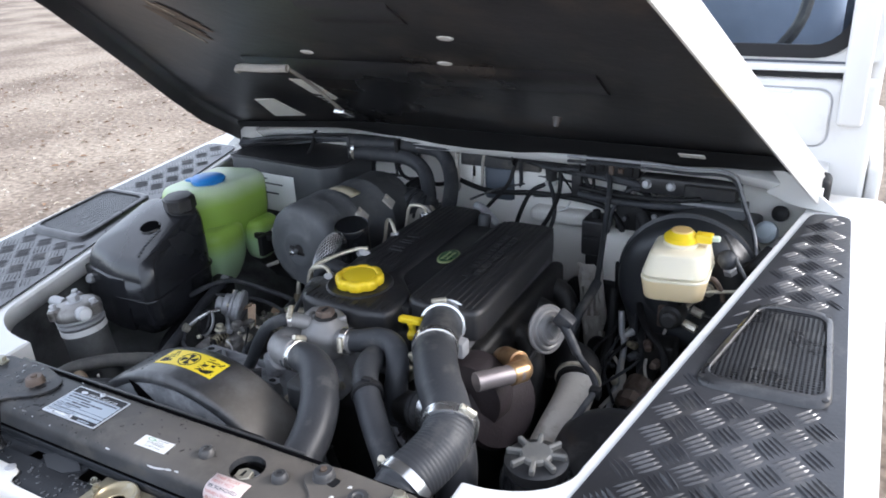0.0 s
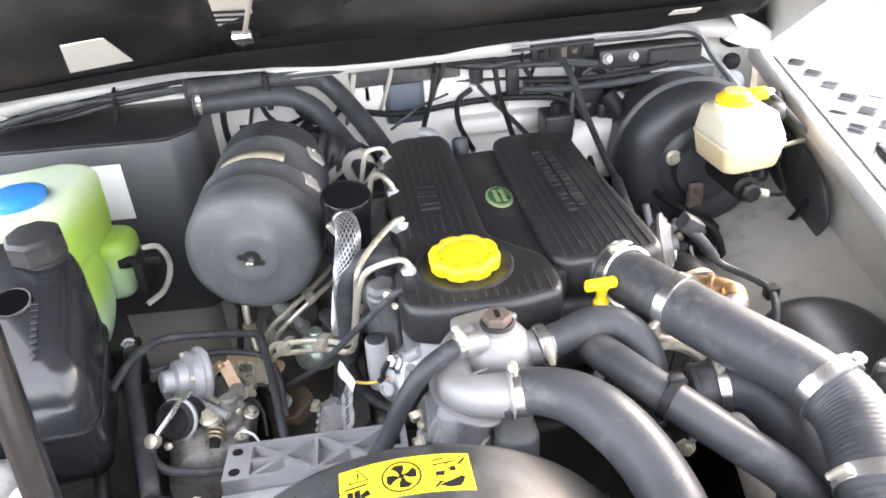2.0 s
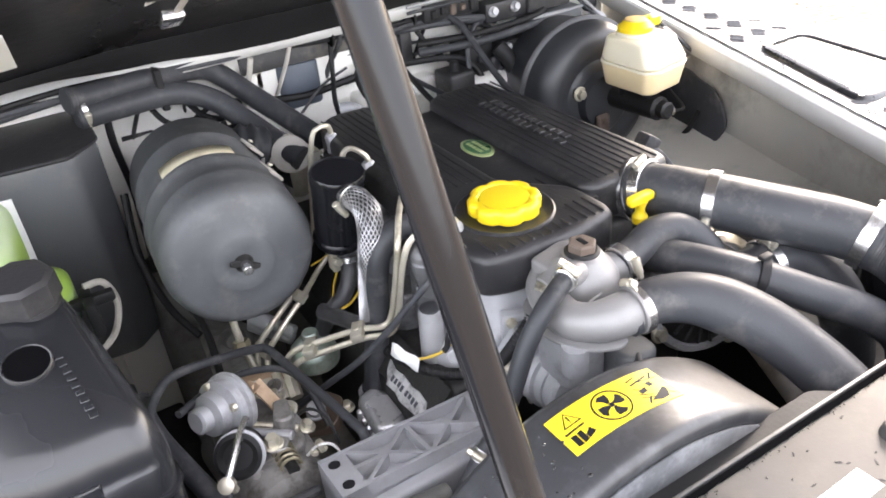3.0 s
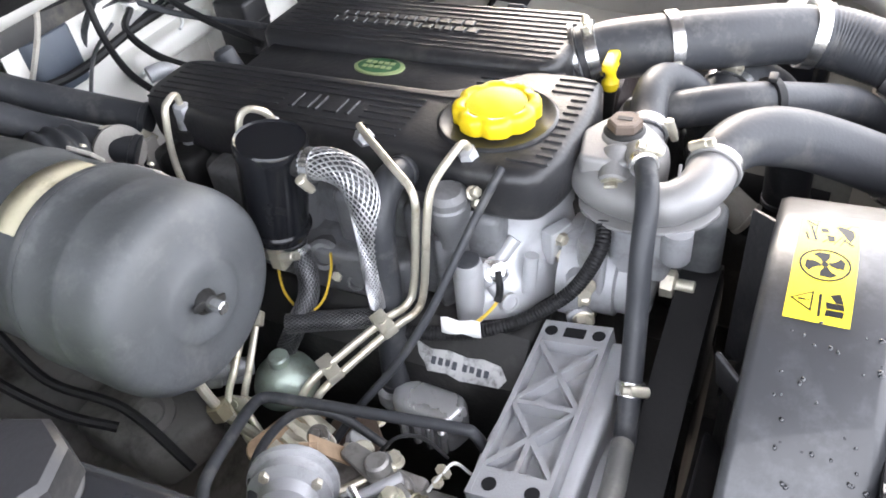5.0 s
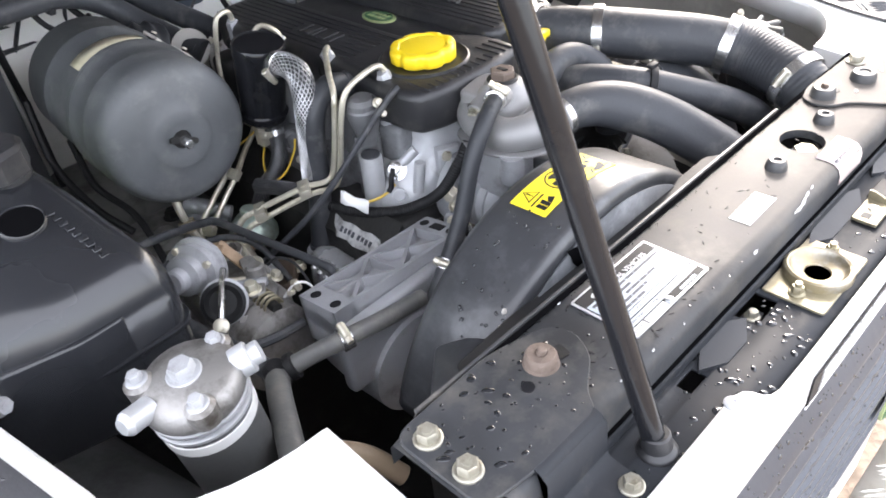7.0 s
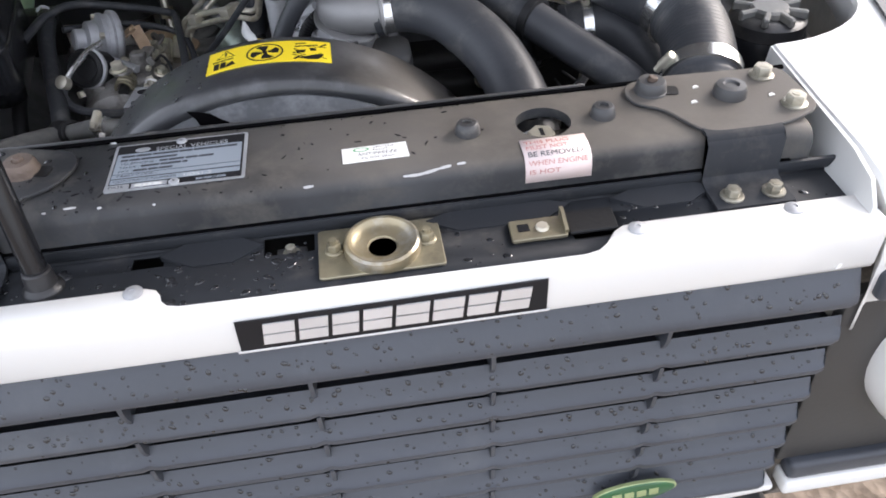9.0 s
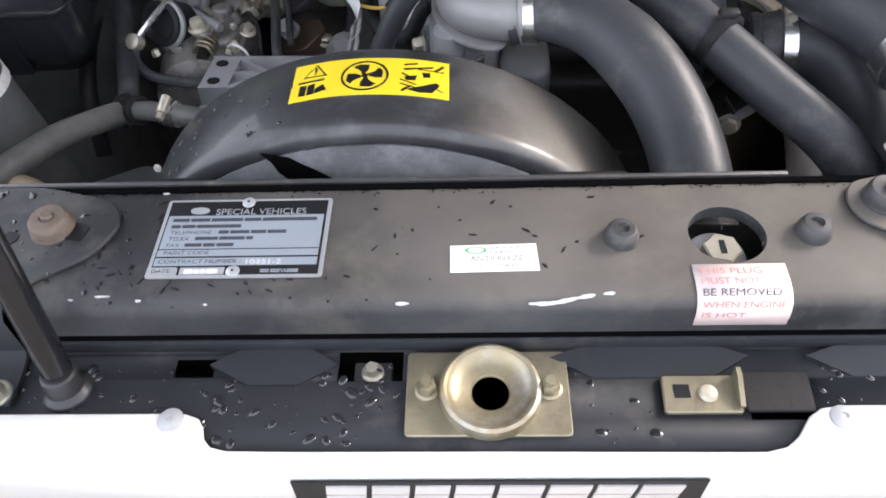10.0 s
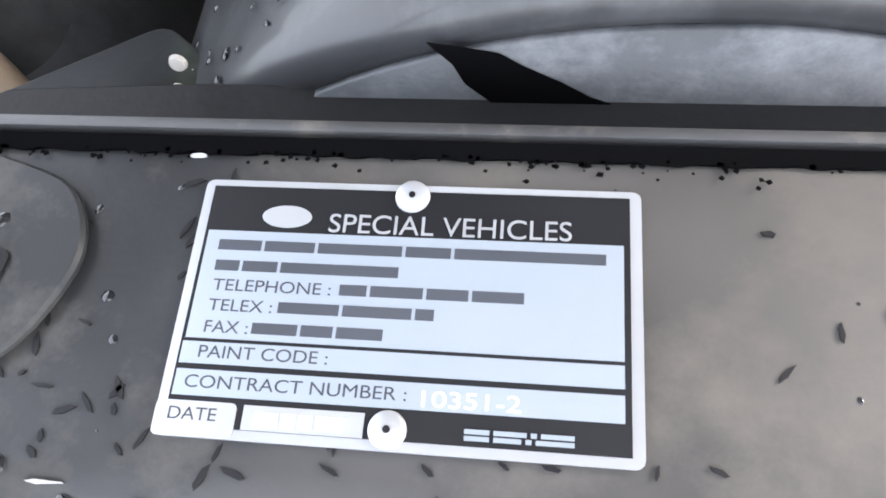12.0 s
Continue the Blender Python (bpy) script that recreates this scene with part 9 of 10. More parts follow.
    # rail pipes over the pump
    hose("fuel_rail_pipe", [(-0.37, 0.5, 0.99), (-0.352, 0.545, 0.997), (-0.325, 0.577, 0.994), (-0.27, 0.6, 0.974), (-0.237, 0.612, 0.96), (-0.225, 0.609, 0.956), (-0.219, 0.585, 0.955), (-0.205, 0.515, 0.952), (-0.194, 0.452, 0.951), (-0.192, 0.44, 0.946), (-0.192, 0.43, 0.925)], 0.0047, "grey rubber-sheathed pipe bent over the injection pump", RUBBER, "fuel pipe")
    hose("fuel_return_pipe", [(-0.335, 0.53, 0.985), (-0.28, 0.575, 0.966), (-0.225, 0.585, 0.945), (-0.205, 0.56, 0.93), (-0.2, 0.52, 0.9)], 0.0038, "grey return pipe beside the injection pump", RUBBER, "fuel pipe")
    p = thing("lift_pump", (-0.16, 0.65, 0.88), "small plated domed lift pump with hose unions", "lift pump")
    part("dome", lathe((-0.163, 0.652, 0.88), (0, 0, 1), [(0.03, 0), (0.031, 0.008), (0.027, 0.02), (0.018, 0.03), (0.01, 0.034), (0.01, 0.041), (0.0085, 0.043), (0, 0.043)], 32), mat("green_passivated_dome", (0.42, 0.5, 0.44), 0.34, 0.6, scale=40, var=0.3, bump=0.15, stain=(0.3, 0.3, 0.24), amount=0.4), p)
    for dy in (0.0, 0.022):
        part("union", rod((-0.175, 0.672 + dy * 0.6, 0.915 - dy * 0.8), (-0.2, 0.7 + dy * 0.6, 0.925 - dy * 0.8), 0.0085, 12, edge=0.001), ALU_DULL, p)
        part("collar", rod((-0.19, 0.689 + dy * 0.6, 0.921 - dy * 0.8), (-0.212, 0.715 + dy * 0.6, 0.93 - dy * 0.8), 0.0105, 14, edge=0.001), ALU_DULL, p)
    q = thing("fuel_feed_pipe", (-0.24, 0.62, 0.9), "pale plated feed pipe with a brass union", "fuel pipe")
    part("pipe", tube([(-0.236, 0.68, 1.0), (-0.243, 0.66, 0.98), (-0.242, 0.645, 0.94), (-0.232, 0.62, 0.9), (-0.22, 0.59, 0.88)], 0.0045, 10), STEEL, q)
    part("union", lathe((-0.2425, 0.65, 0.95), (0, -0.3, -1), [(0.0095, 0), (0.0095, 0.014)], 6), ZINC_GOLD, q)
    # ribbed alternator bracket
    a = thing("alternator_bracket", (-0.155, 0.395, 0.93), "dull cast aluminium bracket with crossed ribs", "alternator bracket")
    o, ux, uy = V(-0.245, 0.366, 0.969), V(0.176, 0.004, -0.008), V(-0.0, 0.058, -0.01)
    nz = ux.cross(uy).normalized()

    def P(u, v, w=0.0):
        return o + ux * u + uy * v + nz * w

    def slab(pts, w0, w1, r=0.001):
        b = bmesh.new()
        lo, hi = [b.verts.new(P(u, v, w0)) for u, v in pts], [b.verts.new(P(u, v, w1)) for u, v in pts]
        k = len(pts)
        b.faces.new(lo[::-1])
        b.faces.new(hi)
        for i in range(k):
            b.faces.new((lo[i], lo[(i + 1) % k], hi[(i + 1) % k], hi[i]))
        if r:
            bevel(b, r, 2)
        return b

    part("web", slab([(0, 0), (1, 0), (1, 1), (0, 1)], -0.03, -0.012), BRACKET_ALU, a)
    for v0, v1 in ((0, 0.07), (0.93, 1)):
        part("edge_rib", slab([(0, v0), (1, v0), (1, v1), (0, v1)], -0.05, 0.0), BRACKET_ALU, a)
    part("end_pad", slab([(0, 0), (0.14, 0), (0.14, 1), (0, 1)], -0.05, -0.0005), BRACKET_ALU, a)
    part("end_pad", slab([(0.88, 0), (1.02, 0), (1.02, 1), (0.88, 1)], -0.05, -0.0005), BRACKET_ALU, a)
    for (ua, va), (ub, vb) in (((0.14, 0.05), (0.5, 0.95)), ((0.14, 0.95), (0.5, 0.05)), ((0.5, 0.05), (0.88, 0.95)), ((0.5, 0.95), (0.88, 0.05)), ((0.5, 0.0), (0.5, 1.0)), ((0.14, 0.5), (0.3, 0.5))):
        d = (Vector((ub - ua, (vb - va) * 0.33))).normalized()
        px, py = -d.y * 0.012, d.x * 0.036
        part("cross_rib", slab([(ua - px, va - py), (ub - px, vb - py), (ub + px, vb + py), (ua + px, va + py)], -0.02, -0.001, 0.0006), BRACKET_ALU, a)
    for u, v in ((0.06, 0.2), (0.06, 0.75), (0.95, 0.15), (0.95, 0.85)):
        part("bolt_hole", lathe(P(u, v, -0.0004), nz, [(0.0055, 0), (0.0055, 0.0008), (0, 0.0008)], 16), INK, a)
    part("long_hole", slab([(0.92, 0.35), (0.98, 0.35), (0.98, 0.65), (0.92, 0.65)], -0.0006, 0.0003, 0), INK, a)
    part("front_wall", box((-0.25, 0.352, 0.87), (-0.07, 0.37, 0.952), 0.006, 3), BRACKET_ALU, a)
    al = thing("alternator", (-0.17, 0.4, 0.82), "grimy alternator below its bracket", "alternator")
    part("case", lathe((-0.17, 0.34, 0.86), (0, 1, 0), [(0.03, 0), (0.058, 0.006), (0.06, 0.05), (0.056, 0.1), (0.04, 0.106)], 32), ALU_DULL, al)
    hose("coolant_tee_hose", [(-0.39, 0.205, 0.94), (-0.378, 0.24, 0.975), (-0.352, 0.295, 0.972), (-0.33, 0.34, 0.956), (-0.315, 0.368, 0.943)], 0.0108, "dusty grey hose looping from a tee behind the radiator end", HOSE_GREY)
    hose("coolant_tee_hose", [(-0.315, 0.368, 0.943), (-0.288, 0.352, 0.956), (-0.259, 0.333, 0.968), (-0.215, 0.33, 0.962), (-0.165, 0.335, 0.95)], 0.0086, "dusty grey hose from the tee to the pump", HOSE_GREY)
    hose("coolant_tee_hose", [(-0.315, 0.37, 0.943), (-0.325, 0.41, 0.95), (-0.342, 0.47, 0.96), (-0.358, 0.53, 0.972), (-0.362, 0.575, 0.985)], 0.0095, "black hose rising from the tee to the header tank")
    te = thing("hose_tee", (-0.315, 0.368, 0.943), "dark moulded tee joining three coolant hoses", "hose tee")
    part("knuckle", lathe((-0.315, 0.368, 0.93), (0, 0, 1), [(0.008, 0), (0.0125, 0.005), (0.0125, 0.022), (0.008, 0.027)], 18), RUBBER_DARK, te)
    part("collar", band((-0.302, 0.3605, 0.9495), (0.027, -0.016, 0.013), 0.0115, 0.008, 0.0016, segs=18), RUBBER_DARK, te)
    hose_clamp((-0.259, 0.333, 0.968), (1, -0.25, 0.1), 0.0094, (0, -0.4, 1), width=0.012)
    hose("vapour_hose", [(-0.378, 0.2, 0.9), (-0.376, 0.225, 0.95), (-0.366, 0.25, 0.966), (-0.348, 0.25, 0.966), (-0.325, 0.232, 0.955), (-0.308, 0.212, 0.93)], 0.0085, "perished tan rubber hose hooked over behind the radiator panel", TAN_HOSE)


build_pump()


# ---- tanks and canisters along the sides ----
def build_washer_tank():
    t = thing("washer_bottle", (-0.47, 0.7, 0.97), "milky plastic washer bottle half full of green fluid", "washer bottle")
    def moulded(outline, z0, z1, r, low, keep=1.0, top=None):
        """A blown chamber: rounded outline, its lower part drawn in towards a point."""
        b = prism(soften(outline, 0.03, 6), z0, z1, r, 5, top=top)
        bmesh.ops.subdivide_edges(b, edges=[e for e in b.edges if abs(e.verts[0].co.z - e.verts[1].co.z) > 0.04], cuts=5, use_grid_fill=True)
        cx, cy = low
        for v in b.verts:
            f = max(0.0, min(1.0, (v.co.z - z0) / (z1 - z0) / 0.6))
            k = keep + (1 - keep) * math.sin(f * math.pi / 2)
            v.co.x, v.co.y = cx + (v.co.x - cx) * k, cy + (v.co.y - cy) * k
        return b

    b = moulded([(-0.565, 0.635), (-0.47, 0.612), (-0.418, 0.66), (-0.408, 0.785), (-0.44, 0.805), (-0.565, 0.805)], 0.995, 1.138, 0.02, (-0.45, 0.68), 0.72, lambda x, y: 1.139 - 0.1 * max(0, -0.47 - x))
    part("upper_chamber", b, BOTTLE, t, "green fluid showing through the milky wall", smooth=70)
    b = moulded([(-0.5, 0.59), (-0.44, 0.585), (-0.398, 0.62), (-0.402, 0.705), (-0.47, 0.72), (-0.51, 0.66)], 0.935, 1.06, 0.02, (-0.437, 0.655), 0.42)
    part("lower_chamber", b, BOTTLE, t, smooth=70)
    b = moulded([(-0.445, 0.715), (-0.385, 0.715), (-0.378, 0.78), (-0.43, 0.795)], 0.962, 1.05, 0.018, (-0.412, 0.74), 0.6)
    part("lobe", b, BOTTLE, t, smooth=70)
    part("strap", box((-0.378, 0.7, 0.985), (-0.366, 0.745, 1.028), 0.003, 2), RUBBER_DARK, t, "black retaining strap")
    part("strap_arm", box((-0.4, 0.715, 1.015), (-0.345, 0.727, 1.028), 0.003, 2), RUBBER_DARK, t)
    part("outlet_tube", tube([(-0.372, 0.74, 1.03), (-0.352, 0.745, 1.025), (-0.345, 0.745, 0.995), (-0.358, 0.735, 0.965), (-0.38, 0.72, 0.955)], 0.004, 8), PIPE_GREY, t)
    c = part("cap", lathe((-0.476, 0.69, 1.136), (0, 0, 1), [(0.026, -0.004), (0.031, 0), (0.0335, 0.004), (0.0335, 0.009), (0.03, 0.012), (0.02, 0.014), (0, 0.0145)], 40, wobble=lambda a: 0.03 * math.cos(3 * a)), BLUE, t, "bright blue filler cap")
    part("cap_tab", box((-0.52, 0.67, 1.137), (-0.495, 0.69, 1.143), 0.003, 2), BLUE, c)

    e = thing("expansion_tank", (-0.45, 0.48, 0.95), "glossy black plastic header tank with a round well and cap", "header tank")
    ol = [(-0.535, 0.425), (-0.44, 0.4), (-0.362, 0.402), (-0.352, 0.42), (-0.37, 0.52), (-0.385, 0.585), (-0.44, 0.6), (-0.53, 0.585)]
    b = bmesh.new()
    mid, rim = Vector((-0.447, 0.5)), soften(ol, 0.025, 6)
    layers = [(0.95, 0.0, -0.15), (0.99, 0.0, -0.13), (1.0, 0.0, -0.06)] + [(1 - 0.24 * (1 - math.cos(a)), 1.0, -0.045 * (1 - math.sin(a)) - 0.004) for a in [radians(11.25 * i) for i in range(1, 9)]] + [(0.62, 1.0, -0.0015), (0.4, 1.0, 0.001), (0.2, 1.0, 0.002)]
    rings = []
    for size, slope, dz in layers:
        ring = []
        for p in rim:
            q = mid + (Vector(p) - mid) * size
            ring.append(b.verts.new((q.x, q.y, 1.09 + ((q.y - 0.4) * 0.31 if slope else 0.02) - 0.06 * max(0, -0.47 - q.x) * slope + dz)))
        rings.append(ring)
    for p, q in zip(rings, rings[1:]):
        for i in range(len(p)):
            j = (i + 1) % len(p)
            b.faces.new((p[i], p[j], q[j], q[i]))
    b.faces.new(rings[0][::-1])
    b.faces.new(rings[-1])
    part("tank", b, TANK_BLACK, e, smooth=80)
    part("seam_flange", prism(soften([tuple(Vector((-0.447, 0.5)) + (Vector(p) - Vector((-0.447, 0.5))) * 1.03) for p in ol], 0.02), 1.018, 1.024, 0.002, 2), TANK_BLACK, e)
    part("step", prism(soften([(-0.53, 0.418), (-0.44, 0.398), (-0.4, 0.4), (-0.44, 0.45), (-0.53, 0.46)], 0.01), 0.96, 1.06, 0.01, 3), TANK_BLACK, e)
    w = part("well_rim", lathe((-0.423, 0.49, 1.1198), (0.04, -0.3, 1), [(0.019, -0.004), (0.0185, 0.0012), (0.0175, 0.0025), (0.0165, 0.002), (0.016, 0.0)], 36), TANK_BLACK, e)
    # flat black disc across the mouth paints in the well's inner shade
    part("well", lathe((-0.423, 0.49, 1.1198), (0.04, -0.3, 1), [(0.0166, 0.0016), (0.0, 0.0014)], 36), SHADE_GRIME_BLACK, w)
    part("neck", lathe((-0.412, 0.556, 1.125), (0, -0.06, 1), [(0.026, -0.012), (0.026, 0.006), (0.022, 0.01)], 30), PLASTIC, e)
    part("cap", lathe((-0.412, 0.556, 1.134), (0, -0.06, 1), [(0.026, 0), (0.029, 0.002), (0.0285, 0.022), (0.025, 0.026), (0.012, 0.0275), (0, 0.0275)], 8), PLASTIC, e, "faceted black screw cap")
    for k in range(9):
        y = 0.428 + k * 0.0075
        x = -0.392 - k * 0.0012
        b = box((-0.0032, -0.0022, 0), (0.0032, 0.0022, 0.001), 0.0004, 1)
        bmesh.ops.transform(b, matrix=Matrix.Translation((x, y, 1.0902 + (y - 0.4) * 0.31)) @ Matrix.Rotation(radians(17), 4, "X"), verts=b.verts)
        part("raised_block", b, TANK_BLACK, e)
    for p in ((-0.372, 0.592, 0.982), (-0.505, 0.41, 1.04)):
        part("stud", hexbolt(p, (0.4, -0.8, 0.2), 0.007, 0.007, 0.009), ALU_DULL, e)
    part("bracket", box((-0.4, 0.58, 0.93), (-0.36, 0.605, 0.985), 0.003, 2), DARK, e)

    f = thing("fuel_filter", (-0.408, 0.3, 0.93), "fuel filter with a dull aluminium head and white band", "fuel filter")
    fx, up = V(-0.404, 0.306, 1.05), V(-0.12, -0.03, 1).normalized()
    at = lambda h: fx + up * h
    part("canister", lathe(at(-0.15), up, [(0.026, 0), (0.034, 0.006), (0.0345, 0.1), (0.035, 0.128)], 32), FILTER_GREY, f)
    part("band", lathe(at(-0.036), up, [(0.035, 0), (0.0358, 0.0005), (0.0358, 0.0095), (0.035, 0.01)], 36), PAPER, f, "white band round the canister")
    for h in (-0.022, -0.014):
        part("band", lathe(at(h), up, [(0.035, 0), (0.0366, 0.001), (0.0366, 0.0035), (0.035, 0.0045)], 36), ALU, f)
    part("head", lathe(at(-0.008), up, [(0.0365, 0), (0.038, 0.004), (0.0375, 0.013), (0.032, 0.019), (0.02, 0.022), (0, 0.0225)], 30), PUMP, f, smooth=40)
    for a in (20, 140, 255):
        q = at(0.004) + V(math.cos(radians(a)), math.sin(radians(a)), 0) * 0.033
        part("head_lug", lathe(q - up * 0.008, up, [(0.011, 0), (0.011, 0.014), (0.008, 0.017), (0, 0.017)], 16), PUMP, f)
        part("head_bolt", hexbolt(q + up * 0.008, up, 0.0055, 0.006, 0.008), ALU_DULL, f)
    part("top_bolt", hexbolt(at(0.013), up, 0.0095, 0.009, 0.013), ALU_DULL, f)
    part("banjo", lathe(at(0.004) + V(0.03, -0.012, 0), (1, -0.4, 0.3), [(0.012, 0), (0.012, 0.012), (0.0085, 0.013), (0.0085, 0.02), (0, 0.02)], 16), ALU, f)
    part("banjo", lathe(at(0.004) + V(-0.03, 0.0, 0), (-1, -0.3, 0.2), [(0.009, 0), (0.009, 0.02), (0.006, 0.024)], 12), ALU, f)
    hose("fuel_hose", [(-0.375, 0.585, 0.975), (-0.39, 0.52, 0.95), (-0.385, 0.44, 0.92), (-0.38, 0.4, 0.86)], 0.008, "black rubber fuel hose dropping beside the tank", RUBBER_DARK)


build_washer_tank()


def build_heater_box():
    t = thing("heater_box", (-0.46, 0.95, 0.8), "dark grey heater box on the bulkhead with a paper label", "heater box")
    part("case", prism(soften([(-0.6, 0.885), (-0.335, 0.865), (-0.3, 0.9), (-0.3, 1.07), (-0.6, 1.07)], 0.01), 0.84, 1.126, 0.006, 2), mat("dark_grey_box", (0.07, 0.073, 0.078), 0.5, scale=12, var=0.2, bump=0.1, stain=(0.11, 0.108, 0.1), amount=0.3), t)
    part("top_lid", prism(soften([(-0.603, 0.882), (-0.337, 0.861), (-0.297, 0.898), (-0.297, 1.066), (-0.603, 1.066)], 0.01), 1.1265, 1.131, 0.0015, 1), PLASTIC, t, "black lid over the heater box")
    lab = box((-0.572, 0.868, 1.012), (-0.408, 0.8695, 1.098), 0.0004, 1)
    bmesh.ops.rotate(lab, cent=(-0.41, 0.874, 1.05), matrix=Matrix.Rotation(radians(-3.9), 3, "Z"), verts=lab.verts)
    l = part("label", lab, LABEL_WHITE, t, "white paper instruction label, water stained")
    rnd = random.Random(8)
    for k in range(5):
        b = box((-0.53, 0.8668, 1.085 - k * 0.011), (-0.53 + rnd.uniform(0.03, 0.09), 0.8675, 1.088 - k * 0.011), 0)
        bmesh.ops.rotate(b, cent=(-0.41, 0.874, 1.05), matrix=Matrix.Rotation(radians(-3.9), 3, "Z"), verts=b.verts)
        part("printed_bar", b, INK_GREY, l)
    for x in (-0.58, -0.5, -0.42, -0.35):
        part("rivet", lathe((x, 0.868 - (x + 0.335) * 0.075 + 0.0, 1.105), (0, -1, 0), [(0.0035, 0), (0.003, 0.0018), (0, 0.002)], 10), STEEL, t)


build_heater_box()


# ---- brake servo side ----
def build_servo():
    t = thing("brake_servo", (0.455, 0.86, 0.86), "large round black brake servo on the bulkhead", "brake servo")
    base, ax = V(0.436, 0.872, 1.003), V(-0.06, -1, 0.05)
    part("drum", lathe(base, ax, [(0.1, -0.09), (0.112, -0.075), (0.115, -0.012), (0.1175, -0.004), (0.122, -0.003), (0.122, 0.005), (0.1175, 0.007), (0.1155, 0.012), (0.1135, 0.03), (0.106, 0.043), (0.092, 0.05), (0.074, 0.0525), (0.07, 0.0505), (0.063, 0.0505), (0.059, 0.054), (0.046, 0.0555), (0.042, 0.07), (0, 0.071)], 72), mat("satin_black_drum", (0.032, 0.034, 0.038), 0.38, scale=12, var=0.3, bump=0.05, stain=(0.05, 0.05, 0.05), amount=0.28), t, smooth=40)
    part("rim_band", band(base + ax * 0.001, ax, 0.1215, 0.005, 0.002, segs=60), BLACK_STEEL, t)
    for x, z in ((-0.045, 0.02), (0.045, 0.015)):
        part("stud", hexbolt(base + ax * 0.056 + V(x, 0, z), ax, 0.008, 0.008, 0.012), STEEL, t)
    part("vacuum_port", tube([(0.53, 0.845, 1.06), (0.535, 0.82, 1.065), (0.545, 0.81, 1.08), (0.56, 0.85, 1.09)], 0.009, 12), RUBBER_DARK, t)
    # pedal box behind
    part("pedal_box", box((0.36, 0.95, 0.9), (0.53, 1.04, 1.085), 0.01, 3), BLACK_STEEL, t)
    # dark wavy sheet set close against the inner wing wall
    fl = thing("dark_sheet", (0.57, 0.8, 0.9), "dark sheet lying against the inner wing beside the servo", "rubber flap")
    b = prism(soften([(0.655, 0.975), (0.685, 0.93), (0.735, 0.905), (0.8, 0.893), (0.9, 0.885), (0.905, 1.04), (0.76, 1.035), (0.68, 1.02)], 0.02), 0, 0.006, 0.002, 2)
    bmesh.ops.subdivide_edges(b, edges=[e for e in b.edges if e.calc_length() > 0.03], cuts=3, use_grid_fill=True)
    for v in b.verts:
        y, z, w = v.co.x, v.co.y, v.co.z
        v.co = V(right_in(y) + 0.018 - 0.25 * max(0.0, 0.93 - z) - w + 0.006 * noise.noise(V(y * 24, z * 24, 4)), y, z)
    part("flap", b, RUBBER, fl, smooth=60)
    part("hanging_lead", tube([(0.552, 0.72, 0.98), (0.545, 0.73, 0.95), (0.542, 0.75, 0.925), (0.546, 0.77, 0.912)], 0.0045, 10), RUBBER_DARK, fl)
    part("clip", lathe((0.548, 0.757, 0.9), (-0.5, -1, 0.3), [(0.008, 0), (0.008, 0.012), (0.005, 0.014), (0, 0.014)], 12), RUBBER_DARK, fl)
    m = thing("brake_master_cylinder", (0.445, 0.75, 1.0), "dark cast brake master cylinder below its reservoir", "master cylinder")
    part("bore", rod((0.452, 0.835, 1.008), (0.444, 0.698, 1.02), 0.018, 20, edge=0.004), DARK, m)
    part("end_plug", lathe((0.444, 0.698, 1.02), (0, -1, 0.08), [(0.013, 0), (0.014, 0.012), (0.01, 0.015)], 8), DARK, m)
    for y in (0.725, 0.775):
        part("inlet", rod((0.445, y, 1.02), (0.444, y, 1.06), 0.011, 14), RUBBER_DARK, m)
        part("pipe_nut", rod((0.462, y - 0.01, 1.008), (0.482, y - 0.015, 1.003), 0.007, 8), STEEL, m)
        part("brake_pipe", tube([(0.482, y - 0.015, 1.003), (0.51, y - 0.01, 1.0), (0.53, y + 0.04, 1.01), (0.55, y + 0.1, 1.03)], 0.0028, 8), DARK, m)
    part("bracket", box((0.405, 0.79, 0.95), (0.43, 0.8, 0.99), 0.003, 1), RUSTY, m)
    r = thing("brake_fluid_reservoir", (0.442, 0.735, 1.055), "cream plastic brake fluid reservoir with a yellow cap", "brake reservoir")
    body = [(0.398, 0.69), (0.412, 0.68), (0.478, 0.69), (0.492, 0.705), (0.488, 0.785), (0.474, 0.795), (0.408, 0.79), (0.394, 0.775)]
    b = prism(soften(body, 0.008), 1.052, 1.086, 0.004, 3)
    for v in b.verts:
        if v.co.z < 1.06:
            v.co.x, v.co.y = 0.443 + (v.co.x - 0.443) * 0.92, 0.738 + (v.co.y - 0.738) * 0.9
    part("lower_half", b, mat("amber_fluid_through_plastic", (0.74, 0.6, 0.36), 0.42, scale=16, var=0.1, bump=0.05, sss=0.3), r, "lower half tinted by the fluid", smooth=50)
    part("seam", prism(soften([tuple(Vector((0.443, 0.738)) + (Vector(p) - Vector((0.443, 0.738))) * 1.03) for p in body], 0.008), 1.085, 1.0885, 0.001, 1), IVORY, r)
    b = prism(soften(body, 0.008), 1.088, 1.122, 0.006, 3)
    for v in b.verts:
        if v.co.z > 1.1:
            v.co.x, v.co.y = 0.443 + (v.co.x - 0.443) * 0.88, 0.745 + (v.co.y - 0.738) * 0.82
    part("upper_half", b, IVORY, r, smooth=50)
    part("neck", lathe((0.441, 0.757, 1.116), (0, 0, 1), [(0.027, 0), (0.027, 0.01), (0.024, 0.012)], 30), IVORY, r)
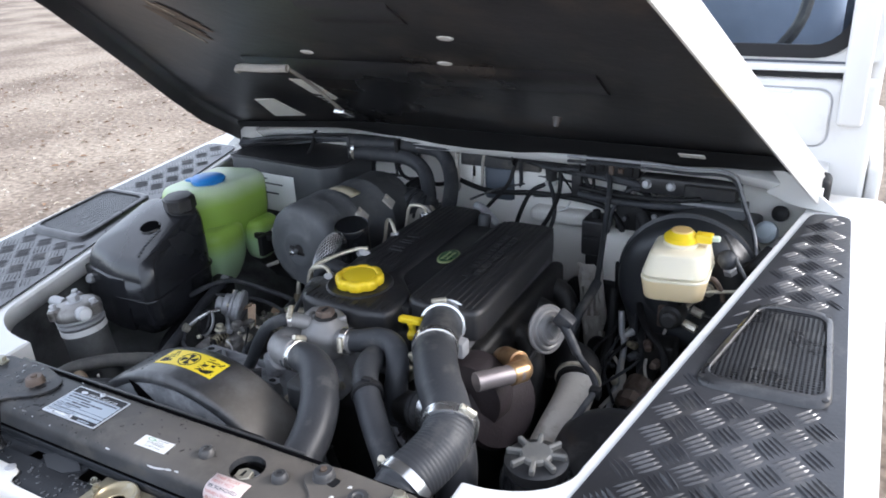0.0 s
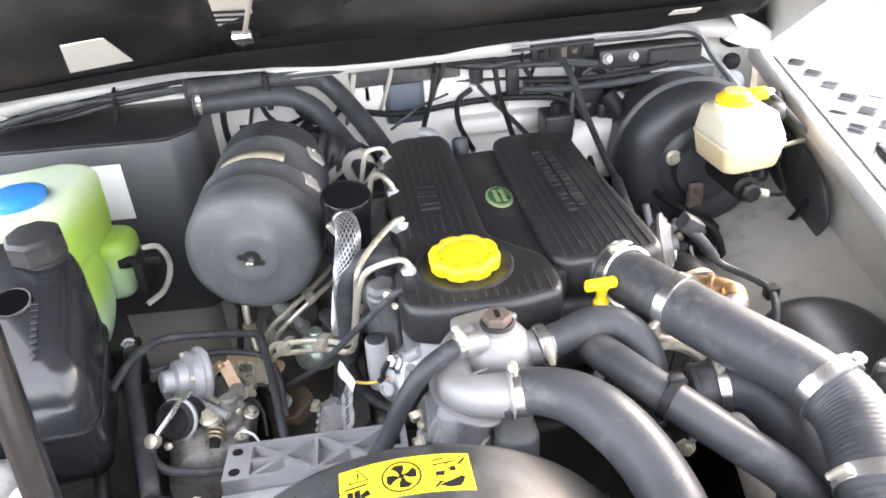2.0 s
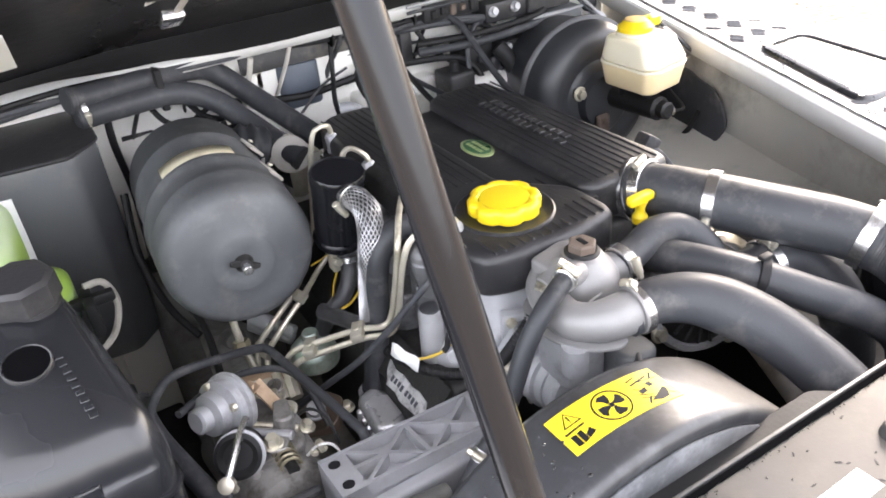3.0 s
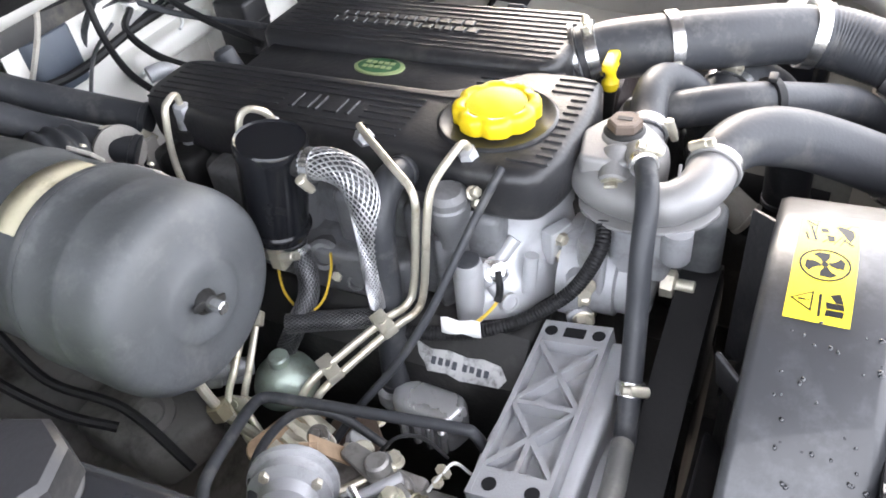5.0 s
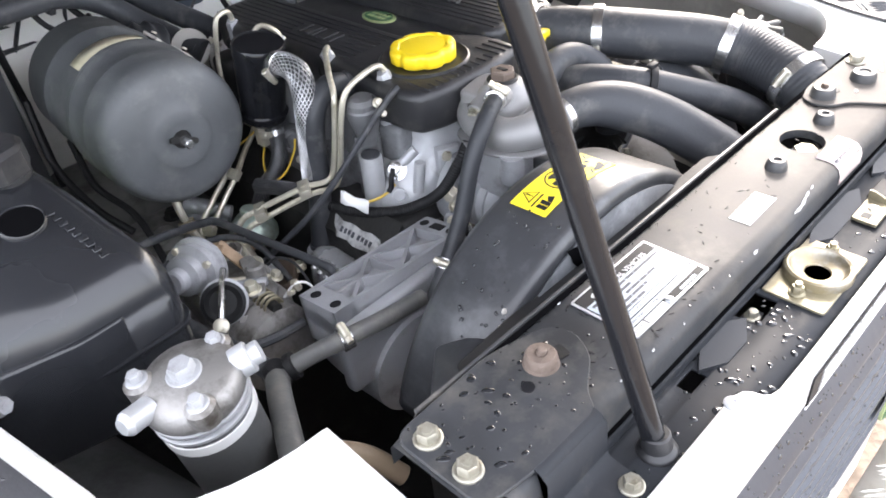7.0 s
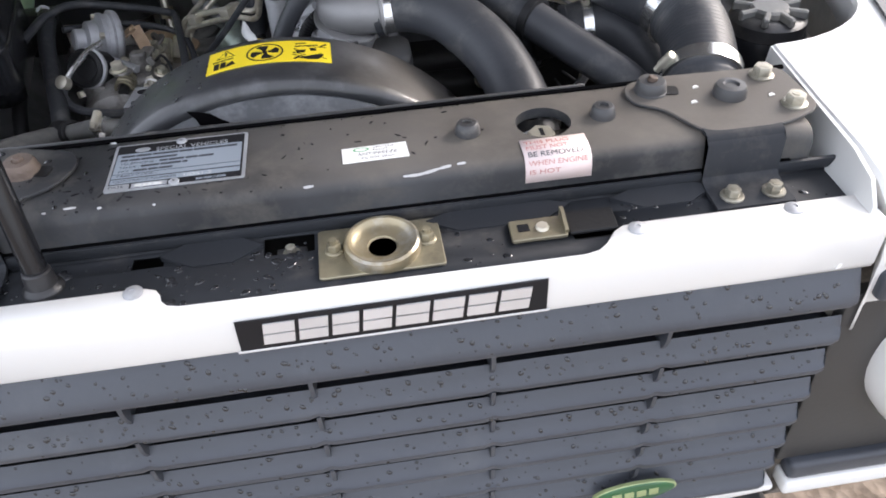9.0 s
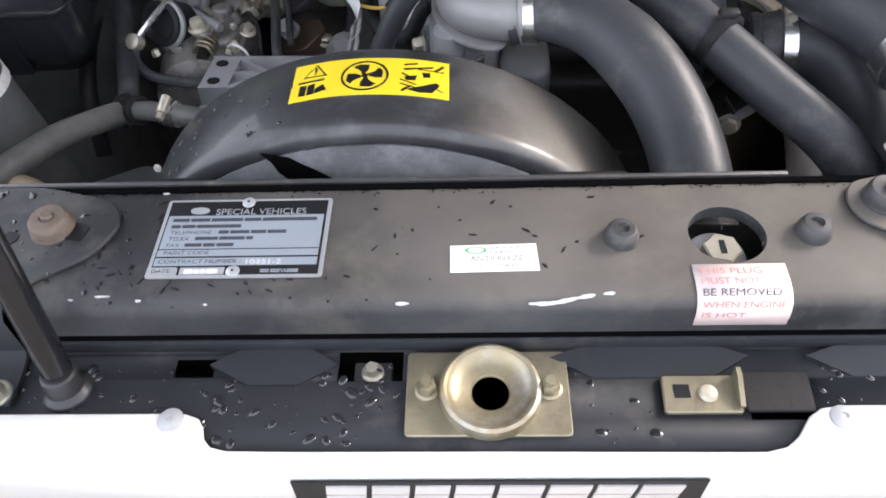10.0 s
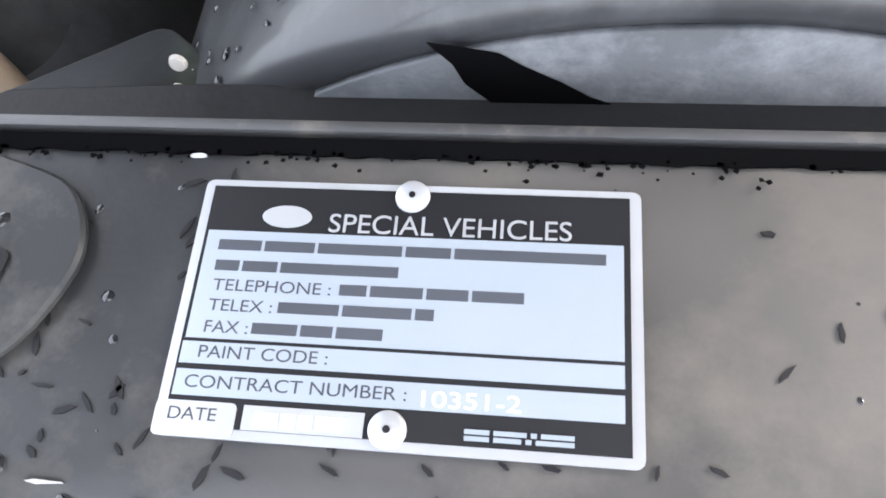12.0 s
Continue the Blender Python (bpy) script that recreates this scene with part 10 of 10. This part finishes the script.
    c = part("cap", lathe((0.441, 0.757, 1.127), (0, 0, 1), [(0.024, 0), (0.0262, 0.001), (0.0262, 0.007), (0.0225, 0.0095), (0.019, 0.0135), (0.0165, 0.0155), (0, 0.016)], 36), YELLOW, r, "orange-yellow screw cap")
    part("cap_top", lathe((0.441, 0.757, 1.1425), (0, 0, 1), [(0.0165, 0), (0.0155, 0.0018), (0, 0.002)], 30), mat("pale_cap_top", (0.75, 0.52, 0.2), 0.4, scale=40, var=0.05, bump=0.02), c)
    part("cap_plug", prism(soften([(0.462, 0.748), (0.486, 0.75), (0.487, 0.766), (0.462, 0.768)], 0.003), 1.128, 1.142, 0.003, 2), YELLOW, c)
    part("cap_terminal", prism(soften([(0.484, 0.754), (0.497, 0.756), (0.497, 0.764), (0.484, 0.764)], 0.002), 1.131, 1.139, 0.002, 1), TANK_WHITE, c)
    # small parts at the corner of the bulkhead
    v = thing("vent_cup", (0.548, 0.985, 1.08), "small milky round plastic cup at the bulkhead corner", "cup")
    part("cup", lathe((0.545, 0.965, 1.075), (-0.3, -1, 0.5), [(0.018, 0), (0.02, 0.004), (0.019, 0.014), (0.012, 0.02), (0, 0.021)], 24), mat("frosted_cup", (0.4, 0.45, 0.48), 0.35, scale=30, var=0.1, bump=0.03), v)
    part("grommet", lathe((0.56, 1.0, 1.1), (-0.3, -1, 0.4), [(0.014, 0), (0.014, 0.008), (0.008, 0.012), (0, 0.012)], 18), RUBBER_DARK, v)
    q = thing("relay_box", (0.225, 0.96, 0.99), "black relay box on the bulkhead beside the servo", "relay")
    part("case", box((0.223, 0.932, 0.995), (0.27, 0.985, 1.066), 0.005, 3), PLASTIC, q)
    part("base", prism(soften([(0.23, 0.936), (0.268, 0.934), (0.272, 0.98), (0.234, 0.98)], 0.006), 0.962, 0.996, 0.004, 2), RUBBER_DARK, q)
    part("lid_ridge", box((0.226, 0.9295, 1.03), (0.267, 0.9325, 1.036), 0.001, 1), PLASTIC, q)
    part("plug", lathe((0.245, 0.955, 1.064), (0, 0, 1), [(0.008, 0), (0.0075, 0.016), (0.004, 0.018)], 12), RUBBER_DARK, q)
    hose("brake_line_cover", [(0.297, 0.805, 1.006), (0.294, 0.765, 0.993), (0.29, 0.72, 0.978), (0.286, 0.69, 0.945), (0.286, 0.68, 0.88)], 0.0085, "grey dusty sleeve beside the servo", RUBBER, "sleeve")


build_servo()


def build_footwell_clutter():
    """What hangs between the engine and the right inner wing."""
    p = thing("sound_pad", (0.36, 0.93, 0.8), "black felt pad hung on the footwell front", "felt pad")
    b = prism(rounded(0.2, 0.62, 0.62, 0.955, 0.03), 0, 0.014, 0.005, 2)
    bmesh.ops.subdivide_edges(b, edges=[e for e in b.edges if e.calc_length() > 0.1], cuts=4, use_grid_fill=True)
    bmesh.ops.transform(b, matrix=Matrix.Translation((0, 0.928, 0)) @ Matrix.Rotation(radians(90), 4, "X"), verts=b.verts)
    part("pad", b, RUBBER_DARK, p, smooth=60)
    h = thing("heat_foil", (0.26, 0.9, 0.87), "crumpled grey foil heat shield beside the servo", "heat shield")
    b = bmesh.new()
    n = 14
    g = [[b.verts.new((0.226 + 0.032 * i / 8 + 0.03 * j / n + 0.0, 0.905 - 0.02 * (j / n) + 0.014 * noise.noise(V(i * 0.45, j * 0.5, 3)) + 0.006 * noise.noise(V(i * 1.3, j * 1.1, 8)), 0.99 - 0.2 * j / n + 0.004 * noise.noise(V(i, j, 1)))) for i in range(13)] for j in range(n + 1)]
    for p0, p1 in zip(g, g[1:]):
        for i in range(12):
            b.faces.new((p0[i], p0[i + 1], p1[i + 1], p1[i]))
    foil = part("foil", b, PIPE_GREY, h, smooth=40)
    m = foil.modifiers.new("thickness", "SOLIDIFY")
    m.thickness = 0.002
    part("grommet", lathe((0.283, 0.876, 0.835), (0, -1, 0.3), [(0.02, 0), (0.022, 0.004), (0.019, 0.008), (0.012, 0.007), (0, 0.006)], 24), RUBBER_DARK, h)
    s = thing("steering_shaft", (0.38, 0.7, 0.86), "dark steering shaft with a universal joint", "steering shaft")
    part("shaft", rod((0.43, 0.92, 0.93), (0.395, 0.72, 0.86), 0.014, 16), DARK, s)
    part("joint", lathe((0.4, 0.745, 0.868), (-0.17, -1, -0.35), [(0.014, 0), (0.024, 0.006), (0.024, 0.03), (0.018, 0.036), (0.024, 0.042), (0.024, 0.06), (0.013, 0.066)], 10), RUSTY, s)
    part("lower_shaft", rod((0.39, 0.69, 0.845), (0.36, 0.4, 0.72), 0.013, 16), DARK, s)
    w = thing("clutch_pipework", (0.36, 0.78, 0.9), "cluster of small pipes, plugs and clips beside the engine", "pipework")
    part("rod", tube([(0.343, 0.8, 0.962), (0.348, 0.79, 0.93), (0.356, 0.778, 0.9), (0.352, 0.74, 0.829), (0.34, 0.7, 0.77)], 0.0055, 10), ALU_DULL, w)
    part("hose", tube([(0.31, 0.86, 0.97), (0.318, 0.83, 0.93), (0.325, 0.79, 0.89), (0.318, 0.75, 0.86), (0.3, 0.73, 0.85)], 0.009, 12), RUBBER_DARK, w)
    part("hose", tube([(0.335, 0.87, 0.96), (0.36, 0.83, 0.93), (0.385, 0.79, 0.89), (0.4, 0.74, 0.84), (0.39, 0.68, 0.8)], 0.012, 12), RUBBER, w)
    part("hose", tube([(0.36, 0.85, 0.97), (0.376, 0.8, 0.965), (0.4, 0.76, 0.955), (0.43, 0.74, 0.93), (0.44, 0.72, 0.88)], 0.006, 10), RUBBER_DARK, w)
    # plain dark block added to fill the space between the hoses
    part("dark_filler_block", box((0.395, 0.755, 0.885), (0.445, 0.8, 0.935), 0.006, 3), DARK, w)
    rnd = random.Random(31)
    for x, y, z, m in ((0.374, 0.758, 0.95, ALU_DULL), (0.38, 0.756, 0.925, ZINC_GOLD), (0.402, 0.752, 0.938, RUSTY), (0.384, 0.75, 0.912, RUBBER), (0.345, 0.752, 0.88, RUBBER), (0.368, 0.752, 0.838, ALU_DULL), (0.42, 0.75, 0.905, RUSTY), (0.35, 0.75, 0.856, STEEL), (0.33, 0.77, 0.868, RUBBER)):
        ax = (rnd.uniform(-0.6, 0.6), -1, rnd.uniform(-0.2, 0.8))
        r = rnd.uniform(0.005, 0.009)
        part("fitting", lathe((x, y, z), ax, [(r, 0), (r, 0.008), (r * 0.75, 0.01), (r * 0.75, 0.018), (r * 0.5, 0.02), (0, 0.0205)], rnd.choice((6, 8, 14))), m, w)
    for k in range(7):
        x, z = rnd.uniform(0.32, 0.42), rnd.uniform(0.9, 0.96)
        pts = [(x, 0.84, z), (x + rnd.uniform(-0.02, 0.03), 0.79, z - 0.02), (x + rnd.uniform(-0.03, 0.03), 0.75, z - 0.05), (x + rnd.uniform(-0.04, 0.03), 0.72, z - 0.1)]
        part("lead", tube(pts, rnd.uniform(0.002, 0.0035), 7, 7), rnd.choice((RUBBER_DARK, RUBBER, PIPE_GREY)), w)
    q = thing("brake_pipe_run", (0.5, 0.74, 1.06), "bent steel brake pipes beside the fluid reservoir", "brake pipe")
    part("pipe", tube([(0.452, 0.738, 1.016), (0.458, 0.738, 1.022), (0.47, 0.738, 1.036), (0.483, 0.738, 1.051), (0.5, 0.742, 1.056), (0.55, 0.748, 1.062)], 0.0033, 10), STEEL, q)
    part("pipe", tube([(0.5, 0.79, 1.13), (0.512, 0.775, 1.118), (0.53, 0.755, 1.095), (0.552, 0.742, 1.07)], 0.003, 10), RUBBER, q)
    part("pipe", tube([(0.478, 0.742, 1.06), (0.486, 0.742, 1.073), (0.496, 0.742, 1.076), (0.508, 0.744, 1.058), (0.512, 0.746, 1.04)], 0.004, 10), RUSTY, q)
    part("nut", lathe((0.45, 0.737, 1.012), (0.6, 0, 0.6), [(0.007, 0), (0.007, 0.014), (0.005, 0.017)], 6), ALU_DULL, q)
    v = thing("servo_valve", (0.51, 0.78, 1.09), "round black vacuum valve with a metal base", "vacuum valve")
    part("ball", lathe((0.512, 0.775, 1.088), (-0.2, -0.5, 1), [(0.008, 0), (0.014, 0.006), (0.0155, 0.014), (0.0125, 0.023), (0.006, 0.027), (0, 0.0275)], 20), RUBBER, v, smooth=60)
    part("base", lathe((0.514, 0.778, 1.076), (-0.2, -0.5, 1), [(0.011, 0), (0.011, 0.01), (0.008, 0.013)], 6), ALU_DULL, v)


build_footwell_clutter()


# ---- cables and fittings along the bulkhead ----
def build_bulkhead_fittings():
    hose("heater_hose", [(-0.315, 0.955, 1.165), (-0.26, 0.975, 1.16), (-0.2, 0.988, 1.158), (-0.135, 1.01, 1.15), (-0.105, 1.01, 1.13), (-0.075, 0.975, 1.1), (-0.05, 0.92, 1.078), (-0.03, 0.86, 1.06)], 0.0155, "black rubber heater hose along the bulkhead")
    hose("heater_hose", [(-0.31, 0.952, 1.142), (-0.25, 0.965, 1.14), (-0.18, 0.975, 1.135), (-0.135, 0.965, 1.115), (-0.105, 0.93, 1.085), (-0.08, 0.885, 1.06), (-0.065, 0.85, 1.045)], 0.0155, "black rubber heater hose along the bulkhead")
    hose_clamp((-0.3, 0.956, 1.15), (1, 0.2, 0), 0.0135, (0, -1, -0.5), width=0.008)
    k = thing("hose_strap", (-0.2, 0.982, 1.15), "black strap holding the heater hoses", "strap")
    part("strap", box((-0.204, 0.963, 1.118), (-0.194, 0.978, 1.175), 0.002, 1), RUBBER_DARK, k)
    c = thing("wiper_motor", (0.01, 1.04, 1.05), "dull grey motor hanging from a dark bracket", "motor")
    part("bracket", box((-0.075, 1.02, 1.118), (0.105, 1.068, 1.148), 0.004, 2), BLACK_STEEL, c)
    part("case", prism(rounded(-0.022, 1.02, 0.045, 1.068, 0.012), 1.05, 1.118, 0.004, 2), mat("blue_grey_motor", (0.085, 0.1, 0.125), 0.5, scale=20, var=0.2, bump=0.1, stain=(0.14, 0.14, 0.14), amount=0.3), c)
    part("lug", box((-0.055, 1.03, 1.09), (-0.042, 1.045, 1.118), 0.003, 1), RUBBER_DARK, c)
    f = thing("connector_block", (0.14, 1.02, 1.1), "cluster of black plug connectors on the bulkhead", "connector")
    part("plug", lathe((0.13, 1.02, 1.108), (0, -0.1, 1), [(0.011, 0), (0.012, 0.02), (0.009, 0.034), (0.011, 0.036), (0.011, 0.052), (0, 0.053)], 16), PLASTIC, f)
    part("cross_piece", box((0.098, 1.008, 1.145), (0.165, 1.028, 1.158), 0.003, 2), PLASTIC, f)
    part("pale_ring", lathe((0.13, 1.018, 1.098), (0, -0.1, 1), [(0.012, 0), (0.012, 0.008)], 16), PAPER, f)
    part("long_plug", box((0.178, 1.0, 1.075), (0.198, 1.016, 1.14), 0.003, 2), PLASTIC, f)
    g = thing("fuse_box", (0.27, 1.03, 1.12), "dark fuse box with rusty fittings under the bulkhead flange", "fuse box")
    part("case", box((0.212, 0.978, 1.14), (0.316, 1.03, 1.18), 0.006, 2), PLASTIC, g)
    for k in range(5):
        part("fuse", box((0.223 + k * 0.018, 0.973, 1.146 + 0.004 * (k % 2)), (0.233 + k * 0.018, 0.979, 1.16 + 0.004 * (k % 3)), 0.0015, 1), RUSTY if k in (2, 3) else RUBBER_DARK, g)
    h = thing("relay_rail", (0.42, 1.0, 1.08), "black relay rail with two pale fasteners above the brake servo", "relay")
    part("rail", box((0.32, 0.968, 1.12), (0.49, 1.03, 1.151), 0.004, 2), PLASTIC, h)
    part("rail_step", box((0.4, 0.962, 1.122), (0.488, 0.97, 1.146), 0.002, 1), PLASTIC, h)
    for x in (0.333, 0.376):
        part("fastener", lathe((x, 0.969, 1.1375), (0, -1, 0.3), [(0.0085, 0), (0.0085, 0.004), (0.006, 0.006), (0.0055, 0.011), (0, 0.0115)], 12), ALU_DULL, h)
    lid = part("grey_lid", box((0.4, 0.952, 1.096), (0.507, 1.0, 1.117), 0.003, 2), CANISTER, h, "grey lid with a folded edge")
    part("folded_edge", box((0.398, 0.947, 1.114), (0.509, 0.953, 1.119), 0.0015, 1), ALU_DULL, lid)
    part("lid_catch", box((0.425, 0.945, 1.098), (0.44, 0.953, 1.108), 0.002, 1), RUBBER_DARK, lid)
    k = thing("plug_cluster", (0.31, 0.97, 1.0), "crowded black plugs and sleeves beside the brake servo", "connector")
    part("socket", box((0.278, 0.965, 1.035), (0.33, 1.025, 1.092), 0.005, 2), RUBBER_DARK, k)
    part("socket", box((0.318, 0.955, 1.005), (0.36, 1.02, 1.07), 0.007, 3), PLASTIC, k)
    part("socket", box((0.335, 0.96, 1.065), (0.4, 1.02, 1.088), 0.005, 2), RUBBER_DARK, k)
    part("sleeve", tube([(0.33, 0.955, 1.085), (0.345, 0.94, 1.06), (0.35, 0.925, 1.02), (0.335, 0.91, 0.98)], 0.0135, 14), RUBBER_DARK, k)
    for x, z in ((0.298, 1.07), (0.337, 1.045), (0.352, 1.079), (0.38, 1.078)):
        part("nipple", lathe((x, 0.96, z), (0.1, -1, 0.2), [(0.006, 0), (0.006, 0.008), (0.004, 0.01), (0, 0.01)], 10), ALU_DULL if z > 1.07 else RUBBER, k)
    for dz, r in ((0.0, 0.0065), (0.013, 0.005)):
        hose("bulkhead_pipe", [(0.2, 0.985, 1.098 + dz), (0.27, 0.962, 1.1 + dz), (0.34, 0.953, 1.103 + dz), (0.4, 0.95, 1.108 + dz), (0.43, 0.96, 1.11 + dz)], r, "dark pipe running under the relay rail", RUBBER_DARK if dz else RUBBER, "pipe")
    hose("servo_cable", [(0.258, 0.98, 1.145), (0.268, 0.956, 1.128), (0.279, 0.9, 1.075), (0.29, 0.84, 1.03), (0.297, 0.8, 1.004)], 0.0052, "thick dark cable slanting down beside the servo", RUBBER, "cable")
    lk = thing("rear_hook", (0.045, 0.89, 1.04), "dull grey lifting hook behind the engine cover", "hook")
    part("hook", tube([(0.02, 0.9, 1.078), (0.034, 0.893, 1.078), (0.05, 0.89, 1.066), (0.064, 0.888, 1.052), (0.07, 0.885, 1.03)], 0.009, 12, 6), ALU_DULL, lk)
    part("plate", prism(soften([(0.035, 0.884), (0.075, 0.878), (0.078, 0.888), (0.036, 0.895)], 0.003), 0.99, 1.055, 0.002, 1), ALU_DULL, lk)
    # looms
    rnd = random.Random(12)
    loom = thing("wiring_loom", (-0.1, 1.0, 1.15), "bundle of black cables strung along the bulkhead", "wiring loom")
    base = [(-0.62, 0.95, 1.135), (-0.5, 0.965, 1.15), (-0.32, 0.985, 1.168), (-0.12, 0.995, 1.168), (0.02, 1.0, 1.158), (0.14, 0.998, 1.145), (0.25, 0.992, 1.145), (0.34, 0.98, 1.12)]
    for k in range(6):
        pts = [(x + rnd.uniform(-0.01, 0.01), y + rnd.uniform(-0.01, 0.012), z + rnd.uniform(-0.011, 0.009)) for x, y, z in base]
        part("cable", tube(pts, rnd.uniform(0.0028, 0.0055), 8, 8), rnd.choice((RUBBER_DARK, RUBBER)), loom)
    for pts, r in (([(-0.1, 1.03, 1.085), (0.0, 1.0, 1.075), (0.1, 1.0, 1.082), (0.2, 1.0, 1.08), (0.27, 0.97, 1.075), (0.3, 0.95, 1.03), (0.305, 0.93, 0.95)], 0.0055), ([(-0.02, 0.95, 1.07), (0.03, 0.985, 1.088), (0.08, 1.0, 1.1)], 0.0022), ([(0.13, 1.01, 1.105), (0.15, 0.98, 1.085), (0.17, 0.93, 1.07), (0.185, 0.86, 1.06)], 0.004), ([(0.12, 1.01, 1.1), (0.095, 1.0, 1.085), (0.09, 0.96, 1.06), (0.1, 0.9, 1.04)], 0.0045), ([(0.155, 1.0, 1.16), (0.16, 0.985, 1.1), (0.162, 0.93, 1.07), (0.16, 0.86, 1.05)], 0.0045), ([(0.3, 1.0, 1.14), (0.285, 0.98, 1.07), (0.295, 0.94, 1.0), (0.305, 0.9, 0.94), (0.3, 0.86, 0.88)], 0.0055), ([(0.34, 0.99, 1.12), (0.3, 0.975, 1.12), (0.275, 0.96, 1.085), (0.27, 0.94, 1.03)], 0.004), ([(0.2, 1.0, 1.14), (0.225, 0.99, 1.1), (0.26, 0.99, 1.07), (0.29, 1.0, 1.06)], 0.004), ([(-0.42, 0.97, 1.16), (-0.42, 0.955, 1.14), (-0.425, 0.94, 1.125)], 0.004), ([(0.06, 1.0, 1.14), (0.05, 0.985, 1.1), (0.03, 0.94, 1.07), (0.02, 0.88, 1.05)], 0.004), ([(-0.17, 1.0, 1.12), (-0.15, 0.99, 1.09), (-0.12, 1.0, 1.075), (-0.1, 1.03, 1.08)], 0.0045), ([(-0.22, 1.0, 1.13), (-0.205, 0.985, 1.1), (-0.18, 0.985, 1.085), (-0.14, 1.01, 1.09)], 0.004), ([(-0.27, 0.99, 1.14), (-0.275, 0.985, 1.09), (-0.27, 0.99, 1.0), (-0.28, 0.95, 0.9)], 0.005), ([(-0.29, 0.9, 1.05), (-0.3, 0.86, 0.98), (-0.29, 0.8, 0.93), (-0.27, 0.76, 0.9)], 0.005), ([(-0.27, 0.86, 1.0), (-0.28, 0.8, 0.96), (-0.265, 0.74, 0.93), (-0.27, 0.68, 0.88)], 0.0045)):
        part("cable", tube(pts, r, 8, 8), rnd.choice((RUBBER_DARK, RUBBER, RUBBER_DARK)), loom)
    for k in range(9):
        x = -0.3 + 0.075 * k + rnd.uniform(-0.012, 0.012)
        z, dx = rnd.uniform(1.15, 1.168), rnd.uniform(-0.06, 0.06)
        pts = [(x, 0.992, z), (x + dx * 0.2, 1.0, z - 0.03), (x + dx * 0.6, 1.03, z - 0.06 - rnd.uniform(0, 0.03)), (x + dx, 1.045, z - 0.1 - rnd.uniform(0, 0.05))]
        part("cable", tube(pts, rnd.uniform(0.0018, 0.0045), 7, 7), rnd.choice((RUBBER_DARK, RUBBER, RUBBER_DARK, PIPE_GREY)), loom)
    for k in range(2):
        z = 1.1 - 0.02 * k
        pts = [(-0.28 + 0.02 * k, 1.03, z + rnd.uniform(-0.01, 0.01)), (-0.1, 1.04, z + rnd.uniform(-0.015, 0.015)), (0.06, 1.035, z + rnd.uniform(-0.02, 0.01)), (0.22, 1.02, z + rnd.uniform(-0.02, 0.02)), (0.34, 0.99, z)]
        part("cable", tube(pts, rnd.uniform(0.002, 0.004), 7, 7), rnd.choice((RUBBER_DARK, RUBBER)), loom)
    for x in (-0.42, -0.2, 0.06, 0.2):
        part("cable_tie", band((x, 0.98 if x < 0 else 0.998, 1.16 if x < 0 else 1.152), (1, 0, 0), 0.014, 0.004, 0.001, segs=16), RUBBER_DARK, loom)
    part("pale_clip", tube([(0.178, 1.0, 1.075), (0.172, 0.99, 1.062), (0.16, 0.985, 1.058)], 0.0022, 8), PAPER, loom)
    pl = thing("brake_pipes", (0.4, 0.97, 1.1), "pair of thin dark metal brake pipes under the bonnet edge", "brake pipe")
    for dz in (0.0, 0.009):
        part("pipe", tube([(0.18, 0.972, 1.166 + dz), (0.3, 0.968, 1.168 + dz), (0.4, 0.972, 1.165 + dz), (0.475, 0.975, 1.162 + dz), (0.505, 0.95, 1.12 + dz), (0.53, 0.91, 1.08 + dz), (0.545, 0.85, 1.05 + dz)], 0.0028, 8, 8), ALU_DULL if dz else RUBBER, pl)
    hose("ribbed_neck", [(-0.165, 0.955, 1.074), (-0.138, 0.946, 1.06), (-0.108, 0.932, 1.036), (-0.088, 0.92, 1.0)], 0.0265, "short black corrugated rubber neck by the air cleaner", RUBBER_DARK, "hose", ribs=lambda d: 0.0024 * math.sin(d * 620), n=24)


build_bulkhead_fittings()
